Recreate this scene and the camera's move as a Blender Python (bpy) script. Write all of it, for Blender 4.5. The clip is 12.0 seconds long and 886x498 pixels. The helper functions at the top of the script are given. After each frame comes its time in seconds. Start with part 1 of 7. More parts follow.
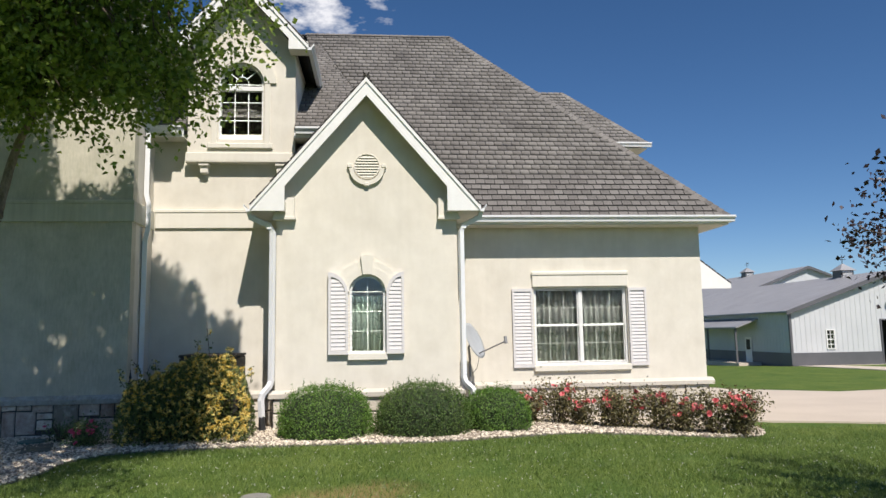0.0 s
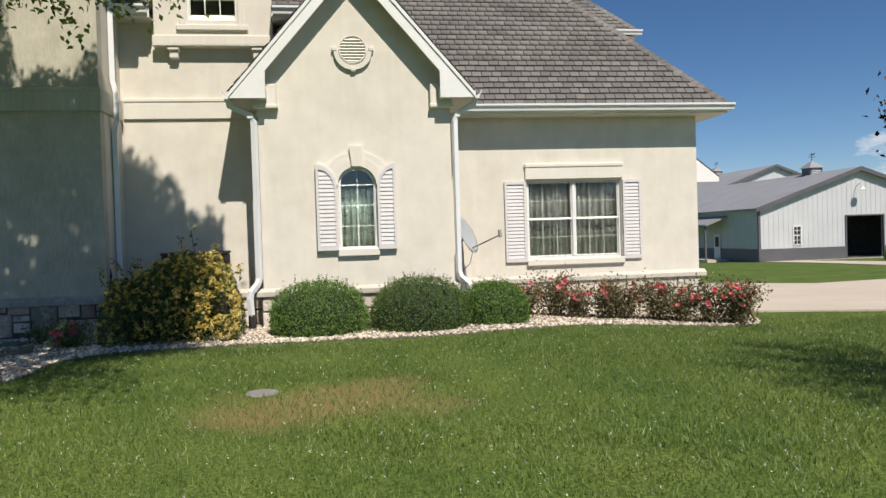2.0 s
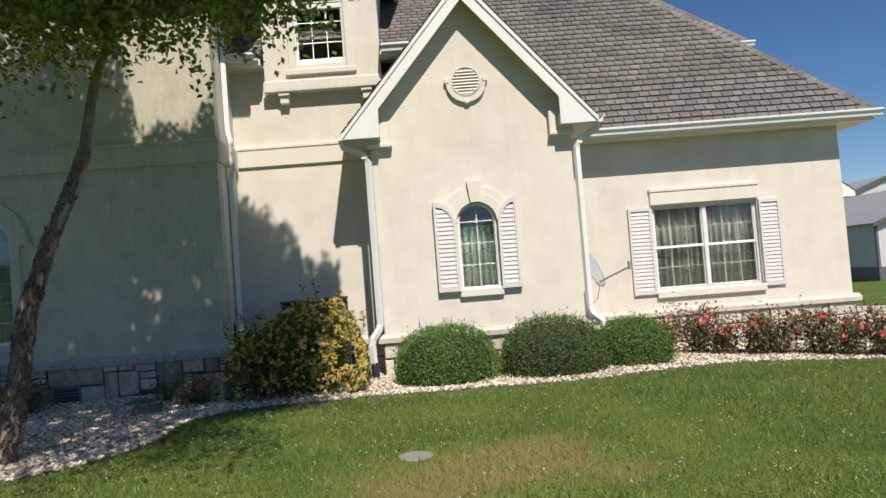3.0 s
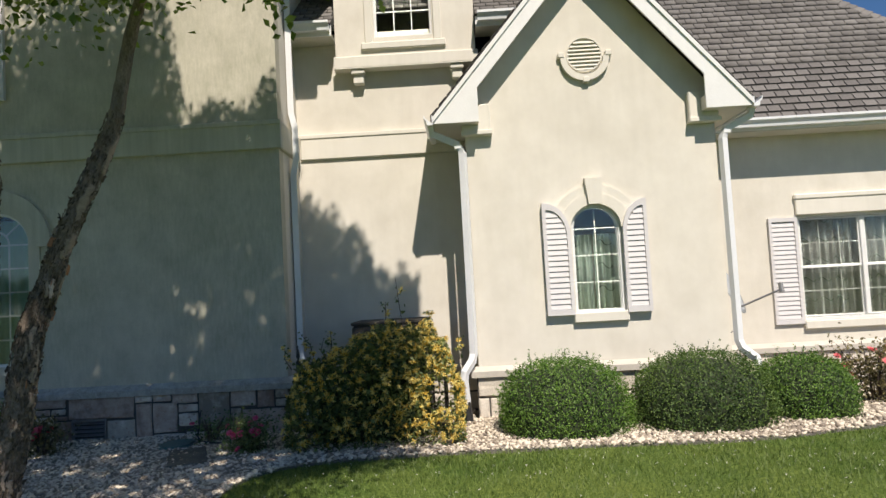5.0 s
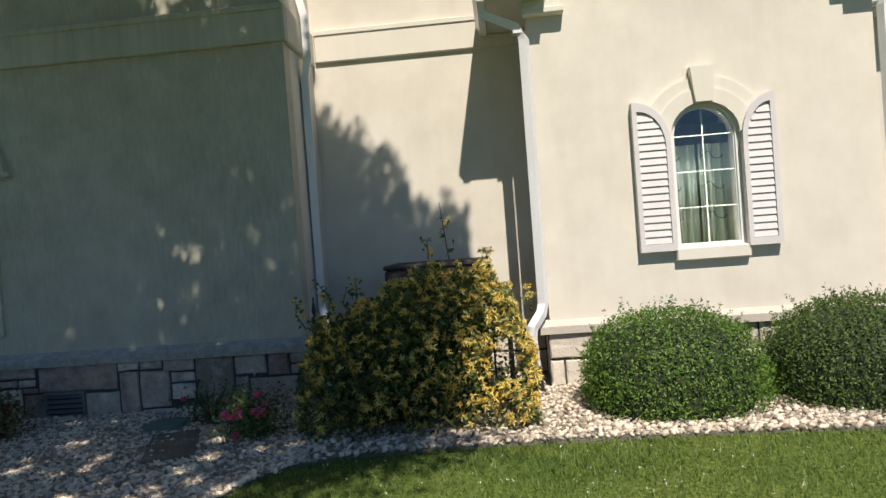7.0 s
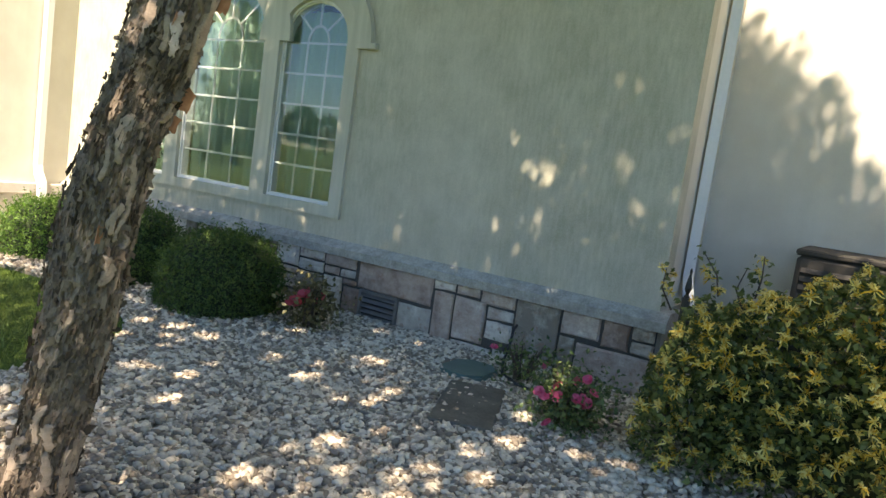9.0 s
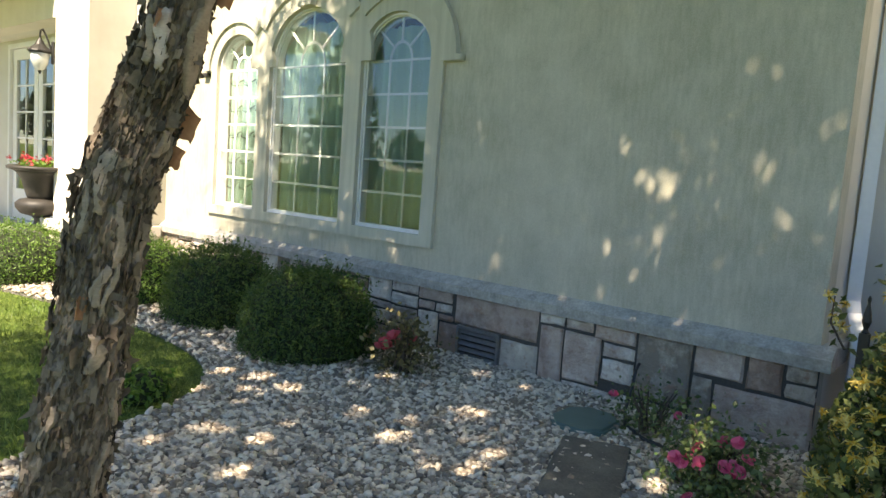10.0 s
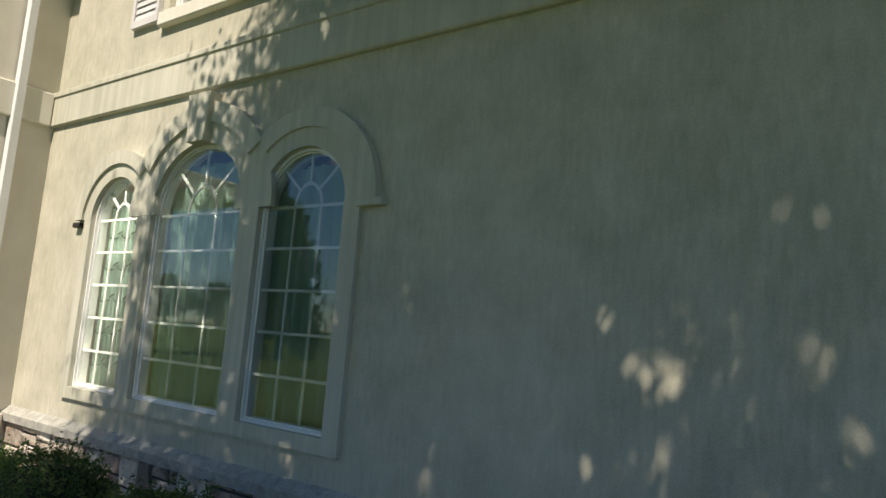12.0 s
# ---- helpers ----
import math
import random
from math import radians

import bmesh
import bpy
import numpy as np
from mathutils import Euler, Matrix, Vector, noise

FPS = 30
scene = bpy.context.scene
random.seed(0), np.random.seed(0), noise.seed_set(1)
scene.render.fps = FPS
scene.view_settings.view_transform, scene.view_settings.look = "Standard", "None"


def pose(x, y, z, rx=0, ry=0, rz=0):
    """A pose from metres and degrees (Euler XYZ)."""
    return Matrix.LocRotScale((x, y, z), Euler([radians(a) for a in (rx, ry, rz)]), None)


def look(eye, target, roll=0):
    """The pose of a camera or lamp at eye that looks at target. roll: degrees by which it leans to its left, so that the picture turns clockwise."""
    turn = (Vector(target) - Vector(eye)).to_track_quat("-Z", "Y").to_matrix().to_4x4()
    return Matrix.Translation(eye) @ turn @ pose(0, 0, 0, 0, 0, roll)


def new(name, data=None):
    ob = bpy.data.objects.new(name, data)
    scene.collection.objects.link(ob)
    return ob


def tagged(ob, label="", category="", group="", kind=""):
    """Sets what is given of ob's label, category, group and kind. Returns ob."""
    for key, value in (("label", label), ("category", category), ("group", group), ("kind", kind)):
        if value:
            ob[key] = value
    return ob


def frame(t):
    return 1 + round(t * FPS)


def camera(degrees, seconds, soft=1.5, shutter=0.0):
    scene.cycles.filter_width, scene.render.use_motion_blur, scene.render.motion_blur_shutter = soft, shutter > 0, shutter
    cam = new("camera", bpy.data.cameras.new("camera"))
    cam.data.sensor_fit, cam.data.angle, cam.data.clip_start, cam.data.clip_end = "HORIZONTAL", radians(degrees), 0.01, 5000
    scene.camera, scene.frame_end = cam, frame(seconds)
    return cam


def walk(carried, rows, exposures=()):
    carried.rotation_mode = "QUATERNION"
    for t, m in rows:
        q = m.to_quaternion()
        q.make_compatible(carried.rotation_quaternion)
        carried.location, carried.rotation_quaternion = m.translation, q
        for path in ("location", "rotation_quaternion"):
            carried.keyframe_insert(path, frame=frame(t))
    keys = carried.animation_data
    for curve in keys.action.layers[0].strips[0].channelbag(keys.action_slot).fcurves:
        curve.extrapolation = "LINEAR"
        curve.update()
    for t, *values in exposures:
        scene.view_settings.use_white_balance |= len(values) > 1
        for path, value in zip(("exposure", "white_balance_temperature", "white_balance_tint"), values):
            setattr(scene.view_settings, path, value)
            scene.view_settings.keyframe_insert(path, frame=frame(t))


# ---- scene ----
cam = camera(64.5, 12.0)
PATH = [
    (0, (-0.444, 1.534, 1.779), (-0.259, 3.511, 2.017), -1.0),
    (0.5, (-0.314, 1.503, 1.738), (0.051, 3.468, 1.812), -2.0),
    (1, (-0.416, 1.601, 1.695), (-0.151, 3.583, 1.693), -2.0),
    (1.5, (-0.641, 1.787, 1.669), (-0.37, 3.769, 1.632), -4.1),
    (2, (-0.824, 2.11, 1.624), (-0.555, 4.091, 1.587), -1.8),
    (2.5, (-1.035, 2.499, 1.696), (-0.852, 4.49, 1.726), -4.4),
    (3, (-1.434, 2.845, 1.72), (-1.392, 4.844, 1.793), -4.5),
    (3.5, (-1.782, 3.397, 1.61), (-1.736, 5.387, 1.805), -4.1),
    (3.7, (-1.848, 3.558, 1.671), (-1.876, 5.556, 1.746), -4.9),
    (5.3, (-2.507, 5.288, 1.855), (-2.537, 7.284, 1.983), -2.6),
    (5.5, (-2.565, 5.46, 1.888), (-2.575, 7.458, 1.957), -2.2),
    (6, (-2.579, 6.021, 1.793), (-2.584, 8.02, 1.862), -0.6),
    (6.5, (-2.68, 6.542, 1.809), (-2.953, 8.523, 1.851), -3.1),
    (7, (-2.627, 7.069, 1.698), (-2.796, 9.062, 1.675), -4.3),
    (7.5, (-2.571, 7.5, 1.608), (-3.2, 9.399, 1.587), -3.1),
    (7.7, (-2.741, 7.588, 1.605), (-3.505, 9.437, 1.591), -1.3),
    (9.3, (-3.523, 8.773, 1.706), (-4.559, 10.465, 1.455), 8.8),
    (9.5, (-3.602, 8.892, 1.684), (-4.758, 10.518, 1.554), 7.1),
    (9.8, (-3.610, 9.136, 1.734), (-4.866, 10.679, 1.527), 4.9),
    (10, (-3.731, 9.186, 1.722), (-5.007, 10.712, 1.509), 4.2),
    (10.5, (-3.858, 9.592, 1.777), (-5.125, 11.139, 1.798), 3.7),
    (11, (-4.107, 9.882, 1.782), (-5.249, 11.495, 2.088), 2.9),
    (11.5, (-4.319, 10.127, 1.795), (-5.492, 11.737, 1.974), 4.4),
    (12, (-4.579, 10.506, 1.84), (-5.763, 12.096, 2.1), 4.5),
]
walk(cam, [(t, look(eye, target, roll)) for t, eye, target, roll in PATH],
     [(0.0, 0.2, 6550, 13), (0.5, 0.11, 6600, 13), (1.5, 0.08, 6700, 12), (2.5, 0.12, 6750, 13), (5.5, 0.16, 6850, 14), (6.5, 0.12, 6900, 14), (7.5, 0.16, 7050, 13), (9.3, 1.74, 8200, 14), (10.0, 1.62, 8200, 14),
      (10.5, 1.25, 7600, 13), (11.0, 0.55, 7250, 13), (12.0, 0.35, 7250, 13)])

# ---------------------------------------------------------------- light
KX, KZ = 0.25, 1.3  # how far a shadow moves west and down for each metre north
SUN_FROM = Vector((KX, -1, KZ)).normalized()
sun = new("sun", bpy.data.lights.new("sun", "SUN"))
sun.data.energy, sun.data.angle, sun.data.color = 5.0, radians(0.53), (1.0, 0.95, 0.86)
sun.matrix_world = look((20, -60, 60), Vector((20, -60, 60)) - SUN_FROM)

world = bpy.data.worlds.new("sky")
scene.world = world
world.use_nodes = True
wn, wl = world.node_tree.nodes, world.node_tree.links
sky = wn.new("ShaderNodeTexSky")
sky.sky_type, sky.sun_disc = "NISHITA", False
sky.sun_elevation, sky.sun_rotation = math.asin(SUN_FROM.z), radians(166)
sky.air_density, sky.dust_density, sky.ozone_density = 0.8, 0.15, 3.6
wco = wn.new("ShaderNodeTexCoord")
wmap = wn.new("ShaderNodeMapping")
wmap.inputs["Scale"].default_value = (1.0, 1.0, 2.2)
wmap.inputs["Location"].default_value = (0.62, 0.1, 0.0)
sky.altitude = 500
wsat = wn.new("ShaderNodeHueSaturation")
wsat.inputs["Saturation"].default_value = 1.18
wl.new(sky.outputs["Color"], wsat.inputs["Color"])
wnoise = wn.new("ShaderNodeTexNoise")
wnoise.inputs["Scale"].default_value, wnoise.inputs["Detail"].default_value, wnoise.inputs["Roughness"].default_value = 14, 8, 0.6
wramp = wn.new("ShaderNodeValToRGB")
wramp.color_ramp.elements[0].position, wramp.color_ramp.elements[1].position = 0.45, 0.75
wmix = wn.new("ShaderNodeMix")
wmix.data_type = "RGBA"
wmix.inputs["B"].default_value = (9.0, 9.2, 9.6, 1)
wl.new(wco.outputs["Generated"], wmap.inputs["Vector"])
wl.new(wmap.outputs["Vector"], wnoise.inputs["Vector"])
# three separate fair-weather clouds: direction and breadth
cloud = None
for heading, breadth in (((-0.075, 1.0, 0.52), 0.27), ((0.84, 1.0, 0.10), 0.10), ((-0.9, -1.0, 0.42), 0.22)):
    far = wn.new("ShaderNodeVectorMath")
    far.operation = "DISTANCE"
    far.inputs[1].default_value = Vector(heading).normalized()
    wl.new(wco.outputs["Generated"], far.inputs[0])
    puff = wn.new("ShaderNodeMapRange")
    puff.clamp = False
    puff.inputs["From Max"].default_value, puff.inputs["To Min"].default_value, puff.inputs["To Max"].default_value = breadth, 0.75, -0.15
    wl.new(far.outputs["Value"], puff.inputs["Value"])
    if cloud is None:
        cloud = puff.outputs["Result"]
    else:
        top = wn.new("ShaderNodeMath")
        top.operation = "MAXIMUM"
        wl.new(cloud, top.inputs[0])
        wl.new(puff.outputs["Result"], top.inputs[1])
        cloud = top.outputs[0]
wsum = wn.new("ShaderNodeMath")
wsum.operation = "MULTIPLY_ADD"
wsum.inputs[1].default_value = 1.6
wshift = wn.new("ShaderNodeMath")
wshift.operation = "SUBTRACT"
wshift.inputs[1].default_value = 0.8
wl.new(cloud, wshift.inputs[0])
wl.new(wnoise.outputs["Fac"], wsum.inputs[0])
wl.new(wshift.outputs[0], wsum.inputs[2])
wl.new(wsum.outputs[0], wramp.inputs["Fac"])
wl.new(wramp.outputs["Color"], wmix.inputs["Factor"])
wl.new(wsat.outputs["Color"], wmix.inputs["A"])
wl.new(wmix.outputs["Result"], wn["Background"].inputs["Color"])
wn["Background"].inputs["Strength"].default_value = 0.085


# ---------------------------------------------------------------- materials
def surface(name, dark, light, scale=3.0, rough=0.8, fine=40.0, bump=0.15, metal=0.0, rand=0.0, island=0.0, streak=0.0,
            streak_col=(0.2, 0.22, 0.17), spec=0.5, stretch=(1, 1, 1), trans=0.0, bump_dist=0.01, streak_scale=1.2, streak_z=0.7):
    """A two-scale noise surface: broad stains, fine grain with relief, per-object or per-island variation, vertical streaks."""
    m = bpy.data.materials.new(name)
    m.use_nodes = True
    n, l = m.node_tree.nodes, m.node_tree.links
    p = n["Principled BSDF"]
    p.inputs["Roughness"].default_value, p.inputs["Metallic"].default_value = rough, metal
    p.inputs["Specular IOR Level"].default_value = spec
    co = n.new("ShaderNodeTexCoord")
    mp = n.new("ShaderNodeMapping")
    mp.inputs["Scale"].default_value = stretch
    l.new(co.outputs["Object"], mp.inputs["Vector"])
    a = n.new("ShaderNodeTexNoise")
    a.inputs["Scale"].default_value, a.inputs["Detail"].default_value, a.inputs["Roughness"].default_value = scale, 6, 0.6
    b = n.new("ShaderNodeTexNoise")
    b.inputs["Scale"].default_value, b.inputs["Detail"].default_value = fine, 4
    l.new(mp.outputs["Vector"], a.inputs["Vector"])
    l.new(mp.outputs["Vector"], b.inputs["Vector"])
    add = n.new("ShaderNodeMath")
    add.operation = "MULTIPLY_ADD"
    add.inputs[1].default_value = 0.6
    sub = n.new("ShaderNodeMath")
    sub.operation = "MULTIPLY"
    sub.inputs[1].default_value = 0.4
    l.new(b.outputs["Fac"], sub.inputs[0])
    l.new(a.outputs["Fac"], add.inputs[0])
    l.new(sub.outputs[0], add.inputs[2])
    fac = add.outputs[0]
    if rand or island:
        if island:
            src = n.new("ShaderNodeNewGeometry").outputs["Random Per Island"]
        else:
            src = n.new("ShaderNodeObjectInfo").outputs["Random"]
        r = n.new("ShaderNodeMath")
        r.operation = "MULTIPLY_ADD"
        r.inputs[1].default_value, r.inputs[2].default_value = 2 * (rand or island), -(rand or island)
        l.new(src, r.inputs[0])
        s = n.new("ShaderNodeMath")
        s.operation = "ADD"
        l.new(fac, s.inputs[0])
        l.new(r.outputs[0], s.inputs[1])
        fac = s.outputs[0]
    ramp = n.new("ShaderNodeValToRGB")
    ramp.color_ramp.elements[0].position, ramp.color_ramp.elements[1].position = 0.3, 0.7
    ramp.color_ramp.elements[0].color, ramp.color_ramp.elements[1].color = (*dark, 1), (*light, 1)
    l.new(fac, ramp.inputs["Fac"])
    col = ramp.outputs["Color"]
    if streak:
        sm = n.new("ShaderNodeMapping")
        sm.inputs["Scale"].default_value = (14 * streak_scale, 14 * streak_scale, streak_z * streak_scale)
        sn = n.new("ShaderNodeTexNoise")
        sn.inputs["Scale"].default_value, sn.inputs["Detail"].default_value = 1.0, 5
        l.new(co.outputs["Object"], sm.inputs["Vector"])
        l.new(sm.outputs["Vector"], sn.inputs["Vector"])
        big = n.new("ShaderNodeTexNoise")
        big.inputs["Scale"].default_value, big.inputs["Detail"].default_value = 0.55, 3
        l.new(co.outputs["Object"], big.inputs["Vector"])
        mul = n.new("ShaderNodeMath")
        mul.operation = "MULTIPLY"
        l.new(sn.outputs["Fac"], mul.inputs[0])
        l.new(big.outputs["Fac"], mul.inputs[1])
        sr = n.new("ShaderNodeMapRange")
        sr.inputs["From Min"].default_value, sr.inputs["From Max"].default_value = 0.16, 0.42
        sr.inputs["To Max"].default_value = streak
        l.new(mul.outputs[0], sr.inputs["Value"])
        mx = n.new("ShaderNodeMix")
        mx.data_type = "RGBA"
        mx.inputs["B"].default_value = (*streak_col, 1)
        l.new(sr.outputs["Result"], mx.inputs["Factor"])
        l.new(col, mx.inputs["A"])
        col = mx.outputs["Result"]
    l.new(col, p.inputs["Base Color"])
    if bump:
        bp = n.new("ShaderNodeBump")
        bp.inputs["Strength"].default_value, bp.inputs["Distance"].default_value = bump, bump_dist
        l.new(fac if not (rand or island) else add.outputs[0], bp.inputs["Height"])
        l.new(bp.outputs["Normal"], p.inputs["Normal"])
    if trans:
        p.inputs["Subsurface Weight"].default_value = 0.0
        t = n.new("ShaderNodeBsdfTranslucent")
        l.new(col, t.inputs["Color"])
        ms = n.new("ShaderNodeMixShader")
        ms.inputs["Fac"].default_value = trans
        l.new(p.outputs["BSDF"], ms.inputs[1])
        l.new(t.outputs["BSDF"], ms.inputs[2])
        l.new(ms.outputs["Shader"], n["Material Output"].inputs["Surface"])
    return m


M = {}
M["stucco"] = surface("cream_stucco", (0.615, 0.572, 0.492), (0.77, 0.73, 0.645), 2.3, 0.92, 160, 0.55, spec=0.2, streak=0.2, streak_col=(0.46, 0.43, 0.355), streak_scale=0.5, streak_z=2.2, bump_dist=0.004)
# streaks are stains; the darker base also carries the birch's shade
M["stucco_old_shaded"] = surface("weathered_shaded_stucco", (0.40, 0.38, 0.30), (0.66, 0.62, 0.515), 2.6, 0.93, 150, 0.5, spec=0.2, streak=0.30, streak_col=(0.19, 0.21, 0.125), streak_scale=2.4, streak_z=2.8, bump_dist=0.004)
M["trim_stucco"] = surface("pale_stucco_trim", (0.67, 0.635, 0.555), (0.76, 0.725, 0.645), 2.0, 0.9, 160, 0.25, spec=0.2, streak=0.15, streak_col=(0.42, 0.40, 0.32), bump_dist=0.003)
# its trim likewise: stained, and darkened for the same shade
M["trim_old_shaded"] = surface("weathered_shaded_trim", (0.50, 0.485, 0.40), (0.65, 0.625, 0.53), 2.0, 0.9, 160, 0.25, spec=0.2, streak=0.5, streak_col=(0.30, 0.30, 0.23), bump_dist=0.003)
M["white"] = surface("white_paint", (0.70, 0.70, 0.68), (0.82, 0.82, 0.80), 3, 0.55, 60, 0.05, streak=0.12, streak_col=(0.5, 0.5, 0.46))
M["gutter"] = surface("white_enamel_metal", (0.72, 0.73, 0.74), (0.82, 0.83, 0.84), 2, 0.35, 30, 0.03, streak=0.12, streak_col=(0.45, 0.45, 0.42))
M["soffit"] = surface("soffit_paint", (0.55, 0.53, 0.47), (0.64, 0.62, 0.55), 3, 0.7, 60, 0.05)
M["shutter"] = surface("pale_mauve_grey_paint", (0.58, 0.56, 0.56), (0.70, 0.68, 0.675), 4, 0.6, 80, 0.06, streak=0.1, streak_col=(0.4, 0.37, 0.35))
M["shingle"] = surface("asphalt_shingle", (0.105, 0.097, 0.092), (0.25, 0.235, 0.22), 0.8, 0.95, 220, 0.6, island=0.08, spec=0.2, bump_dist=0.004)
M["shingle_piece"] = surface("asphalt_shingle_single", (0.105, 0.097, 0.092), (0.25, 0.235, 0.22), 0.8, 0.95, 220, 0.6, rand=0.08, spec=0.2, bump_dist=0.004)
M["baymuntin"] = surface("grey_inner_grid", (0.30, 0.30, 0.29), (0.40, 0.40, 0.39), 4, 0.6, 60, 0.0)
M["deck"] = surface("roof_felt", (0.022, 0.021, 0.02), (0.04, 0.038, 0.036), 4, 0.95, 60, 0.2)
M["stone_warm"] = surface("tan_limestone", (0.48, 0.43, 0.36), (0.70, 0.64, 0.56), 3.0, 0.88, 45, 0.8, rand=0.18, spec=0.3, bump_dist=0.02)


def mottled(name, tones, scale, rough=0.85, bump=0.9, rand=0.25):
    """Split stone: patches of several tones, grains and pits, each block shifted its own way."""
    m = bpy.data.materials.new(name)
    m.use_nodes = True
    n, l = m.node_tree.nodes, m.node_tree.links
    p = n["Principled BSDF"]
    p.inputs["Roughness"].default_value, p.inputs["Specular IOR Level"].default_value = rough, 0.3
    co, info = n.new("ShaderNodeTexCoord"), n.new("ShaderNodeObjectInfo")
    shift = n.new("ShaderNodeVectorMath")
    shift.operation = "MULTIPLY_ADD"
    shift.inputs[1].default_value = (37, 61, 23)
    l.new(info.outputs["Random"], shift.inputs[0])
    l.new(co.outputs["Object"], shift.inputs[2])
    tex = []
    for sc, detail, rg in ((scale, 7, 0.68), (scale * 2.3, 5, 0.6), (70, 4, 0.6)):
        t = n.new("ShaderNodeTexNoise")
        t.inputs["Scale"].default_value, t.inputs["Detail"].default_value, t.inputs["Roughness"].default_value = sc, detail, rg
        l.new(shift.outputs["Vector"], t.inputs["Vector"])
        tex.append(t)
    off = n.new("ShaderNodeMath")
    off.operation = "MULTIPLY_ADD"
    off.inputs[1].default_value, off.inputs[2].default_value = 2 * rand, -rand
    l.new(info.outputs["Random"], off.inputs[0])
    add = n.new("ShaderNodeMath")
    add.operation = "ADD"
    l.new(tex[0].outputs["Fac"], add.inputs[0])
    l.new(off.outputs[0], add.inputs[1])
    ramp = n.new("ShaderNodeValToRGB")
    e = ramp.color_ramp.elements
    while len(e) < len(tones):
        e.new(0.5)
    for i, c in enumerate(tones):
        e[i].position, e[i].color = 0.28 + 0.44 * i / (len(tones) - 1), (*c, 1)
    l.new(add.outputs[0], ramp.inputs["Fac"])
    rust = n.new("ShaderNodeMapRange")
    rust.inputs["From Min"].default_value, rust.inputs["From Max"].default_value, rust.inputs["To Max"].default_value = 0.56, 0.72, 0.75
    l.new(tex[1].outputs["Fac"], rust.inputs["Value"])
    mx = n.new("ShaderNodeMix")
    mx.data_type = "RGBA"
    mx.inputs["B"].default_value = (0.36, 0.21, 0.15, 1)
    l.new(rust.outputs["Result"], mx.inputs["Factor"])
    l.new(ramp.outputs["Color"], mx.inputs["A"])
    l.new(mx.outputs["Result"], p.inputs["Base Color"])
    h = n.new("ShaderNodeMath")
    h.operation = "MULTIPLY_ADD"
    h.inputs[1].default_value = 0.35
    l.new(tex[2].outputs["Fac"], h.inputs[0])
    l.new(tex[1].outputs["Fac"], h.inputs[2])
    bp = n.new("ShaderNodeBump")
    bp.inputs["Strength"].default_value, bp.inputs["Distance"].default_value = bump, 0.03
    l.new(h.outputs[0], bp.inputs["Height"])
    l.new(bp.outputs["Normal"], p.inputs["Normal"])
    return m


M["stone"] = mottled("grey_split_stone", ((0.27, 0.235, 0.195), (0.48, 0.43, 0.365), (0.57, 0.52, 0.445), (0.76, 0.71, 0.63)), 7)
M["stone_rust"] = mottled("rusty_split_stone", ((0.30, 0.215, 0.175), (0.46, 0.355, 0.30), (0.54, 0.45, 0.385), (0.72, 0.66, 0.58)), 7)
M["mortar"] = surface("grey_mortar", (0.05, 0.048, 0.045), (0.10, 0.095, 0.09), 6, 0.95, 90, 0.6)
M["cap"] = surface("limestone_cap", (0.22, 0.215, 0.19), (0.56, 0.55, 0.50), 11, 0.9, 60, 0.9, streak=0.35, streak_col=(0.24, 0.24, 0.21), bump_dist=0.008)
M["capwarm"] = surface("beige_limestone_cap", (0.50, 0.46, 0.40), (0.66, 0.615, 0.545), 3.5, 0.9, 70, 0.5, streak=0.25, streak_col=(0.36, 0.33, 0.28), bump_dist=0.006)
M["pebble"] = surface("river_pebble", (0.25, 0.205, 0.16), (0.78, 0.685, 0.555), 2.0, 0.75, 60, 0.3, island=0.34, spec=0.4)
M["bedfloor"] = surface("gravel_floor", (0.10, 0.09, 0.08), (0.24, 0.22, 0.19), 20, 0.95, 90, 0.9, bump_dist=0.03)
M["concrete"] = surface("concrete", (0.47, 0.40, 0.33), (0.60, 0.52, 0.43), 0.35, 0.9, 40, 0.2, spec=0.25)
M["paver"] = surface("old_concrete_paver", (0.06, 0.06, 0.05), (0.20, 0.19, 0.16), 4, 0.9, 90, 0.5)
M["asphalt"] = surface("asphalt", (0.035, 0.036, 0.038), (0.07, 0.07, 0.072), 1.0, 0.9, 120, 0.4)
M["bark"] = surface("river_birch_bark", (0.10, 0.078, 0.06), (0.33, 0.265, 0.215), 16, 0.92, 90, 1.0, stretch=(1, 1, 0.45), bump_dist=0.03, spec=0.2)
M["flake"] = surface("peeling_bark", (0.075, 0.06, 0.048), (0.275, 0.215, 0.165), 12, 0.92, 70, 0.6, island=0.22, trans=0.12, spec=0.2)
M["tanbark"] = surface("smooth_tan_bark", (0.22, 0.165, 0.125), (0.41, 0.33, 0.265), 14, 0.75, 80, 0.3, spec=0.3, stretch=(1, 1, 2.5))
M["innerbark"] = surface("smooth_inner_bark", (0.38, 0.29, 0.25), (0.62, 0.53, 0.48), 14, 0.7, 80, 0.2, spec=0.3, stretch=(1, 1, 2.5))
M["flap"] = surface("orange_bark_flap", (0.30, 0.13, 0.07), (0.52, 0.28, 0.17), 10, 0.75, 60, 0.3, trans=0.3, spec=0.3)
M["twig"] = surface("dark_twig", (0.05, 0.035, 0.028), (0.12, 0.09, 0.07), 8, 0.9, 60, 0.4)
M["leaf"] = surface("birch_leaf", (0.09, 0.155, 0.022), (0.28, 0.38, 0.07), 3, 0.45, 30, 0.0, island=0.25, trans=0.48)
M["plum"] = surface("purple_plum_leaf", (0.018, 0.012, 0.016), (0.055, 0.035, 0.04), 3, 0.45, 30, 0.0, island=0.25, trans=0.15)
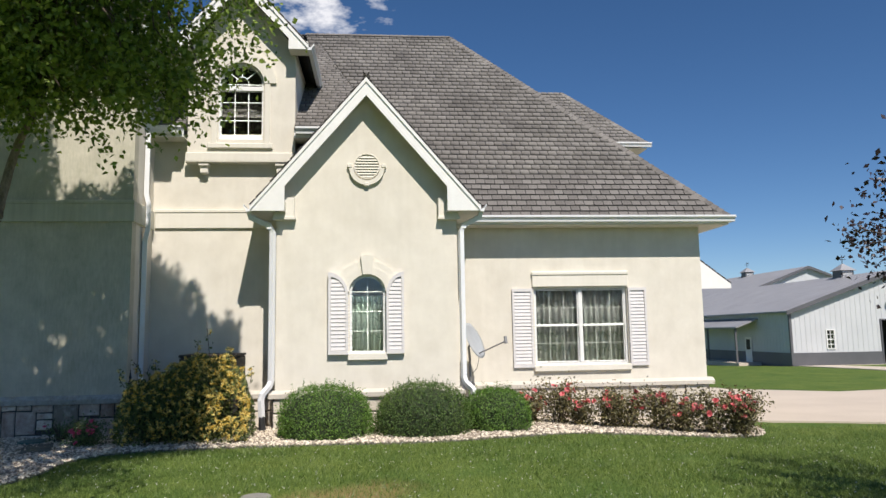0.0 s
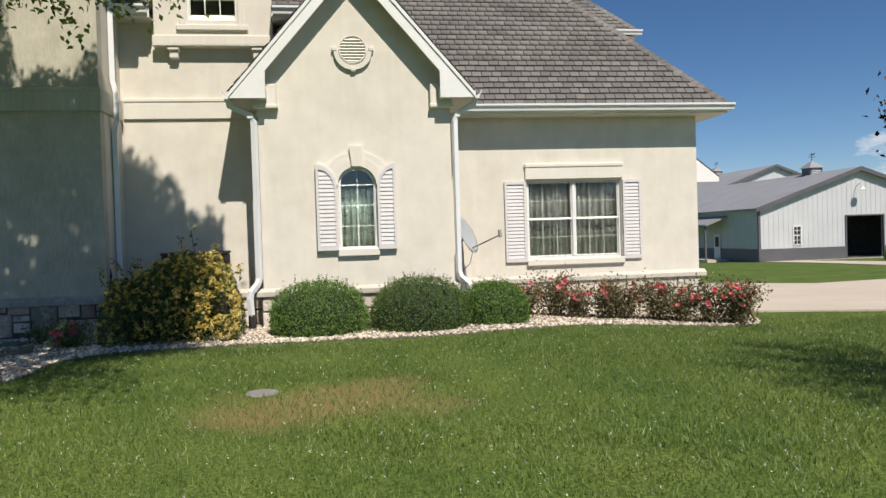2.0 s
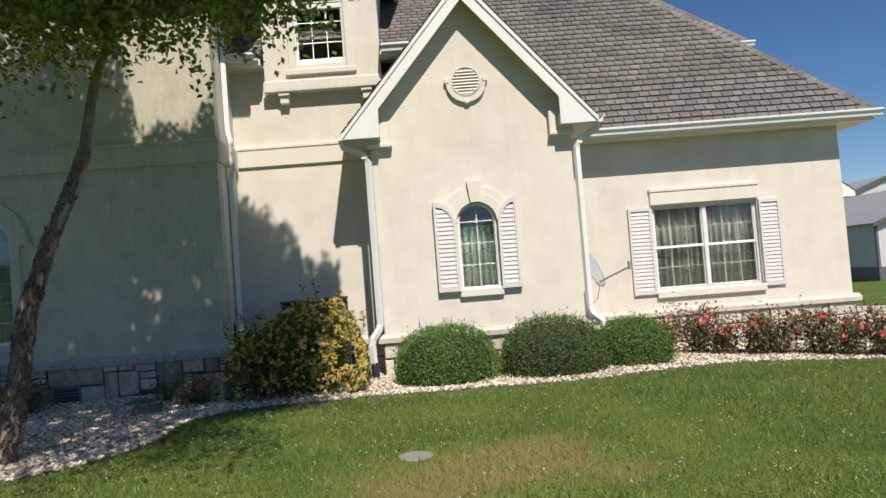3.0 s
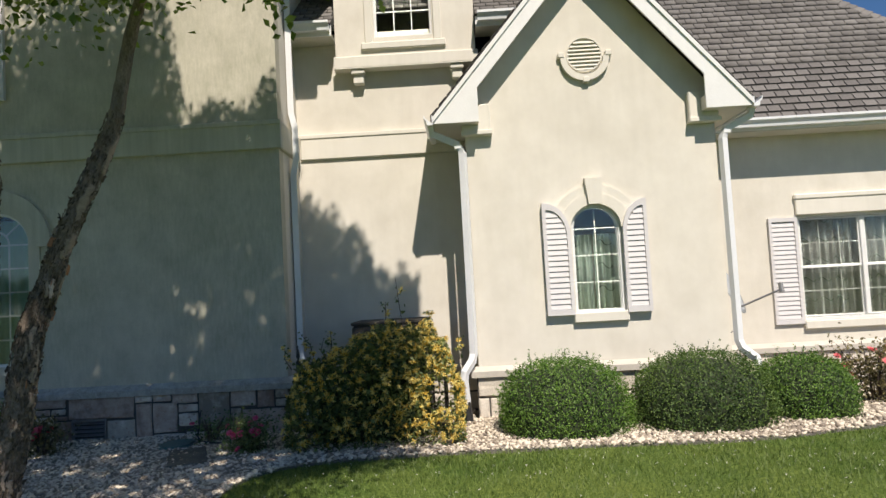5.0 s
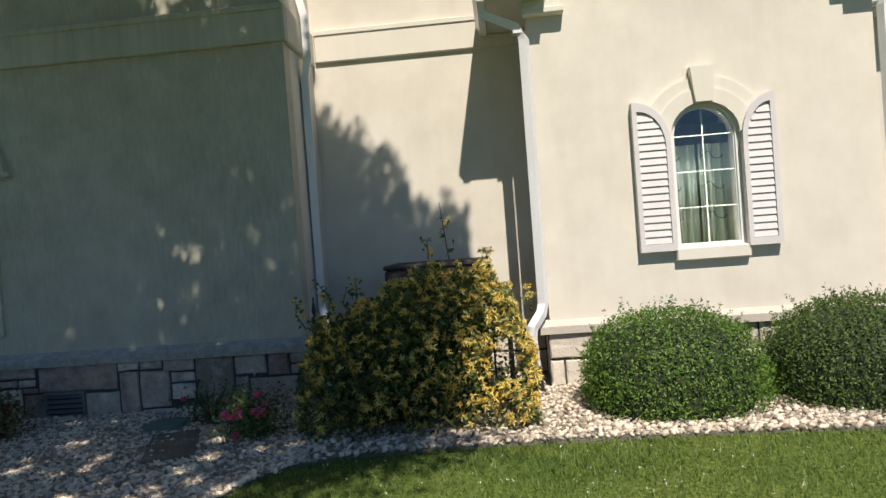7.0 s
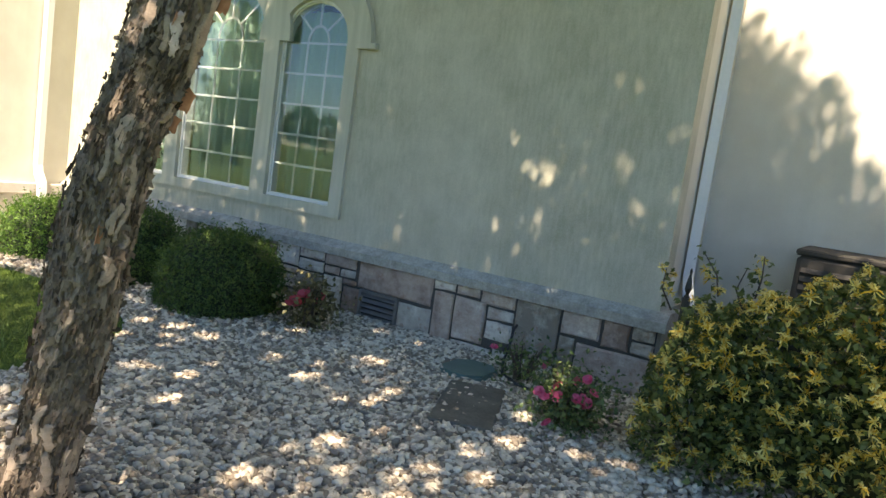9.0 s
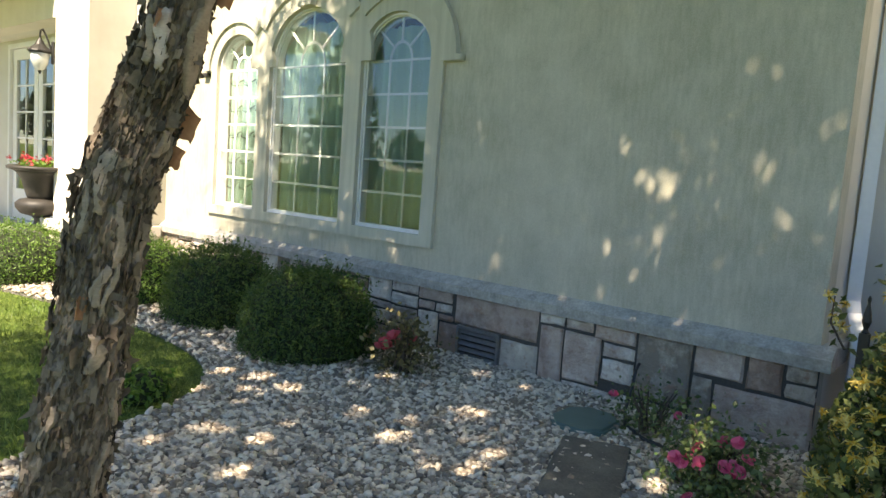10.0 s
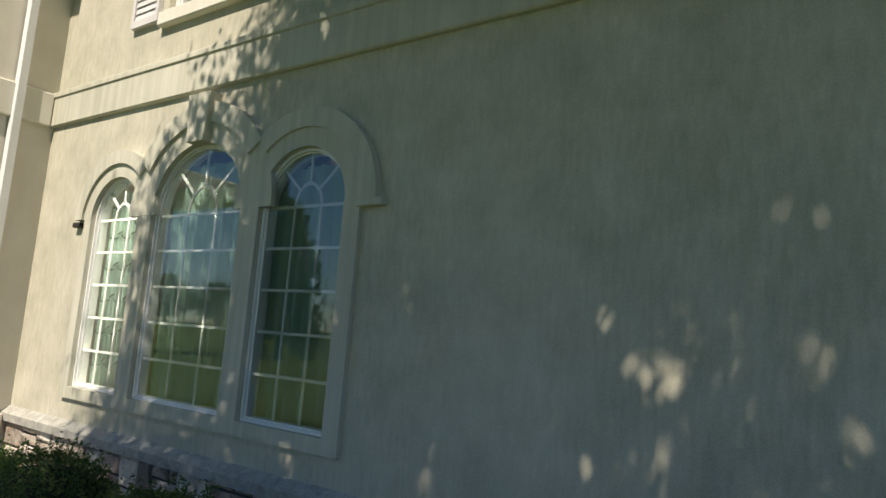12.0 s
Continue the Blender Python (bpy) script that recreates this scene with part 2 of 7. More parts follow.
M["box"] = surface("clipped_shrub_leaf", (0.045, 0.115, 0.014), (0.17, 0.30, 0.045), 1.5, 0.5, 30, 0.0, island=0.25, trans=0.25)
M["boxdark"] = surface("dark_clipped_shrub_leaf", (0.032, 0.078, 0.013), (0.12, 0.19, 0.035), 1.5, 0.55, 30, 0.0, island=0.25, trans=0.2)
# near-black leaf green: a shrub's inner shade put into its core's colour
M["boxcore"] = surface("shaded_shrub_core", (0.012, 0.02, 0.007), (0.03, 0.045, 0.014), 14, 0.9, 60, 0.5)
M["honey"] = surface("honeysuckle_leaf", (0.050, 0.082, 0.022), (0.205, 0.235, 0.068), 2, 0.5, 30, 0.0, island=0.25, trans=0.25)
M["yellow"] = surface("yellow_blossom", (0.72, 0.46, 0.05), (0.90, 0.78, 0.30), 3, 0.6, 30, 0.0, island=0.3, trans=0.3)
M["rosegreen"] = surface("green_rose_leaf", (0.055, 0.095, 0.03), (0.18, 0.24, 0.075), 2, 0.45, 30, 0.0, island=0.28, trans=0.2)
M["roseleaf"] = surface("rose_leaf", (0.085, 0.078, 0.032), (0.23, 0.20, 0.085), 2, 0.45, 30, 0.0, island=0.28, trans=0.2)
M["rosered"] = surface("red_rose_petal", (0.50, 0.03, 0.05), (0.74, 0.14, 0.17), 3, 0.55, 30, 0.0, island=0.25, trans=0.25)
M["rosecoral"] = surface("coral_rose_petal", (0.56, 0.07, 0.09), (0.80, 0.24, 0.25), 3, 0.55, 30, 0.0, island=0.25, trans=0.25)
M["rosepink"] = surface("pink_rose_petal", (0.60, 0.05, 0.15), (0.80, 0.17, 0.30), 3, 0.55, 30, 0.0, island=0.25, trans=0.25)
M["blade"] = surface("grass_blade", (0.070, 0.125, 0.020), (0.215, 0.285, 0.070), 0.8, 0.5, 12, 0.0, island=0.22, trans=0.3)
M["clover"] = surface("white_clover", (0.55, 0.55, 0.48), (0.75, 0.75, 0.68), 8, 0.7, 40, 0.0)
M["iron"] = surface("black_iron", (0.012, 0.012, 0.012), (0.035, 0.032, 0.03), 12, 0.5, 80, 0.2)
M["acmetal"] = surface("dark_brown_enamel", (0.030, 0.027, 0.022), (0.055, 0.049, 0.042), 6, 0.8, 80, 0.08)
M["cover"] = surface("blue_grey_cover", (0.17, 0.165, 0.15), (0.27, 0.26, 0.235), 9, 0.8, 70, 0.3)
M["dish"] = surface("grey_dish_enamel", (0.34, 0.36, 0.38), (0.44, 0.46, 0.48), 4, 0.45, 60, 0.03)
M["galv"] = surface("galvanised_steel", (0.20, 0.20, 0.20), (0.32, 0.32, 0.32), 8, 0.5, 60, 0.1, metal=0.6)
M["black"] = surface("black_plastic", (0.012, 0.012, 0.013), (0.03, 0.03, 0.032), 8, 0.5, 60, 0.1)
M["greenbox"] = surface("green_plastic_lid", (0.06, 0.125, 0.115), (0.11, 0.19, 0.175), 5, 0.5, 90, 0.15)
M["curtain_mint"] = surface("mint_sheer_curtain", (0.33, 0.50, 0.41), (0.46, 0.62, 0.52), 1.5, 0.9, 60, 0.1, trans=0.3)
M["curtain"] = surface("pale_green_curtain", (0.34, 0.43, 0.38), (0.52, 0.61, 0.55), 1.5, 0.9, 60, 0.1, trans=0.3)
M["curtain2"] = surface("grey_sheer_curtain", (0.27, 0.275, 0.265), (0.38, 0.38, 0.365), 1.5, 0.9, 60, 0.1, trans=0.3)
M["scroll"] = surface("curtain_embroidery", (0.06, 0.09, 0.07), (0.12, 0.15, 0.12), 3, 0.9, 60, 0.0)
M["room"] = surface("room_plaster", (0.22, 0.20, 0.17), (0.30, 0.28, 0.24), 2, 0.9, 60, 0.1)
M["siding"] = surface("pale_grey_metal_siding", (0.50, 0.51, 0.525), (0.59, 0.60, 0.615), 0.6, 0.5, 20, 0.05, streak=0.1, streak_col=(0.4, 0.42, 0.44))
M["wainscot"] = surface("charcoal_metal_siding", (0.085, 0.085, 0.095), (0.12, 0.12, 0.13), 0.6, 0.5, 20, 0.05)
M["barnroof"] = surface("grey_metal_roof", (0.25, 0.25, 0.265), (0.34, 0.34, 0.355), 0.5, 0.5, 20, 0.05, streak=0.2, streak_col=(0.13, 0.13, 0.14))
# near-black, so the barn's inside shade is in the colour itself
M["barndark"] = surface("near_black_barn_fill", (0.03, 0.03, 0.03), (0.06, 0.06, 0.06), 2, 0.9, 20, 0.1)
M["urn"] = surface("dark_bronze_urn", (0.018, 0.016, 0.014), (0.05, 0.045, 0.039), 6, 0.55, 80, 0.3)
M["frosted"] = surface("seeded_lantern_glass", (0.45, 0.47, 0.46), (0.6, 0.62, 0.6), 10, 0.25, 80, 0.2)
M["farleaf"] = surface("far_tree_leaf", (0.025, 0.05, 0.012), (0.07, 0.11, 0.03), 0.6, 0.6, 4, 0.0, island=0.25, trans=0.2)

glass = bpy.data.materials.new("window_glass")
glass.use_nodes = True
gp = glass.node_tree.nodes["Principled BSDF"]
gp.inputs["Base Color"].default_value = (0.93, 0.99, 0.96, 1)
gp.inputs["Transmission Weight"].default_value, gp.inputs["Roughness"].default_value, gp.inputs["IOR"].default_value = 1.0, 0.0, 1.55
M["glass"] = glass

# lawn: mown turf with patches of dry grass and bare soil round the buried cover
lawn = bpy.data.materials.new("mown_lawn")
lawn.use_nodes = True
ln, ll = lawn.node_tree.nodes, lawn.node_tree.links
lp = ln["Principled BSDF"]
lp.inputs["Roughness"].default_value, lp.inputs["Specular IOR Level"].default_value = 0.9, 0.15
lco = ln.new("ShaderNodeTexCoord")


def lawn_noise(scale, detail, lo, hi, a, b):
    t = ln.new("ShaderNodeTexNoise")
    t.inputs["Scale"].default_value, t.inputs["Detail"].default_value = scale, detail
    ll.new(lco.outputs["Object"], t.inputs["Vector"])
    r = ln.new("ShaderNodeValToRGB")
    r.color_ramp.elements[0].position, r.color_ramp.elements[1].position = lo, hi
    r.color_ramp.elements[0].color, r.color_ramp.elements[1].color = (*a, 1), (*b, 1)
    ll.new(t.outputs["Fac"], r.inputs["Fac"])
    return t, r


fine_t, fine_r = lawn_noise(34, 6, 0.35, 0.68, (0.050, 0.088, 0.020), (0.16, 0.225, 0.056))
broad_t, broad_r = lawn_noise(0.9, 7, 0.35, 0.72, (0.66, 0.78, 0.64), (1.30, 1.12, 1.0))
lmul = ln.new("ShaderNodeMix")
lmul.data_type, lmul.blend_type = "RGBA", "MULTIPLY"
lmul.inputs["Factor"].default_value = 1.0
ll.new(fine_r.outputs["Color"], lmul.inputs["A"])
ll.new(broad_r.outputs["Color"], lmul.inputs["B"])
dist = ln.new("ShaderNodeVectorMath")
dist.operation = "DISTANCE"
flat = ln.new("ShaderNodeMapping")
flat.inputs["Scale"].default_value = (0.75, 1.0, 0.0)
ll.new(lco.outputs["Object"], flat.inputs["Vector"])
ll.new(flat.outputs["Vector"], dist.inputs[0])
dist.inputs[1].default_value = (-1.05 * 0.75, 8.45, 0)
wob = ln.new("ShaderNodeMath")
wob.operation = "MULTIPLY_ADD"
wob.inputs[1].default_value = 2.6
ll.new(broad_t.outputs["Fac"], wob.inputs[0])
ll.new(dist.outputs["Value"], wob.inputs[2])
soil = ln.new("ShaderNodeMapRange")
soil.inputs["From Min"].default_value, soil.inputs["From Max"].default_value = 2.35, 1.65
soil.inputs["To Max"].default_value = 0.7
ll.new(wob.outputs[0], soil.inputs["Value"])
lmx = ln.new("ShaderNodeMix")
lmx.data_type = "RGBA"
lmx.inputs["B"].default_value = (0.27, 0.185, 0.085, 1)
ll.new(soil.outputs["Result"], lmx.inputs["Factor"])
ll.new(lmul.outputs["Result"], lmx.inputs["A"])
ll.new(lmx.outputs["Result"], lp.inputs["Base Color"])
lb = ln.new("ShaderNodeBump")
lb.inputs["Strength"].default_value, lb.inputs["Distance"].default_value = 0.8, 0.03
ll.new(fine_t.outputs["Fac"], lb.inputs["Height"])
ll.new(lb.outputs["Normal"], lp.inputs["Normal"])
M["lawn"] = lawn


# ---------------------------------------------------------------- mesh helpers
class Form:
    """Vertices and faces of one mesh in the making."""

    def __init__(self):
        self.v, self.f = [], []

    def add(self, verts, faces):
        k = len(self.v)
        self.v.extend(tuple(p) for p in verts)
        self.f.extend(tuple(i + k for i in f) for f in faces)
        return self

    def box(self, x0, x1, y0, y1, z0, z1, m=None):
        vs = [Vector((x, y, z)) for z in (z0, z1) for y in (y0, y1) for x in (x0, x1)]
        if m:
            vs = [m @ p for p in vs]
        return self.add(vs, [(0, 2, 3, 1), (4, 5, 7, 6), (0, 1, 5, 4), (2, 6, 7, 3), (0, 4, 6, 2), (1, 3, 7, 5)])

    def chamfer(self, x0, x1, y0, y1, z0, z1, c=0.01, m=None):
        """A box whose edges are cut off."""
        b = bmesh.new()
        bmesh.ops.create_cube(b, size=1)
        for p in b.verts:
            p.co = Vector((x0 + (p.co.x + 0.5) * (x1 - x0), y0 + (p.co.y + 0.5) * (y1 - y0), z0 + (p.co.z + 0.5) * (z1 - z0)))
        bmesh.ops.bevel(b, geom=b.edges[:], offset=c, segments=1, affect="EDGES")
        b.verts.index_update()
        vs = [(m @ p.co) if m else p.co.copy() for p in b.verts]
        fs = [[q.index for q in f.verts] for f in b.faces]
        b.free()
        return self.add(vs, fs)

    def prism(self, loop, y0, y1, m=None):
        """A polygon in x and z, drawn out from y0 to y1."""
        k = len(loop)
        vs = [Vector((x, y0, z)) for x, z in loop] + [Vector((x, y1, z)) for x, z in loop]
        if m:
            vs = [m @ p for p in vs]
        return self.add(vs, [tuple(range(k)), tuple(reversed(range(k, 2 * k)))] + [(i, i + k, (i + 1) % k + k, (i + 1) % k) for i in range(k)])

    def band(self, outer, inner, y0, y1, closed=True):
        """The strip between two loops of equal length, drawn out from y0 to y1."""
        k = len(outer)
        vs = [(x, y0, z) for x, z in outer] + [(x, y0, z) for x, z in inner] + [(x, y1, z) for x, z in outer] + [(x, y1, z) for x, z in inner]
        fs = []
        for i in range(k if closed else k - 1):
            j = (i + 1) % k
            fs += [(i, i + k, j + k, j), (i + 2 * k, j + 2 * k, j + 3 * k, i + 3 * k), (i, j, j + 2 * k, i + 2 * k), (i + k, i + 3 * k, j + 3 * k, j + k)]
        if not closed:
            fs += [(0, 2 * k, 3 * k, k), (k - 1, 2 * k - 1, 4 * k - 1, 3 * k - 1)]
        return self.add(vs, fs)

    def tube(self, path, radii, sides=8, wobble=0.0, seed=0, square=0.0):
        rnd = random.Random(seed)
        path = [Vector(p) for p in path]
        if not isinstance(radii, (list, tuple)):
            radii = [radii] * len(path)
        rings = []
        side = None
        for i, p in enumerate(path):
            d = (path[min(i + 1, len(path) - 1)] - path[max(i - 1, 0)]).normalized()
            if side is None:
                side = d.orthogonal().normalized()
                if abs(d.z) > 0.5:
                    side = (Vector((1, 0, 0)) - d * d.x).normalized()
            side = (side - d * side.dot(d)).normalized()
            up = d.cross(side)
            ring = []
            for s in range(sides):
                a = 2 * math.pi * (s + (0.5 if square else 0)) / sides
                r = radii[i] * (1 + wobble * (rnd.random() - 0.5))
                ring.append(p + side * math.cos(a) * r + up * math.sin(a) * r)
            rings.append(ring)
        vs = [q for r in rings for q in r]
        fs = [(i * sides + s, i * sides + (s + 1) % sides, (i + 1) * sides + (s + 1) % sides, (i + 1) * sides + s)
              for i in range(len(path) - 1) for s in range(sides)]
        fs += [tuple(reversed(range(sides))), tuple(range((len(path) - 1) * sides, len(path) * sides))]
        return self.add(vs, fs)

    def lathe(self, profile, cx, cy, sides=24, flute=0.0):
        vs = []
        for r, z in profile:
            for s in range(sides):
                a = 2 * math.pi * s / sides
                q = r * (1 + (flute if s % 2 else -flute))
                vs.append((cx + q * math.cos(a), cy + q * math.sin(a), z))
        k = len(profile)
        fs = [(i * sides + s, i * sides + (s + 1) % sides, (i + 1) * sides + (s + 1) % sides, (i + 1) * sides + s) for i in range(k - 1) for s in range(sides)]
        fs += [tuple(reversed(range(sides))), tuple(range((k - 1) * sides, k * sides))]
        return self.add(vs, fs)

    def move(self, m):
        self.v = [tuple(m @ Vector(p)) for p in self.v]
        return self


def mesh_of(name, form, material, smooth=False):
    me = bpy.data.meshes.new(name)
    me.from_pydata(form.v, [], form.f)
    me.materials.append(material)
    if smooth:
        me.shade_smooth()
    me.update()
    return me


def mend(ob):
    b = bmesh.new()
    b.from_mesh(ob.data)
    bmesh.ops.recalc_face_normals(b, faces=b.faces)
    b.to_mesh(ob.data)
    b.free()
    return ob


def part(name, form, material, parent=None, label="", smooth=False):
    """One mesh object, under a thing or a part where a parent is given."""
    ob = new(name, mesh_of(name, form, material, smooth))
    if len(form.f) < 6000:
        mend(ob)
    if parent is not None:
        ob.parent = parent
        ob.matrix_parent_inverse = parent.matrix_world.inverted()
    return tagged(ob, label=label)


def thing(name, label, category, group="", kind="", at=(0, 0, 0)):
    ob = new(name)
    ob.location = at
    ob.empty_display_size = 0.2
    bpy.context.view_layer.update()
    return tagged(ob, label, category, group, kind)


def raw(name, verts, faces, material, parent=None, label="", kind="", smooth=False):
    """A mesh from numpy arrays of vertices and of equal-sized faces."""
    me = bpy.data.meshes.new(name)
    n, k = faces.shape
    me.vertices.add(len(verts))
    me.vertices.foreach_set("co", np.ascontiguousarray(verts, dtype=np.float32).ravel())
    me.loops.add(n * k)
    me.loops.foreach_set("vertex_index", np.ascontiguousarray(faces, dtype=np.int32).ravel())
    me.polygons.add(n)
    me.polygons.foreach_set("loop_start", np.arange(0, n * k, k, dtype=np.int32))
    me.update(calc_edges=True)
    me.materials.append(material)
    if smooth:
        me.shade_smooth()
    ob = new(name, me)
    if parent is not None:
        ob.parent = parent
        ob.matrix_parent_inverse = parent.matrix_world.inverted()
    return tagged(ob, label=label, kind=kind)


def arch(cx, half, bottom, spring, n=14, grow=0.0, foot=0.0, rise=0.95):
    """The outline of a round-headed opening, widened by grow."""
    r = half + grow
    pts = [(cx - r, bottom - foot), (cx + r, bottom - foot)]
    pts += [(cx + r * math.cos(math.pi * i / n), spring + rise * r * math.sin(math.pi * i / n)) for i in range(n + 1)]
    return pts


def rect(x0, x1, z0, z1):
    return [(x0, z0), (x1, z0), (x1, z1), (x0, z1)]


def holed(outer, holes, y0, y1, m=None):
    """A wall in x and z with openings that go through it, from its face y0 back to y1."""
    b = bmesh.new()
    for loop in [outer, *holes]:
        vs = [b.verts.new((x, y0, z)) for x, z in loop]
        for i in range(len(vs)):
            b.edges.new((vs[i], vs[(i + 1) % len(vs)]))
    bmesh.ops.triangle_fill(b, use_beauty=True, use_dissolve=False, edges=b.edges[:], normal=(0, -1, 0))
    ret = bmesh.ops.extrude_face_region(b, geom=b.faces[:])
    for q in ret["geom"]:
        if isinstance(q, bmesh.types.BMVert):
            q.co.y = y1
    bmesh.ops.recalc_face_normals(b, faces=b.faces)
    b.verts.index_update()
    f = Form().add([(m @ q.co) if m else q.co.copy() for q in b.verts], [[q.index for q in fc.verts] for fc in b.faces])
    b.free()
    return f


def leaf_cloud(pts, size, rng, spread=0.5, flat=0.0, aspect=1.7, out=None):
    """Folded four-cornered leaves at the given points; out: directions that they tend to face."""
    n = len(pts)
    nor = rng.normal(size=(n, 3))
    if out is not None:
        nor = nor * spread + out
    nor[:, 2] += flat
    nor /= np.linalg.norm(nor, axis=1)[:, None] + 1e-9
    t = rng.normal(size=(n, 3))
    t -= nor * (t * nor).sum(1)[:, None]
    t /= np.linalg.norm(t, axis=1)[:, None] + 1e-9
    w = np.cross(nor, t)
    s = (size * rng.uniform(0.65, 1.3, n))[:, None]
    a, b = pts - t * s * 0.5, pts + t * s * 0.5
    c = pts + w * s * 0.5 / aspect + nor * s * 0.12
    d = pts - w * s * 0.5 / aspect + nor * s * 0.12
    v = np.stack([a, c, b, d], 1).reshape(-1, 3)
    k = np.arange(n)[:, None] * 4
    return v, np.concatenate([k + np.array([[0, 1, 2]]), k + np.array([[0, 2, 3]])])


def ground_z(x, y):
    return 0.17 - 0.045 * np.clip(x - 1.5, 0, 6) - 0.028 * np.clip(y - 14, 0, 60)


def inside(poly, x, y):
    """Which of the points lie in the polygon."""
    hit = np.zeros(x.shape, bool)
    k = len(poly)
    for i in range(k):
        x0, y0 = poly[i]
        x1, y1 = poly[(i + 1) % k]
        c = ((y0 > y) != (y1 > y)) & (x < (x1 - x0) * (y - y0) / (y1 - y0 + 1e-12) + x0)
        hit ^= c
    return hit


def rounded(pts, turns=2):
    """Chaikin's corner cutting of a closed polygon."""
    for _ in range(turns):
        q = []
        for i in range(len(pts)):
            a, b = Vector(pts[i]), Vector(pts[(i + 1) % len(pts)])
            q += [tuple(a * 0.75 + b * 0.25), tuple(a * 0.25 + b * 0.75)]
        pts = q
    return pts

# ---------------------------------------------------------------- ground
BED = rounded([(-13.6, 14.0), (-13.6, 11.3), (-11.5, 11.9), (-9.7, 12.2), (-8.3, 12.05), (-7.6, 11.5), (-7.4, 10.5), (-7.2, 9.8), (-6.6, 9.15), (-5.5, 9.1),
               (-4.8, 9.7), (-4.45, 10.5), (-4.58, 11.3), (-4.25, 12.0), (-3.1, 12.18), (-1.5, 12.22), (-0.6, 12.16), (0.7, 12.14), (1.7, 12.48), (2.6, 12.95),
               (3.6, 12.95), (4.6, 12.8), (5.4, 12.72), (6.1, 13.1), (6.5, 14.2), (6.6, 16.0), (1.0, 16.0), (-4.5, 16.0)])
DRIVE = [(6.5, 16.6), (7.2, 15.5), (8.4, 15.1), (9.8, 14.45), (14, 12.6), (22, 10.2), (60, 4), (60, 12), (34, 22), (31.5, 30), (33, 40), (34, 52.6), (48, 52.6),
         (48, 52.9), (31.4, 52.9), (30, 44), (28, 36), (24.5, 29), (19.5, 24.6), (14.5, 23.6), (12.2, 26.5), (12, 40), (7.5, 40)]


def axis(near0, near1, step, far):
    a = list(np.arange(near0, near1 + step / 2, step))
    s = step
    while a[-1] < far:
        s *= 1.35
        a.append(a[-1] + s)
    s = step
    while a[0] > -far:
        s *= 1.35
        a.insert(0, a[0] - s)
    return np.array(a)


gx, gy = axis(-16, 12, 0.25, 1500), axis(-2, 18, 0.25, 1500)
GX, GY = np.meshgrid(gx, gy)
GZ = ground_z(GX, GY) + np.array([[0.018 * noise.noise((x * 0.8, y * 0.8, 3)) if abs(x) < 40 and abs(y) < 60 else 0 for x in gx] for y in gy])
nx, ny = len(gx), len(gy)
gi = (np.arange(ny - 1)[:, None] * nx + np.arange(nx - 1)[None, :]).ravel()
ground = raw("ground", np.stack([GX.ravel(), GY.ravel(), GZ.ravel()], 1), np.stack([gi, gi + 1, gi + 1 + nx, gi + nx], 1), M["lawn"], smooth=True)
tagged(ground, "mown green lawn with dry patches round the house", "lawn", kind="structure")


def sheet(name, poly, lift, material, label, category, step=0.5, kind="structure"):
    """A polygon laid on the ground, with a low skirt, cut into strips so that it follows the slope."""
    b = bmesh.new()
    vs = [b.verts.new((x, y, 0)) for x, y in poly]
    b.faces.new(vs)
    xs, ys = [p[0] for p in poly], [p[1] for p in poly]
    for a0, a1, nrm in ((min(xs), max(xs), (1, 0, 0)), (min(ys), max(ys), (0, 1, 0))):
        q = a0 + step
        while q < a1:
            bmesh.ops.bisect_plane(b, geom=b.verts[:] + b.edges[:] + b.faces[:], plane_co=Vector(nrm) * q, plane_no=nrm)
            q += step
    for v in b.verts:
        v.co.z = float(ground_z(v.co.x, v.co.y)) + lift
    ring = [e for e in b.edges if len(e.link_faces) == 1]
    ret = bmesh.ops.extrude_edge_only(b, edges=ring)
    for q in ret["geom"]:
        if isinstance(q, bmesh.types.BMVert):
            q.co.z -= lift + 0.06
    bmesh.ops.recalc_face_normals(b, faces=b.faces)
    me = bpy.data.meshes.new(name)
    b.to_mesh(me)
    b.free()
    me.materials.append(material)
    return tagged(new(name, me), label, category, kind=kind)


driveway = sheet("road", DRIVE, 0.035, M["concrete"], "pale concrete driveway curving towards the metal barn", "driveway", step=3.0)
apron = sheet("road", [(12.5, 12.4), (22, 9.6), (60, 3.2), (60, 4.2), (22, 10.6), (14, 13.0)], 0.045, M["asphalt"], "strip of dark asphalt beside the concrete drive", "road", step=3.0)
bed = sheet("ground", BED, 0.022, M["bedfloor"], "planting bed floor under pale river gravel", "flower bed", step=0.5)

# ---------------------------------------------------------------- the house
G, T, W, R = 14.0, 13.83, 15.66, 14.92
GC = -0.63
TX = -4.62
house = thing("house", "two-storey cream stucco house with stone base and grey shingle roof", "house")

ARCHES = [(-8.32, 0.437), (-9.58, 0.605), (-10.80, 0.40)]
ABOT, ASPR = 1.165, 2.72
GH, GB, GS = 0.31, 1.46, 2.53
gable_hole = arch(GC, GH, GB, GS)
gable_outer = [(-2.22, 0.0), (0.98, 0.0), (0.98, 4.28), (GC, 6.18), (-2.22, 4.28)]
part("wall", holed(gable_outer, [gable_hole], G, G + 0.28), M["stucco"], house)
part("wall", Form().box(-2.22, -1.95, G + 0.28, R, 0, 4.28), M["stucco"], house)
part("wall", Form().box(0.71, 0.98, G + 0.28, W, 0, 4.28), M["stucco"], house)
part("wall", Form().box(TX, -2.22, R, R + 0.28, 0, 5.62), M["stucco"], house)
WX0, WX1, WZ0, WZ1 = 2.72, 4.67, 1.10, 2.68
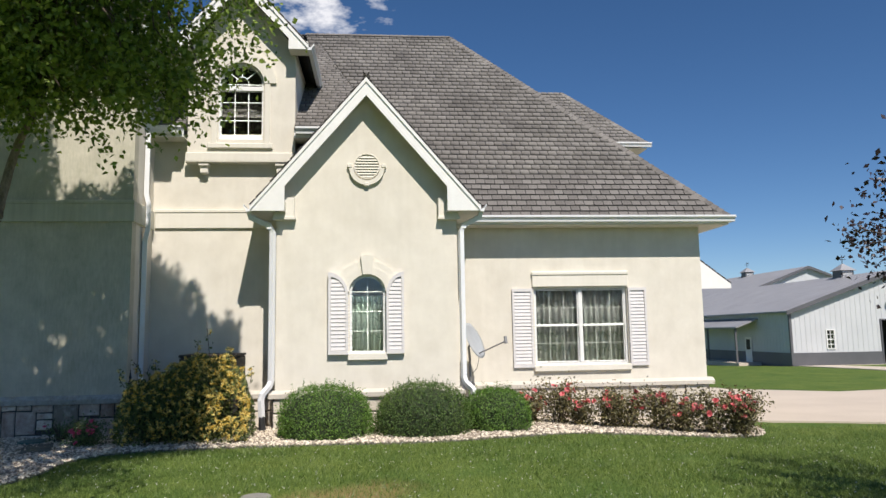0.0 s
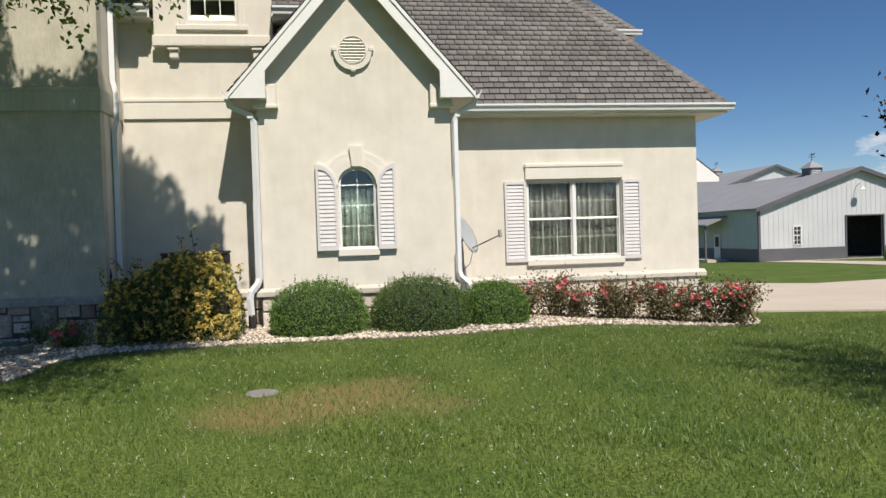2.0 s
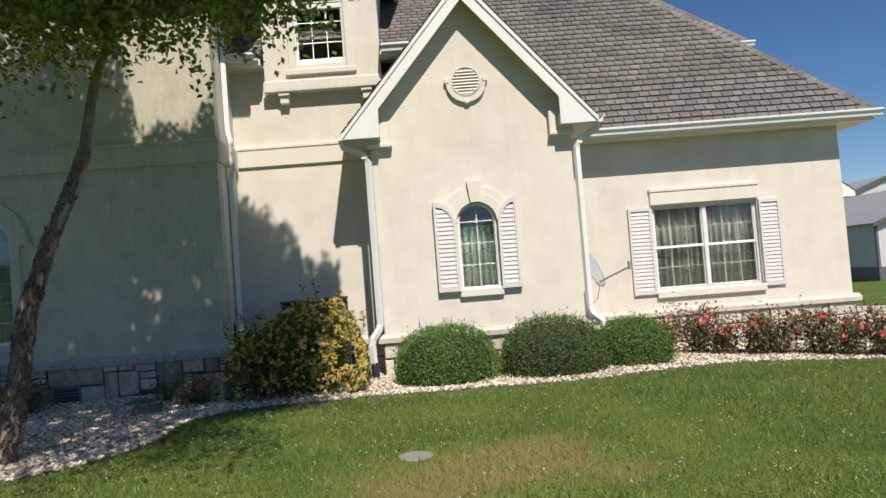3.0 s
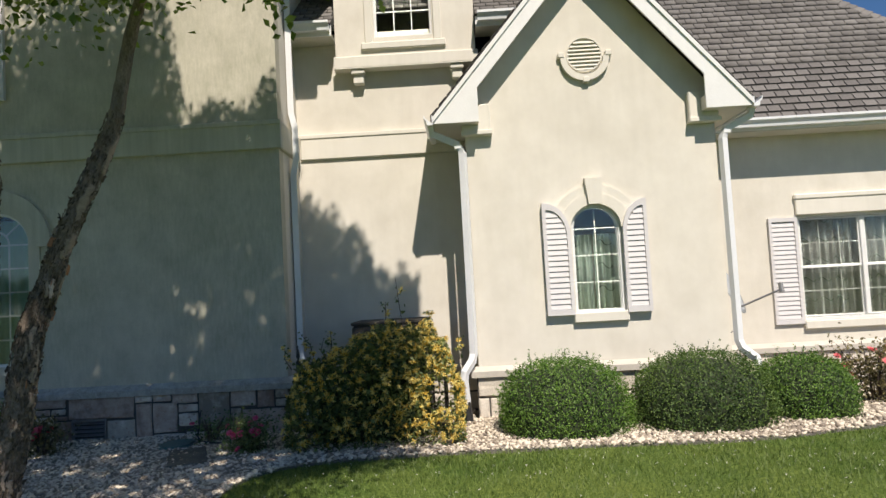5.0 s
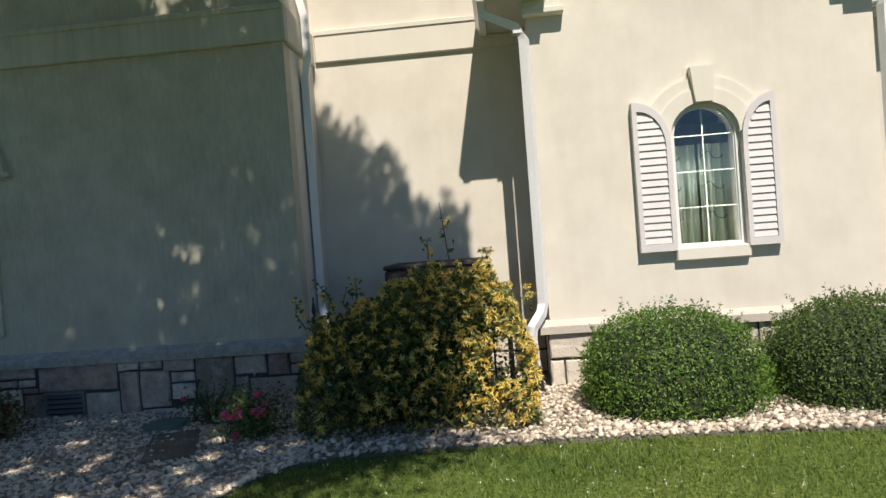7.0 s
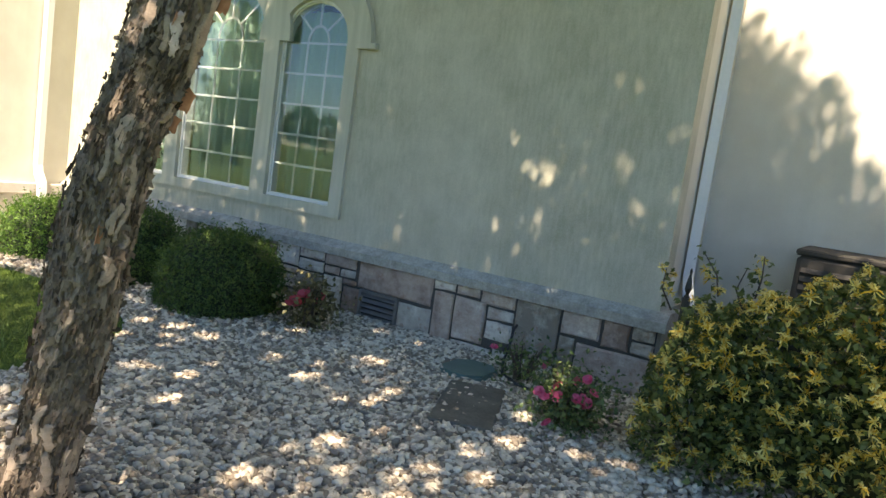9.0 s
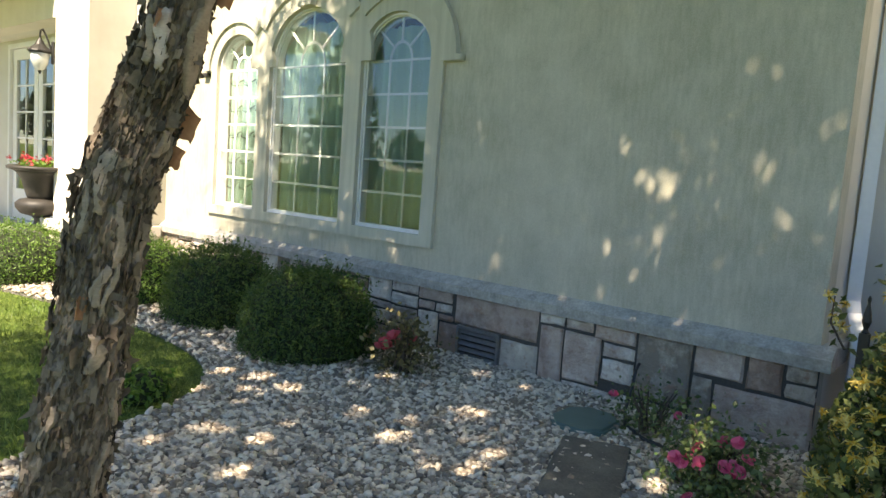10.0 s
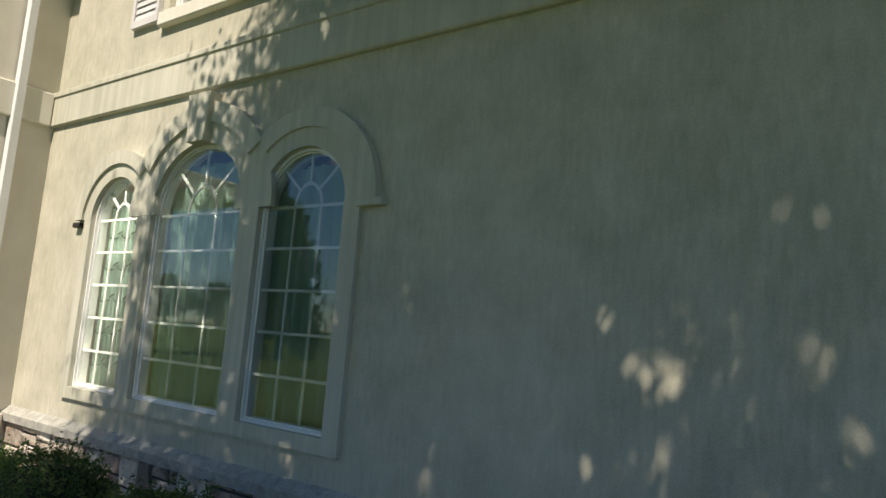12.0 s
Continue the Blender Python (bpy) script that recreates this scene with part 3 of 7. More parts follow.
wing_hole = rect(WX0, WX1, WZ0, WZ1)
part("wall", holed(rect(0.71, 6.30, -0.2, 4.02), [wing_hole], W, W + 0.28), M["stucco"], house)
part("wall", Form().box(6.02, 6.30, W + 0.28, 24.6, -0.2, 4.02), M["stucco"], house)
tri_holes = [arch(c, h, ABOT, ASPR) for c, h in ARCHES] + [rect(-10.40, -8.62, 4.63, 6.2)]
part("wall", holed(rect(-12.35, TX, 0.0, 7.0), tri_holes, T, T + 0.20), M["stucco_old_shaded"], house, "algae-stained cream stucco wall, toned darker for the tree's shade")
part("wall", Form().box(TX - 0.28, TX, T + 0.20, 18.0, 0, 7.0), M["stucco"], house)
part("wall", Form().box(-20, 6.02, 24.32, 24.6, -0.2, 4.0), M["stucco"], house)
part("wall", Form().box(3.0, 6.9, 21.5, 26.5, 3.5, 7.15), M["stucco"], house)
# entry block
EX, EY = -12.35, 12.83
part("wall", Form().box(EX - 0.28, EX, EY, T, 0, 7.0), M["stucco"], house)
PY, PZ = 13.35, 3.30  # the entry doors' wall, set back under the porch
part("wall", holed([(-20, 0), (-19.4, 0), (-19.4, PZ), (-13.30, PZ), (-13.30, 0), (EX - 0.28, 0), (EX - 0.28, 7.0), (-20, 7.0)], [rect(-16.2, -15.0, 4.6, 6.2)], EY, EY + 0.28), M["stucco"], house)
part("wall", Form().box(-13.58, -13.30, EY + 0.28, PY, 0.4, PZ), M["stucco"], house)
# door wall takes the darker soffit paint, putting porch shade into its colour
part("wall", holed(rect(-19.9, -13.30, 0.4, PZ), [rect(-16.42, -14.22, 0.52, 3.22)], PY, PY + 0.2), M["soffit"], house)
part("porch_ceiling", Form().box(-19.9, -13.30, EY + 0.28, PY, PZ, PZ + 0.18), M["soffit"], house)
part("porch_roof", Form().chamfer(-19.9, -13.32, 10.5, EY - 0.002, 3.66, 3.95, 0.02), M["soffit"], house, "flat porch roof over the entry")
for x in (-19.7, -16.9):
    part("porch_column", Form().lathe([(0.20, 0.45), (0.20, 0.55), (0.15, 0.62), (0.13, 3.5), (0.18, 3.6), (0.18, 3.67)], x, 10.75, 20), M["white"], house, smooth=True)
part("porch_floor", Form().chamfer(-19.9, -13.34, 10.4, EY - 0.1, 0.0, 0.50, 0.02).box(-19.9, -13.32, EY - 0.1, PY, 0.1, 0.498), M["cap"], house, "stone porch floor")
part("wall", Form().box(-20.28, -20, EY, 24.6, 0, 7.0), M["stucco"], house)


def belt(x0, x1, y, z0=3.76, z1=4.12, mat="trim_stucco"):
    """A raised stucco belt course with a small drip lip."""
    f = Form().chamfer(x0, x1, y - 0.045, y + 0.02, z0, z1, 0.012)
    f.chamfer(x0, x1, y - 0.06, y + 0.02, z1 - 0.05, z1 + 0.012, 0.008)
    return part("belt_course", f, M[mat], house)


belt(-12.35, TX + 0.045, T, mat="trim_old_shaded")
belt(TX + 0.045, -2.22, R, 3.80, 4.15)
part("belt_course", Form().chamfer(TX - 0.01, TX + 0.045, T + 0.02, R - 0.06, 3.76, 4.12, 0.012), M["trim_old_shaded"], house)
part("belt_course", Form().chamfer(EX, EX + 0.045, EY - 0.045, T - 0.05, 3.76, 4.12, 0.012), M["trim_stucco"], house)

# stone base with its sloping cap
def cap_run(x0, x1, y, back, mat="cap", zb=0.655, rise=0.135):
    prof = [(y - 0.085, zb), (y - 0.09, zb + 0.075), (y + 0.0, zb + rise), (back, zb + rise), (back, zb)]
    f = Form()
    vs = [(x0, a, b) for a, b in prof] + [(x1, a, b) for a, b in prof]
    k = len(prof)
    f.add(vs, [tuple(range(k)), tuple(range(k, 2 * k))] + [(i, (i + 1) % k, (i + 1) % k + k, i + k) for i in range(k)])
    return part("plinth_cap", f, M[mat], house)


cap_run(-12.35, TX + 0.085, T, T + 0.05, zb=0.725, rise=0.14)
part("plinth_cap", Form().chamfer(TX - 0.01, TX + 0.085, T + 0.05, R - 0.09, 0.725, 0.862, 0.01), M["cap"], house)
cap_run(-2.32, 1.07, G, G + 0.05, "capwarm", zb=0.715, rise=0.13)
cap_run(0.98, 6.42, W, W + 0.05, "capwarm")
cap_run(TX, -2.22, R, R + 0.05, "capwarm")
part("plinth_cap", Form().chamfer(6.28, 6.42, W + 0.05, 24.6, 0.655, 0.79, 0.01), M["capwarm"], house)
part("plinth_cap", Form().chamfer(EX - 0.02, EX + 0.09, EY - 0.09, T - 0.09, 0.655, 0.79, 0.01), M["capwarm"], house)
part("plinth_cap", Form().chamfer(-13.5, EX - 0.02, EY - 0.09, EY + 0.02, 0.655, 0.79, 0.01), M["capwarm"], house)


def stone_at(parent, x0, x1, z0, z1, y, rnd, mat):
    """One dressed stone: a block with an uneven, chamfered face."""
    c = 0.014
    d = rnd.uniform(0.026, 0.045)
    j = lambda s: rnd.uniform(-s, s)
    rim = []
    for (ax, az), (bx, bz) in zip(((x0, z0), (x1, z0), (x1, z1), (x0, z1)), ((x1, z0), (x1, z1), (x0, z1), (x0, z0))):
        rim += [(ax + (bx - ax) * t, az + (bz - az) * t) for t in (0.0, 0.33, 0.67)]
    k = len(rim)
    cx, cz = (x0 + x1) / 2, (z0 + z1) / 2
    pull = lambda px, pz, by: (px - by * (1 if px > cx else -1), pz - by * (1 if pz > cz else -1))
    back = [(px, y + 0.05, pz) for px, pz in rim]
    mid = [(px + j(.005), y - d + 0.014, pz + j(.005)) for px, pz in rim]
    front = [(qx + j(.004), y - d + j(.006), qz + j(.004)) for qx, qz in (pull(px, pz, c) for px, pz in rim)]
    cen = [(cx + j(.02), y - d + j(.008), cz)]
    f = Form().add(back + mid + front + cen, [(i, (i + 1) % k, (i + 1) % k + k, i + k) for i in range(k)] + [(i + k, (i + 1) % k + k, (i + 1) % k + 2 * k, i + 2 * k) for i in range(k)] + [(i + 2 * k, (i + 1) % k + 2 * k, 3 * k) for i in range(k)])
    me = mesh_of("stone", f, mat)
    ob = new("stone", me)
    ob.parent = parent
    return ob


def split(x0, x1, z0, z1, rnd, out, big=1.0):
    w, h = x1 - x0, z1 - z0
    if w > 0.62 * big or (w > 0.34 * big and w > h * 1.5 and rnd.random() < 0.75):
        c = x0 + w * rnd.uniform(0.36, 0.64)
        split(x0, c, z0, z1, rnd, out, big)
        split(c, x1, z0, z1, rnd, out, big)
    elif h > 0.40 or (h > 0.2 * big * big and rnd.random() < 0.55):
        c = z0 + h * rnd.uniform(0.35, 0.65)
        split(x0, x1, z0, c, rnd, out, big)
        split(x0, x1, c, z1, rnd, out, big)
    else:
        out.append((x0, x1, z0, z1))


def stone_base(x0, x1, y, seed, mat, fixed=(), span=None, top=0.66):
    rnd = random.Random(seed)
    base = part("plinth", Form().box(x0, x1, y - 0.012, y + 0.02, -0.15, top + 0.005), M["mortar"], house, "irregular ashlar stone base")
    blocks = []
    runs = [(x0, x1)] if not span else [(x0, span[0]), (span[1], x1)]
    if mat is M["stone_warm"]:
        runs = []
        for c, d, shift in ((-0.1, 0.16, 0.0), (0.16, 0.42, 0.2), (0.42, top, 0.08)):
            q = x0
            while q < x1 - 0.01:
                e = min(x1, q + rnd.uniform(0.34, 0.62) - (shift if q == x0 else 0))
                e = x1 if x1 - e < 0.15 else e
                blocks.append((q, e, c, d))
                q = e
    for a, b in runs:
        if b - a > 0.1:
            q = a
            while q < b - 0.02:
                e = min(b, q + rnd.uniform(0.8, 1.5))
                if b - e < 0.35:
                    e = b
                split(q, e, -0.05, top, rnd, blocks)
                q = e
    for a, b, c, d in list(fixed) + blocks:
        piece = M["stone_rust"] if mat is M["stone"] and rnd.random() < 0.38 else mat
        stone_at(base, a + 0.011, b - 0.011, c * top / 0.66 + 0.011, d * (top / 0.66 if d < top else 1) - 0.011, y, rnd, piece)
    return base


FIELD = [(-7.58, -7.35, 0.02, 0.41), (-7.84, -7.58, 0.02, 0.17), (-7.84, -7.59, 0.17, 0.47), (-7.84, -7.44, 0.55, 0.66), (-7.84, -7.64, 0.47, 0.55), (-7.64, -7.44, 0.47, 0.55), (-7.59, -7.42, 0.41, 0.47),
         (-7.42, -6.57, 0.41, 0.66), (-6.93, -6.56, 0.02, 0.40), (-6.57, -6.34, 0.57, 0.66), (-6.34, -6.10, 0.565, 0.66), (-6.56, -6.34, 0.02, 0.57), (-6.34, -6.02, 0.22, 0.565),
         (-6.34, -5.93, 0.0, 0.22), (-6.10, -5.76, 0.54, 0.66), (-6.02, -5.76, 0.44, 0.54), (-6.02, -5.76, 0.28, 0.44), (-5.76, -5.36, 0.23, 0.66), (-5.93, -5.36, 0.0, 0.23),
         (-5.36, -5.21, 0.02, 0.47), (-5.36, -5.02, 0.47, 0.66), (-5.02, -4.79, 0.45, 0.66), (-4.79, -4.60, 0.55, 0.66), (-4.79, -4.60, 0.45, 0.55), (-5.21, -4.60, 0.02, 0.45)]
tri_base = stone_base(-12.35, TX + 0.01, T, 5, M["stone"], FIELD, (-7.84, TX), top=0.73)
stone_base(-2.25, 0.99, G, 7, M["stone_warm"], top=0.72)
stone_base(0.99, 6.33, W, 8, M["stone_warm"])
stone_base(TX, -2.22, R, 9, M["stone_warm"])
stone_base(-13.5, EX, EY, 12, M["stone_warm"])

# crawl-space louvre in the stone base
louvre = part("louvre", Form().band(rect(-7.36, -6.92, 0.165, 0.46), rect(-7.335, -6.945, 0.19, 0.435), T - 0.05, T + 0.02), M["galv"], tri_base, "blue-grey metal crawl-space louvre")
for i in range(5):
    z = 0.215 + 0.05 * i
    part("slat", Form().box(-7.335, -6.945, -0.003, 0.003, -0.02, 0.02, pose(0, T - 0.03, z, -50)), M["galv"], tri_base)

# ---------------------------------------------------------------- roofs
S = 1.165


def deck(poly, thick=0.09, name="roof", label=""):
    """One roof slope: a slab under the given outline."""
    P = [Vector(p) for p in poly]
    n = (P[1] - P[0]).cross(P[2] - P[0]).normalized()
    n = n if n.z > 0 else -n
    k = len(P)
    f = Form().add(P + [p - n * thick for p in P], [tuple(range(k)), tuple(reversed(range(k, 2 * k)))] + [(i, (i + 1) % k, (i + 1) % k + k, i + k) for i in range(k)])
    return part(name, f, M["deck"], house, label), P, n


piece_mesh = {}


def shingled(poly, seed, single=0, exposure=0.18, tab=0.20, lift=0.004):
    """Courses of separate tabs on one slope; the first edge of the outline is the eave. single: how many courses are made of loose pieces."""
    roof, P, n = deck(poly)
    rng = np.random.default_rng(seed)
    u = (P[1] - P[0]).normalized()
    v = n.cross(u).normalized()
    v = v if v.z > 0 else -v
    flat2 = [((p - P[0]).dot(u), (p - P[0]).dot(v)) for p in P]
    top = max(q[1] for q in flat2)
    verts, faces = [], []
    row = 0
    vv = -0.03
    while vv < top - 0.03:
        lo, hi = [], []
        for h in (vv + 0.02, min(vv + exposure * 0.9, top - 1e-4)):
            xs = []
            for i in range(len(flat2)):
                (a0, b0), (a1, b1) = flat2[i], flat2[(i + 1) % len(flat2)]
                hh = min(max(h, 1e-4), top - 1e-4)
                if (b0 > hh) != (b1 > hh):
                    xs.append(a0 + (a1 - a0) * (hh - b0) / (b1 - b0))
            if xs:
                lo.append(min(xs))
                hi.append(max(xs))
        if lo:
            a, b = max(lo), min(hi)
            q = math.floor(a / tab) * tab - (tab / 2 if row % 2 else 0) + rng.uniform(-0.02, 0.02)
            while q < b:
                w = tab * rng.uniform(0.97, 1.03)
                x0, x1 = max(q, a), min(q + w - 0.018, b)
                q += w
                if x1 - x0 < 0.03:
                    continue
                length = exposure - 0.036
                thick = 0.013 + rng.uniform(0, 0.007)
                drop = rng.uniform(-0.006, 0.006)
                if single and row < single and x1 - x0 > 0.13:
                    ob = new("shingle", piece_mesh.setdefault("tab", mesh_of("shingle", Form().add(
                        [(0, 0, 0), (1, 0, 0), (1, 0.144, 0), (0, 0.144, 0), (0, 0, 0.018), (1, 0, 0.018), (1, 0.144, 0.009), (0, 0.144, 0.009)],
                        [(4, 5, 6, 7), (0, 1, 5, 4), (1, 2, 6, 5), (3, 0, 4, 7), (2, 3, 7, 6), (0, 3, 2, 1)]), M["shingle_piece"])))
                    rot = Matrix((u, v, n)).transposed().to_4x4()
                    ob.parent = roof
                    ob.matrix_world = Matrix.Translation(P[0] + u * x0 + v * (vv + drop) + n * lift) @ rot @ Matrix.Diagonal((x1 - x0, 1, 1, 1))
                    continue
                k = len(verts)
                for (s, t, h) in ((x0, vv + drop, lift), (x1, vv + drop, lift), (x0, vv + drop, lift + thick), (x1, vv + drop, lift + thick), (x0, vv + length, lift + 0.009), (x1, vv + length, lift + 0.009)):
                    verts.append(P[0] + u * s + v * t + n * h)
                faces += [(k, k + 1, k + 3, k + 2), (k + 2, k + 3, k + 5, k + 4), (k + 1, k + 5, k + 3, k + 1), (k, k + 2, k + 4, k)]
        vv += exposure
        row += 1
    f3 = []
    for q in faces:
        f3 += [q[:3]] if q[0] == q[3] else [(q[0], q[1], q[2]), (q[0], q[2], q[3])]
    if verts:
        ob = raw("shingles", np.array([tuple(p) for p in verts]), np.array(f3), M["shingle"], roof, kind="stuff")
    return roof


def ridge_cap(a, b, name="ridge_cap", r=0.10, lift=0.045):
    """Overlapping folded tabs along a hip or a ridge."""
    a, b = Vector(a), Vector(b)
    d = (b - a).normalized()
    side = d.cross(Vector((0, 0, 1))).normalized()
    up = side.cross(d).normalized()
    f = Form()
    L = (b - a).length
    s = 0.0
    while s < L:
        e = min(s + 0.2, L)
        for sg in (1, -1):
            p, q = a + d * s + up * lift, a + d * e + up * (lift - 0.02)
            o = side * (r * sg) - up * 0.085
            f.add([p, q, q + o, p + o, p - up * 0.012, p + o - up * 0.012], [(0, 1, 2, 3), (4, 0, 3, 5)])
        s += 0.145
    return part(name, f, M["shingle"], house)


ME, MZ, MS = 15.20, 4.08, 1.157
MX, RX, RY, RZ = 6.76, 1.60, 20.36, 10.05
main_roof = shingled([(-0.6, ME, MZ), (MX, ME, MZ), (RX, RY, RZ), (-2.4, RY, RZ)], 1, single=8)
shingled([(MX, ME, MZ), (MX, 25.52, MZ), (RX, RY, RZ)], 2)
deck([(MX, 25.52, MZ), (-9, 25.52, MZ), (-9, RY, RZ), (RX, RY, RZ)])
ridge_cap((MX, ME, MZ), (RX, RY, RZ))
ridge_cap((RX, RY, RZ), (-2.4, RY, RZ))
AY, AZ = 14.50, 5.63
AK = (RZ - AZ) / (RY - AY)
DB_Y = 14.96  # where the slope starts behind the dormer's face
shingled([(TX, AY, AZ), (-4.0, AY, AZ), (-4.0, RY, RZ), (TX, RY, RZ)], 3)
shingled([(-4.0, DB_Y, AZ + AK * (DB_Y - AY)), (-1.99, DB_Y, AZ + AK * (DB_Y - AY)), (-1.99, 19.3, AZ + AK * (19.3 - AY)), (-4.0, 19.3, AZ + AK * (19.3 - AY))], 5)
shingled([(-1.99, AY, AZ), (-0.35, AY, AZ), (-2.0, RY - 0.6, RZ - 0.6 * AK), (-1.99, RY - 0.6, RZ - 0.6 * AK)], 6)
shingled([(-0.35, AY, AZ), (-0.35, 16.5, AZ), (-2.0, RY - 0.6, RZ - 0.6 * AK)], 4)
ridge_cap((-0.35, AY, AZ), (-2.0, RY - 0.6, RZ - 0.6 * AK), lift=0.02)
# front gable
GZ0, GHALF = 6.38, 2.0
gy0 = 13.72
gb = (GZ0 - MZ) / MS + ME
for sg in (-1, 1):
    xe = GC + sg * GHALF
    ze = GZ0 - S * GHALF
    yb = (ze - MZ) / MS + ME + 0.1
    pts = [(xe, gy0, ze), (xe, yb, ze), (GC, gb + 0.1, GZ0), (GC, gy0, GZ0)]
    if sg < 0:
        pts = [(xe, R, ze), (xe, gy0, ze), (GC, gy0, GZ0), (GC, gb + 0.1, GZ0)]
    shingled(pts, 10 + sg)
ridge_cap((GC, gy0 + 0.3, GZ0), (GC, gb, GZ0), lift=0.015)


def bargeboards(cx, half, top, y0, y1, ret, wide=0.31, slope=S):
    """White rake boards of a gable with boxed returns at their feet."""
    for sg in (-1, 1):
        low = top - slope * half
        inner = half - ret
        loop = [(cx, top), (cx + sg * half, low), (cx + sg * half, low - 0.07), (cx + sg * inner, low - 0.07), (cx + sg * inner, top - slope * inner - wide), (cx, top - wide)]
        part("bargeboard", Form().prism(loop, y0, y0 + 0.03), M["white"], house, "white painted bargeboard")
        edge = [(cx, top + 0.012), (cx + sg * half, low + 0.012), (cx + sg * half, low - 0.06), (cx, top - 0.07)]
        part("rake_trim", Form().prism(edge, y0 - 0.022, y0), M["white"], house)
        part("eave_return", Form().chamfer(min(cx + sg * half, cx + sg * inner), max(cx + sg * half, cx + sg * inner), y0 + 0.03, y1, low - 0.07, low + 0.1, 0.006), M["soffit"], house)
        part("soffit", Form().prism([(cx, top - 0.13), (cx + sg * half, low - 0.06), (cx + sg * half, low - 0.08), (cx, top - 0.15)], y0 + 0.03, y1), M["soffit"], house)


bargeboards(GC, GHALF, GZ0 - 0.05, gy0 - 0.02, G, 0.58)
for sg in (-1, 1):
    a, b = sorted((GC + sg * 1.64, GC + sg * 1.27))
    f = Form().chamfer(a, b, G - 0.10, G + 0.01, 3.82, 4.2, 0.012)
    f.chamfer(a - 0.01, b + 0.02, G - 0.13, G + 0.01, 3.80, 3.86, 0.008)
    part("corbel", f, M["trim_stucco"], house)


def gutter(x0, x1, y, z, name="gutter", m=None, depth=0.13):
    """A moulded eaves gutter along x, its back edge at y."""
    prof = [(0, 0), (0, -0.125), (-depth * 0.62, -0.125), (-depth * 0.70, -0.075), (-depth, -0.035), (-depth, 0), (-depth + 0.012, 0), (-depth + 0.014, -0.03), (-0.012, -0.10), (-0.012, 0)]
    k = len(prof)
    vs = [(x0, y + a, z + b) for a, b in prof] + [(x1, y + a, z + b) for a, b in prof]
    f = Form().add([(m @ Vector(p)) if m else p for p in vs], [tuple(range(k)), tuple(reversed(range(k, 2 * k)))] + [(i, i + k, (i + 1) % k + k, (i + 1) % k) for i in range(k)])
    return part(name, f, M["gutter"], house, "white metal gutter")


gutter(1.30, MX + 0.09, ME + 0.02, MZ)
part("fascia", Form().box(0.98, MX - 0.03, ME + 0.02, ME + 0.045, 3.92, 4.07), M["white"], house)
part("soffit", Form().box(0.98, MX, ME + 0.045, W + 0.02, 3.905, 3.925), M["soffit"], house)
part("soffit", Form().box(6.30, MX, W + 0.02, 25, 3.905, 3.925), M["soffit"], house)
gutter(0, 10.3, 0.02, 0, m=pose(MX + 0.02, ME - 0.05, MZ, 0, 0, 90) @ pose(0, 0, 0))
gutter(TX + 0.05, -4.02, AY + 0.02, AZ + 0.01)
gutter(-1.96, -1.0, AY + 0.02, AZ + 0.01)
for a, b in ((TX, -4.0), (-1.99, -0.35)):
    part("soffit", Form().box(a, b, AY + 0.04, R + 0.02, AZ - 0.17, AZ - 0.15), M["soffit"], house)
part("fascia", Form().box(TX, -4.0, AY + 0.02, AY + 0.04, AZ - 0.17, AZ), M["white"], house)
part("fascia", Form().box(-1.99, -0.35, AY + 0.02, AY + 0.04, AZ - 0.17, AZ), M["white"], house)
# side gutters of the front gable
for sg in (-1, 1):
    xe = GC + sg * GHALF
    ze = GZ0 - S * GHALF - 0.01
    turn = pose(xe, gy0 - 0.03 if sg > 0 else R, ze, 0, 0, 90 if sg > 0 else -90)
    gutter(0, 1.42 if sg > 0 else R - gy0 + 0.03, 0.0, 0, m=turn, depth=0.115)
part("soffit", Form().box(GC - GHALF, -2.22, G + 0.002, R, 3.935, 3.955), M["soffit"], house)
part("soffit", Form().box(0.98, GC + GHALF, G + 0.002, ME, 3.935, 3.955), M["soffit"], house)
# rear block and side porch
shingled([(3.0, 21.0, 7.22), (7.46, 21.0, 7.22), (5.5, 23.0, 9.4), (3.0, 23.0, 9.4)], 20)
shingled([(7.46, 21.0, 7.22), (7.46, 27.0, 7.22), (5.5, 25.0, 9.4), (5.5, 23.0, 9.4)], 21)
deck([(7.46, 27.0, 7.22), (3.0, 27.0, 7.22), (3.0, 25.0, 9.4), (5.5, 25.0, 9.4)])
ridge_cap((7.46, 21.0, 7.22), (5.5, 23.0, 9.4))
gutter(3.0, 7.56, 21.02, 7.22)
part("soffit", Form().box(3.0, 7.46, 21.03, 27.0, 7.06, 7.08), M["soffit"], house)
shingled([(9.15, 19.9, 3.02), (9.15, 24.0, 3.02), (7.6, 24.0, 4.2), (7.6, 19.9, 4.2)], 23)
part("bargeboard", Form().prism([(7.6, 4.16), (9.15, 2.98), (9.15, 2.86), (7.6, 2.86)], 19.88, 19.93), M["white"], house)
part("porch_beam", Form().chamfer(6.22, 8.35, 20.0, 20.25, 2.62, 2.88, 0.01), M["white"], house)
part("porch_column", Form().lathe([(0.12, -0.4), (0.12, 0.0), (0.09, 0.05), (0.085, 2.45), (0.11, 2.53), (0.11, 2.63)], 7.98, 20.12, 20), M["white"], house, smooth=True)
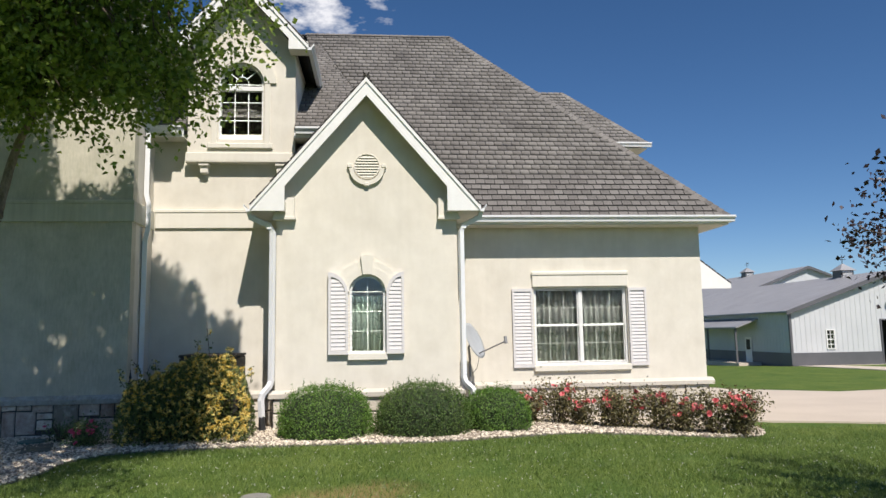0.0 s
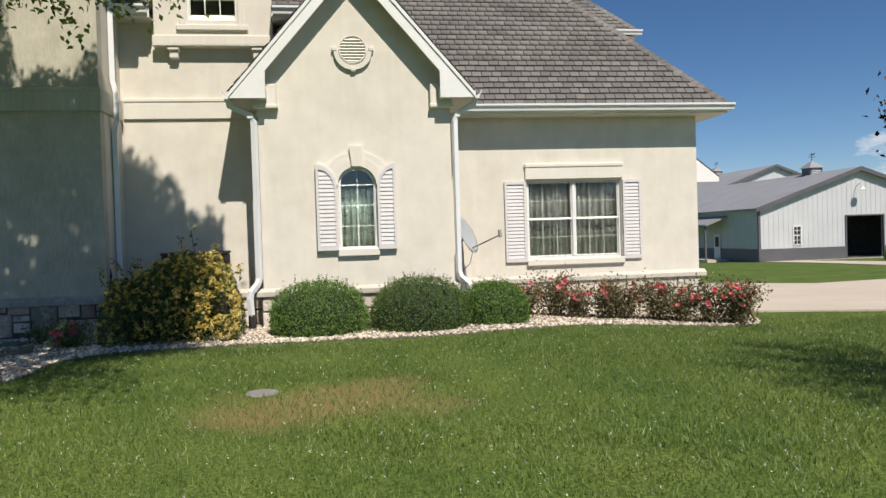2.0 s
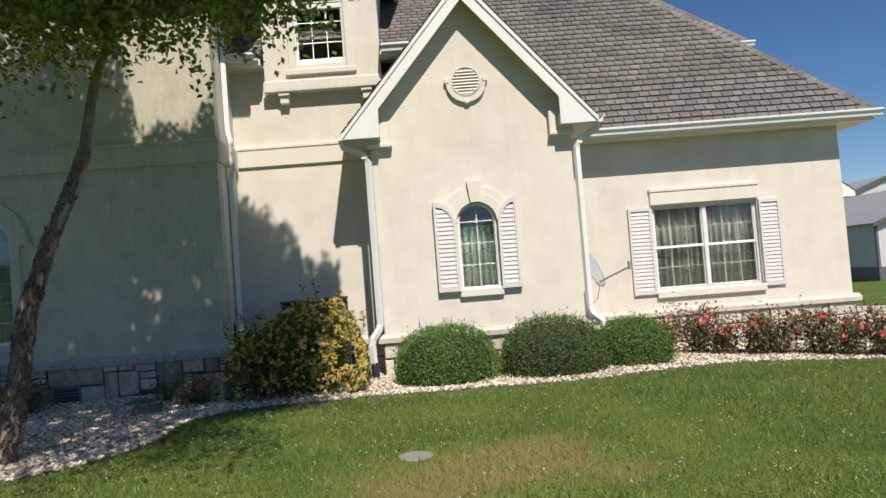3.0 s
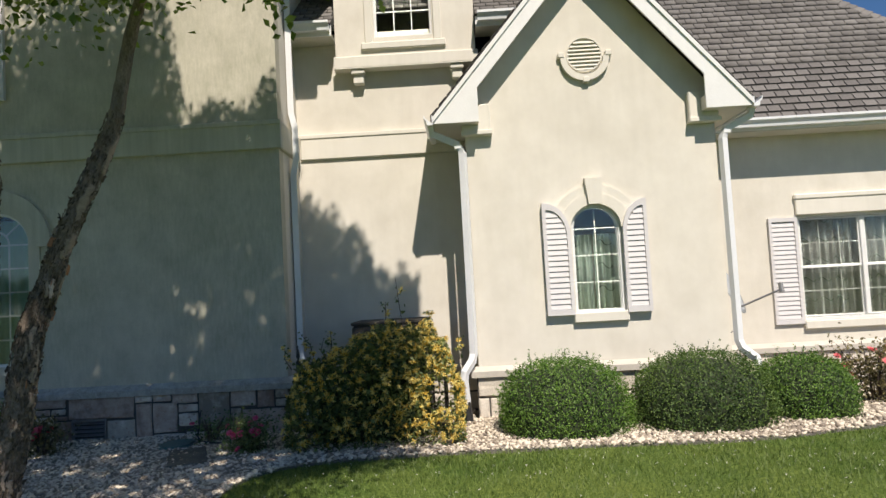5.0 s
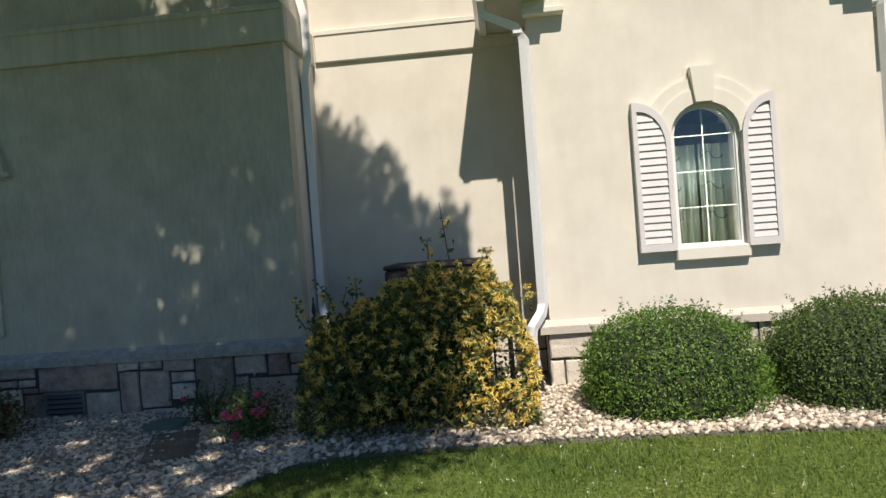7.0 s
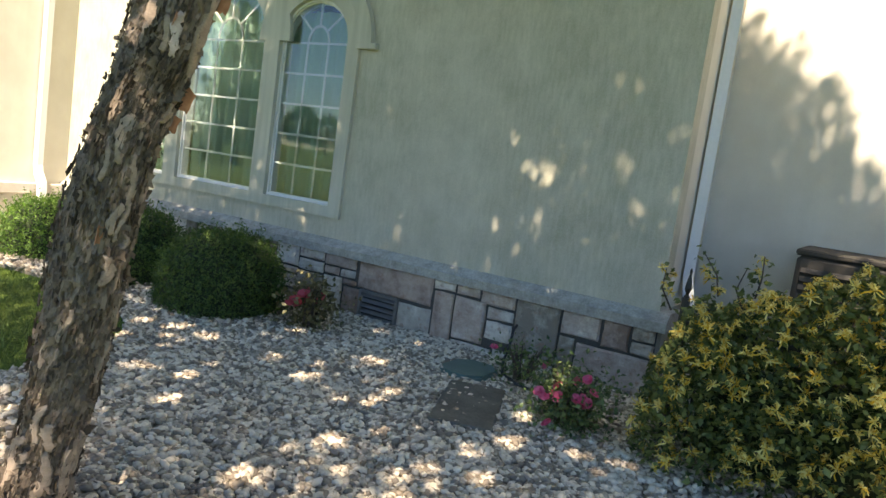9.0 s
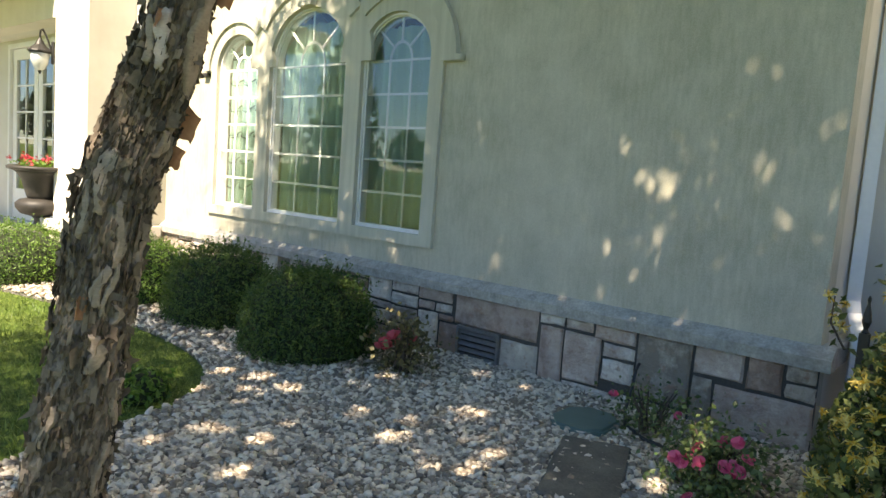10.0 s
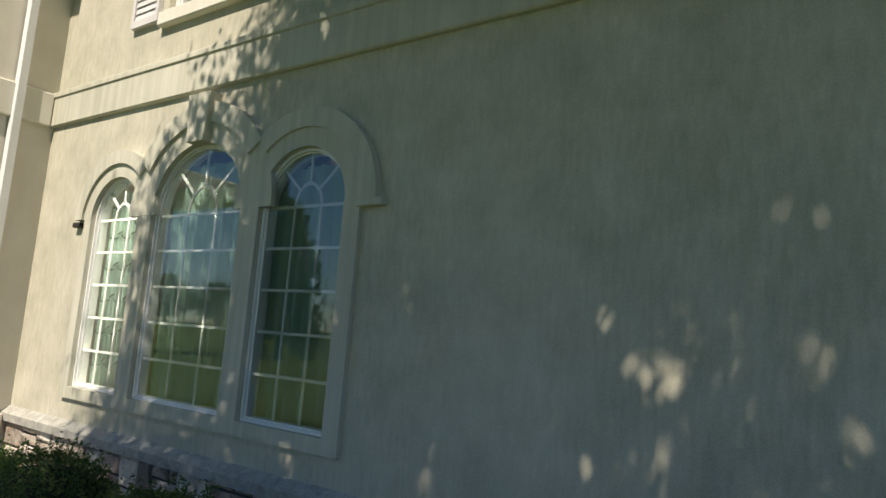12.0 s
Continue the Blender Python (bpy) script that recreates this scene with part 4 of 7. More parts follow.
# roof of the tall left block
TZ = 7.0
deck([(-12.9, 13.3, TZ), (-3.98, 13.3, TZ), (-6.9, 17.0, TZ + 3.7), (-12.9, 17.0, TZ + 3.7)])
deck([(-3.98, 13.3, TZ), (-3.98, 20.5, TZ), (-6.9, 17.0, TZ + 3.7)])
deck([(-20.5, 12.3, TZ), (-11.8, 12.3, TZ), (-11.8, 17, TZ + 3.7), (-20.5, 17, TZ + 3.7)])
deck([(-20.5, 25, 4.0), (-6.9, 25, 4.0), (-6.9, 17, TZ + 3.7), (-20.5, 17, TZ + 3.7)])
part("soffit", Form().box(-12.6, -3.98, 13.3, T + 0.1, TZ - 0.12, TZ - 0.1), M["soffit"], house)
gutter(-12.2, -3.9, 13.32, TZ)
part("soffit", Form().box(-4.6, -3.98, T, 18, TZ - 0.12, TZ - 0.1), M["soffit"], house)

# ---------------------------------------------------------------- dormer
DC, DY = -2.985, 14.76
DW, DH, DB, DS = DC - 0.03, 0.415, 5.48, 6.58
dorm_loop = [(-3.99, 5.06), (-2.0, 5.06), (-2.0, 7.30), (DC, 8.44), (-3.99, 7.30)]
dorm_hole = arch(DW, DH, DB, DS)
part("wall", holed(dorm_loop, [dorm_hole], DY, DY + 0.2), M["stucco"], house)
for x in (-3.99, -2.18):
    part("wall", Form().box(x, x + 0.18, DY + 0.2, 17.6, 5.06, 7.3), M["stucco"], house)
part("wall", Form().box(-3.81, -2.18, DY + 0.2, R + 0.3, 5.06, 5.12), M["stucco"], house)
for sg in (-1, 1):
    xe = DC + sg * 1.25
    pts = [(xe, DY - 0.32, 7.27), (xe, 17.6, 7.27), (DC, 18.8, 8.66), (DC, DY - 0.32, 8.66)]
    if sg < 0:
        pts = [(xe, 17.6, 7.27), (xe, DY - 0.32, 7.27), (DC, DY - 0.32, 8.66), (DC, 18.8, 8.66)]
    shingled(pts, 30 + sg)
bargeboards(DC, 1.25, 8.61, DY - 0.34, DY, 0.36, 0.26, 1.112)
gutter(0, 2.4, 0.0, 0, m=pose(DC + 1.25, DY - 0.36, 7.25, 0, 0, 90), depth=0.115)
# near-black panel in the cabinet's enamel: the room's darkness put into colour
part("room_backing", Form().box(-3.81, -2.18, DY + 0.8, DY + 0.85, 5.1, 7.25), M["acmetal"], house, "dark panel standing in for the unlit room behind the dormer window")
part("dormer_base", Form().chamfer(-4.02, -1.97, DY - 0.035, R, 5.035, 5.06, 0.008).chamfer(-4.02, -1.97, DY - 0.035, DY + 0.01, 5.05, 5.22, 0.012), M["trim_stucco"], house)
for x in (-3.76, -2.35):
    f = Form().chamfer(x, x + 0.15, DY + 0.03, R, 4.84, 5.035, 0.012)
    f.chamfer(x - 0.02, x + 0.17, DY - 0.01, R, 4.97, 5.037, 0.01)
    part("corbel", f, M["trim_stucco"], house)


# ---------------------------------------------------------------- windows
def muntins(cx, half, bottom, spring, y, cols, rows, fan=True, w=0.018, m=None):
    """The grid in a round-headed window: bars, a spring bar and a fan round a small half-circle."""
    f = Form()
    for i in range(1, cols):
        x = cx - half + 2 * half * i / cols
        f.box(x - w / 2, x + w / 2, y, y + 0.012, bottom, spring)
    for i in range(1, rows + 1):
        z = bottom + (spring - bottom) * i / rows
        f.box(cx - half, cx + half, y - 0.001, y + 0.013, z - w / 2, z + w / 2)
    if fan:
        r = half / 3
        n = 12
        o = [(cx + (r + w / 2) * math.cos(math.pi * i / n), spring + (r + w / 2) * 1.25 * math.sin(math.pi * i / n)) for i in range(n + 1)]
        q = [(cx + (r - w / 2) * math.cos(math.pi * i / n), spring + (r - w / 2) * 1.25 * math.sin(math.pi * i / n)) for i in range(n + 1)]
        f.band(o, q, y, y + 0.012, closed=False)
        for a in (45, 90, 135):
            c, s = math.cos(radians(a)), math.sin(radians(a))
            p0, p1 = (cx + r * c, spring + r * 1.25 * s), (cx + half * c, spring + half * s)
            dx, dz = -s * w / 2, c * w / 2
            f.prism([(p0[0] + dx, p0[1] + dz), (p1[0] + dx, p1[1] + dz), (p1[0] - dx, p1[1] - dz), (p0[0] - dx, p0[1] - dz)], y, y + 0.012)
    elif spring:
        f.box(cx - w / 2, cx + w / 2, y, y + 0.012, spring, spring + half * 0.98)
    return f


def arched_window(cx, half, bottom, spring, y, cols, rows, fan=True, inset=0.03, fw=0.034, bar=0.013):
    outer, inner = arch(cx, half, bottom, spring), arch(cx, half, bottom, spring, grow=-fw)
    inner[0], inner[1] = (inner[0][0], bottom + fw), (inner[1][0], bottom + fw)
    f = Form().band(outer, inner, y + inset, y + inset + 0.09)
    step_o, step_i = arch(cx, half - 0.002, bottom, spring), arch(cx, half, bottom, spring, grow=-0.022)
    step_i[0], step_i[1] = (step_i[0][0], bottom + 0.022), (step_i[1][0], bottom + 0.022)
    f.band(step_o, step_i, y + inset - 0.022, y + inset)
    win = part("window", f, M["white"], house, "round-headed white-framed window")
    pane = part("pane", Form().prism(inner, y + inset + 0.014, y + inset + 0.02), M["glass"], win, "clear window glass")
    pane.visible_shadow = False
    part("muntin_grid", muntins(cx, half - fw, bottom + fw, spring, y + inset + 0.024, cols, rows, fan, w=bar), M["white"], win)
    return win


for c, h in ARCHES:
    arched_window(c, h, ABOT, ASPR, T, 3, 5, bar=0.021)
gwin = arched_window(GC, GH, GB, GS, G, 2, 3, fan=False, fw=0.035, bar=0.010)
part("sill", Form().chamfer(GC - 0.345, GC + 0.345, G - 0.075, G + 0.06, 1.335, 1.462, 0.012), M["trim_stucco"], gwin)
dwin = arched_window(DW, DH, DB, DS, DY, 3, 3, fan=True, inset=0.05, bar=0.012)
part("transom", Form().chamfer(DW - DH, DW + DH, DY + 0.02, DY + 0.1, 6.44, 6.53, 0.008), M["white"], dwin)
part("sill", Form().chamfer(DW - 0.60, DW + 0.60, DY - 0.05, DY + 0.06, 5.30, 5.40, 0.012), M["trim_stucco"], dwin)
for x in (DW - DH - 0.13, DW + DH + 0.02):
    part("window_trim", Form().chamfer(x, x + 0.11, DY - 0.03, DY + 0.03, 5.40, DS, 0.008), M["trim_stucco"], dwin)
part("hood_mould", Form().band(arch(DW, 0.66, DS, DS)[2:], arch(DW, 0.43, DS, DS)[2:], DY - 0.04, DY + 0.02, closed=False), M["trim_stucco"], dwin)

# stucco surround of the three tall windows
part("window_apron", Form().box(-11.32, -7.735, T - 0.0345, T + 0.01, 1.06, ABOT), M["trim_old_shaded"], house)
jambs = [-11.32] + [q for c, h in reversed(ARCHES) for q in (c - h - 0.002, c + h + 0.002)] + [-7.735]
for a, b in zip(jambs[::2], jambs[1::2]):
    part("jamb", Form().box(a, b, T - 0.0345, T + 0.01, ABOT, ASPR), M["trim_old_shaded"], house)
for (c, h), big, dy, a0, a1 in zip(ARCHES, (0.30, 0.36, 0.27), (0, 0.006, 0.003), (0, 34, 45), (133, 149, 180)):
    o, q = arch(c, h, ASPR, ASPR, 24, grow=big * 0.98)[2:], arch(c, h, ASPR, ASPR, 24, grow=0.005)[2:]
    part("hood_mould", Form().band(o, q, T - 0.035 - dy * 0.3, T + 0.01, closed=False), M["trim_old_shaded"], house)
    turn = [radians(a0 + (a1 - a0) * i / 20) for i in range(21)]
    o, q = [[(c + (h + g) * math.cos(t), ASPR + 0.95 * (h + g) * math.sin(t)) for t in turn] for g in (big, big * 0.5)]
    part("hood_mould", Form().band(o, q, T - 0.058 - dy, T + 0.01, closed=False), M["trim_old_shaded"], house)
part("hood_foot", Form().chamfer(-7.76, -7.525, T - 0.056, T + 0.01, 2.67, ASPR + 0.004, 0.006), M["trim_old_shaded"], house)
part("keystone", Form().prism([(-9.68, 3.29), (-9.46, 3.29), (-9.42, 3.70), (-9.72, 3.70)], T - 0.11, T + 0.01), M["trim_old_shaded"], house)

# gable window hood, keystone, vent
part("hood_mould", Form().band(arch(GC, 0.58, GS, GS, 16)[2:], arch(GC, 0.40, GS, GS, 16)[2:], G - 0.04, G + 0.01, closed=False), M["trim_stucco"], house)
part("hood_mould", Form().band(arch(GC, 0.46, GS, GS, 16)[2:], arch(GC, 0.32, GS, GS, 16)[2:], G - 0.055, G + 0.01, closed=False), M["trim_stucco"], house)
part("keystone", Form().prism([(GC - 0.08, 2.83), (GC + 0.08, 2.83), (GC + 0.115, 3.165), (GC - 0.115, 3.165)], G - 0.10, G + 0.01), M["trim_stucco"], house)
VZ = 4.79
disc = [(GC + 0.232 * math.cos(2 * math.pi * i / 32), VZ + 0.232 * math.sin(2 * math.pi * i / 32)) for i in range(32)]
disc_i = [(GC + 0.215 * math.cos(2 * math.pi * i / 32), VZ + 0.215 * math.sin(2 * math.pi * i / 32)) for i in range(32)]
vent = part("gable_vent", Form().band(disc, disc_i, G - 0.03, G + 0.02), M["trim_stucco"], house, "round louvred gable vent in a half-round collar")
part("backing", Form().prism(disc_i, G - 0.002, G + 0.01), M["trim_stucco"], vent)
for i in range(8):
    z = VZ - 0.185 + 0.05 * i
    hw = math.sqrt(max(0.0, 0.214 ** 2 - (z - VZ) ** 2))
    part("slat", Form().box(-hw, hw, -0.004, 0.004, -0.026, 0.026, pose(GC, G - 0.016, z, -38)), M["trim_stucco"], vent)
low_o, low_i = [[(GC + r * math.cos(math.pi * (1 + i / 20)), VZ - 0.035 + r * math.sin(math.pi * (1 + i / 20))) for i in range(21)] for r in (0.315, 0.236)]
part("collar", Form().band(low_o, low_i, G - 0.06, G + 0.01, closed=False), M["trim_stucco"], vent)
for dx, dz in ((-0.305, 0.0), (0.305, 0.0), (0, -0.335)):
    part("key_block", Form().chamfer(GC + dx - 0.042, GC + dx + 0.042, G - 0.07, G + 0.01, VZ + dz - 0.04, VZ + dz + 0.03, 0.01), M["trim_stucco"], vent)

# wing window: a pair of double-hung sashes
WM = (WX0 + WX1) / 2
wf = Form().band(rect(WX0, WX1, WZ0, WZ1), rect(WX0 + 0.04, WX1 - 0.04, WZ0 + 0.04, WZ1 - 0.04), W + 0.06, W + 0.15)
wf.chamfer(WM - 0.035, WM + 0.035, W + 0.045, W + 0.14, WZ0 + 0.05, WZ1 - 0.05, 0.008)
ww = part("window", wf, M["white"], house, "white double-hung window pair")
for a, b in ((WX0 + 0.04, WM - 0.035), (WM + 0.035, WX1 - 0.04)):
    zm = (WZ0 + WZ1) / 2 + 0.01
    for z0, z1, yy in ((WZ0 + 0.05, zm + 0.02, W + 0.10), (zm - 0.02, WZ1 - 0.05, W + 0.075)):
        s = part("sash", Form().band(rect(a, b, z0, z1), rect(a + 0.022, b - 0.022, z0 + 0.022, z1 - 0.022), yy, yy + 0.025), M["white"], ww)
        pane = part("pane", Form().box(a + 0.02, b - 0.02, yy + 0.01, yy + 0.015, z0 + 0.02, z1 - 0.02), M["glass"], ww)
        pane.visible_shadow = False
        g = Form()
        for i in (1, 2):
            x = a + (b - a) * i / 3
            g.box(x - 0.006, x + 0.006, yy + 0.016, yy + 0.022, z0 + 0.03, z1 - 0.03)
        z = (z0 + z1) / 2
        g.box(a + 0.03, b - 0.03, yy + 0.0155, yy + 0.0225, z - 0.006, z + 0.006)
        part("muntin_grid", g, M["baymuntin"], ww, "grey inner glazing grid")
part("sill", Form().chamfer(2.69, 4.70, W - 0.07, W + 0.06, 0.975, 1.10, 0.012), M["trim_stucco"], ww)
lf = Form().chamfer(2.69, 4.70, W - 0.05, W + 0.01, 2.68, 2.93, 0.01)
lf.chamfer(2.675, 4.715, W - 0.068, W + 0.01, 2.91, 3.0, 0.02)
part("lintel", lf, M["trim_stucco"], ww)

# upper windows
for x0, x1, y in ((-10.40, -8.62, T), (-16.2, -15.0, EY)):
    u = part("window", Form().band(rect(x0, x1, 4.62, 6.2), rect(x0 + 0.06, x1 - 0.06, 4.68, 6.14), y + 0.06, y + 0.14), M["white"], house)
    p = part("pane", Form().box(x0 + 0.055, x1 - 0.055, y + 0.09, y + 0.095, 4.675, 6.145), M["glass"], u)
    p.visible_shadow = False
    xm = (x0 + x1) / 2
    part("mullion", Form().chamfer(xm - 0.045, xm + 0.045, y + 0.045, y + 0.135, 4.682, 6.138, 0.008), M["white"], u)
    for a, b in ((x0 + 0.062, xm - 0.047), (xm + 0.047, x1 - 0.062)):
        sash = part("sash", Form().band(rect(a, b, 4.682, 6.138), rect(a + 0.035, b - 0.035, 4.722, 6.10), y + 0.068, y + 0.088), M["white"], u)
        bars = Form()
        for q in (1, 2):
            c = a + (b - a) * q / 3
            bars.box(c - 0.006, c + 0.006, y + 0.076, y + 0.087, 4.72, 6.1)
        for q in (1, 2, 3):
            c = 4.722 + 1.378 * q / 4
            bars.box(a + 0.033, b - 0.033, y + 0.077, y + 0.086, c - 0.006, c + 0.006)
        part("muntin", bars, M["white"], sash)
    part("sill", Form().chamfer(x0 - 0.06, x1 + 0.06, y - 0.07, y + 0.05, 4.48, 4.62, 0.012), M["trim_stucco"], u)


def shutter(x0, x1, z0, z1, y, low=None, high_left=True):
    """A louvred shutter; low: the height of the lower shoulder where its head is a quarter curve."""
    if low is None:
        outer = rect(x0, x1, z0, z1)
        inner = rect(x0 + 0.045, x1 - 0.045, z0 + 0.07, z1 - 0.06)
    else:
        n = 10
        def head(a, b, lo, hi):
            pts = []
            for i in range(n + 1):
                t = math.pi / 2 * i / n
                if high_left:
                    pts.append((b - (b - a) * (1 - math.cos(t)), lo + (hi - lo) * math.sin(t)))
                else:
                    pts.append((b - (b - a) * math.sin(t), lo + (hi - lo) * math.cos(t)))
            return pts
        outer = [(x0, z0), (x1, z0)] + head(x0, x1, low if high_left else low, z1)
        inner = [(x0 + 0.045, z0 + 0.07), (x1 - 0.045, z0 + 0.07)] + head(x0 + 0.045, x1 - 0.045, low - 0.03, z1 - 0.09)
    sh = part("shutter", Form().band(outer, inner, y - 0.05, y - 0.002 if low is None else y + 0.04), M["shutter"], house, "pale mauve-grey louvred shutter")
    part("backing", Form().prism(inner, y - 0.012, y - 0.004), M["shutter"], sh)
    k = int((z1 - z0 - 0.13) / 0.069)
    for i in range(k):
        z = z0 + 0.105 + 0.069 * i
        a, b = x0 + 0.047, x1 - 0.047
        if low is not None and z > low - 0.03:
            t = min(1.0, (z - low + 0.03) / (z1 - 0.09 - low + 0.03))
            if high_left:
                b = b - (b - a) * (1 - math.sqrt(max(0, 1 - t * t)))
            else:
                a = a + (b - a) * (1 - math.sqrt(max(0, 1 - t * t)))
        if b - a > 0.03 and z < z1 - 0.07:
            part("slat", Form().box(a, b, -0.005, 0.005, -0.033, 0.033, pose(0, y - 0.028, z, -13)), M["shutter"], sh)
    return sh


shutter(2.265, 2.69, 1.06, 2.65, W)
shutter(4.69, 5.075, 1.06, 2.65, W)
shutter(-1.31, -0.965, 1.44, 2.875, G - 0.042, low=2.47, high_left=True)
shutter(-0.30, 0.01, 1.44, 2.875, G - 0.042, low=2.47, high_left=False)
shutter(-10.95, -10.50, 4.56, 6.2, T)
shutter(-8.57, -8.16, 4.6, 6.2, T)


# ---------------------------------------------------------------- downspouts
def downspout(path, label="white metal downspout"):
    f = Form()
    f.tube(path, 0.056, 4, square=1.0)
    ob = part("downspout", f, M["gutter"], house, label)
    for i in (1,):
        p = path[2]
        part("strap", Form().box(p[0] - 0.045, p[0] + 0.045, p[1] - 0.045, p[1] + 0.045, (p[2] + path[3][2]) / 2, (p[2] + path[3][2]) / 2 + 0.03), M["gutter"], ob)
    return ob


dl = downspout([(-2.67, 13.83, 3.95), (-2.65, 13.86, 3.84), (-2.33, 13.94, 3.70), (-2.275, 13.945, 3.58), (-2.275, 13.945, 1.02), (-2.30, 13.9, 0.93), (-2.40, 13.8, 0.80), (-2.415, 13.78, 0.70), (-2.40, 13.78, 0.42)])
part("drain_elbow", Form().tube([(-2.40, 13.78, 0.44), (-2.39, 13.77, 0.30), (-2.37, 13.75, 0.12)], [0.05, 0.058, 0.058], 10), M["black"], dl, "black corrugated drain pipe")
downspout([(1.40, 13.83, 3.95), (1.38, 13.86, 3.84), (1.09, 13.93, 3.70), (1.045, 13.935, 3.58), (1.045, 13.93, 1.02), (1.07, 13.9, 0.92), (1.19, 13.8, 0.80), (1.21, 13.78, 0.70), (1.21, 13.78, 0.15)])
downspout([(-4.2, 13.4, 6.88), (-4.3, 13.6, 6.7), (TX + 0.05, 14.30, 6.5), (TX + 0.05, 14.36, 6.2), (TX + 0.05, 14.36, 4.35), (TX + 0.095, 14.36, 4.15), (TX + 0.095, 14.36, 3.72), (TX + 0.05, 14.36, 3.5), (TX + 0.05, 14.36, 1.1), (TX + 0.07, 14.34, 1.0), (TX + 0.13, 14.18, 0.88), (TX + 0.14, 14.16, 0.80), (TX + 0.14, 14.16, 0.15)])
downspout([(EX + 0.5, 13.4, 6.88), (EX + 0.3, 13.42, 6.7), (EX + 0.06, 13.43, 6.5), (EX + 0.055, 13.43, 6.2), (EX + 0.055, 13.43, 1.02), (EX + 0.08, 13.43, 0.92), (EX + 0.17, 13.43, 0.80), (EX + 0.18, 13.43, 0.7), (EX + 0.18, 13.43, 0.15)])

# French doors of the entry
part("door_frame", Form().band(rect(-16.42, -14.22, 0.50, 3.24), rect(-16.35, -14.29, 0.52, 3.17), PY - 0.03, PY + 0.1), M["white"], house)
for x0, x1 in ((-16.34, -15.33), (-15.31, -14.30)):
    d = part("door", Form().band(rect(x0, x1, 0.52, 3.16), rect(x0 + 0.15, x1 - 0.15, 1.0, 3.0), PY + 0.02, PY + 0.07), M["white"], house, "white glazed entry door")
    part("kick_panel", Form().chamfer(x0 + 0.15, x1 - 0.15, PY + 0.03, PY + 0.06, 0.70, 0.96, 0.015), M["white"], d)
    p = part("pane", Form().box(x0 + 0.145, x1 - 0.145, PY + 0.045, PY + 0.051, 0.995, 3.005), M["glass"], d)
    g = Form().box((x0 + x1) / 2 - 0.012, (x0 + x1) / 2 + 0.012, PY + 0.03, PY + 0.044, 1.0, 3.0)
    for i in range(1, 5):
        z = 1.0 + 0.4 * i
        g.box(x0 + 0.15, x1 - 0.15, PY + 0.029, PY + 0.043, z - 0.012, z + 0.012)
    part("muntin_grid", g, M["white"], d)
part("room_backing", Form().box(-17.4, -13.6, PY + 1.2, PY + 1.25, 0.4, 3.4), M["room"], house, "backing panel for the unlit hall behind the entry doors")

# ---------------------------------------------------------------- curtains behind the glass
def curtain(x0, x1, y, z0, z1, mat, label, seed, waves=9, scroll=False):
    rnd = random.Random(seed)
    n = 90
    ph = rnd.uniform(0, 6)
    vs, fs = [], []
    for j in range(2):
        for i in range(n + 1):
            s = i / n
            yy = y + 0.026 * math.sin(waves * 2 * math.pi * s + ph) + 0.012 * math.sin(23 * s + ph) + (0.006 if j else 0)
            vs += [(x0 + (x1 - x0) * s, yy, z0), (x0 + (x1 - x0) * s, yy, z1)]
    k = 2 * (n + 1)
    for j in range(2):
        fs += [(j * k + 2 * i, j * k + 2 * i + 2, j * k + 2 * i + 3, j * k + 2 * i + 1) for i in range(n)]
    fs += [(0, 1, k + 1, k), (2 * n, 2 * n + k, 2 * n + 1 + k, 2 * n + 1)]
    fs += [(2 * i, k + 2 * i, k + 2 * i + 2, 2 * i + 2) for i in range(n)]
    c = part("curtain", Form().add(vs, fs), mat, None, smooth=True)
    tagged(c, label, "curtain", "curtains behind the windows")
    if scroll:
        f = Form()
        z = z0 + 0.15
        while z < z1 - 0.1:
            x = x0 + 0.05
            while x < x1 - 0.25:
                s0 = (x - x0) / (x1 - x0)
                pts = []
                for i in range(10):
                    t = i / 9
                    s = s0 + 0.2 / (x1 - x0) * t
                    yy = y + 0.026 * math.sin(waves * 2 * math.pi * s + ph) + 0.012 * math.sin(23 * s + ph) - 0.006
                    pts.append((x0 + (x1 - x0) * s, yy, z + 0.05 * math.sin(t * 6.28) * (1 - t * 0.4) + rnd.uniform(-0.004, 0.004)))
                f.tube(pts, 0.0065, 4)
                x += 0.24
            z += 0.30
        part("embroidered_scroll", f, M["scroll"], c)
    return c


for (c, h), s in zip(ARCHES, (1, 2, 3)):
    curtain(c - h - 0.12, c + h + 0.12, T + 0.165 + 0.004 * s, 0.95, ASPR + h * 0.75, M["curtain_mint"], "pale green gathered curtain hanging inside a tall window", s, 6 + s, scroll=(s == 3))
curtain(GC - 0.42, GC - 0.01, G + 0.325, 1.3, 2.47, M["curtain"], "pale green curtain with dark scrollwork hanging in the arched window", 5, 4, True)
curtain(GC + 0.01, GC + 0.42, G + 0.325, 1.3, 2.47, M["curtain"], "pale green curtain with dark scrollwork hanging in the arched window", 6, 4, True)
curtain(-10.62, -9.57, T + 0.36, 4.6, 6.2, M["curtain2"], "grey sheer curtain hanging inside an upper window", 8, 5)
curtain(-9.54, -8.5, T + 0.36, 4.6, 6.2, M["curtain2"], "grey sheer curtain hanging inside an upper window", 9, 5)
curtain(2.55, 3.64, W + 0.24, 0.95, 2.75, M["curtain2"], "grey sheer curtain hanging inside the wing window", 7, 9, True)
curtain(3.65, 4.75, W + 0.24, 0.95, 2.75, M["curtain2"], "grey sheer curtain hanging inside the wing window", 8, 9, True)


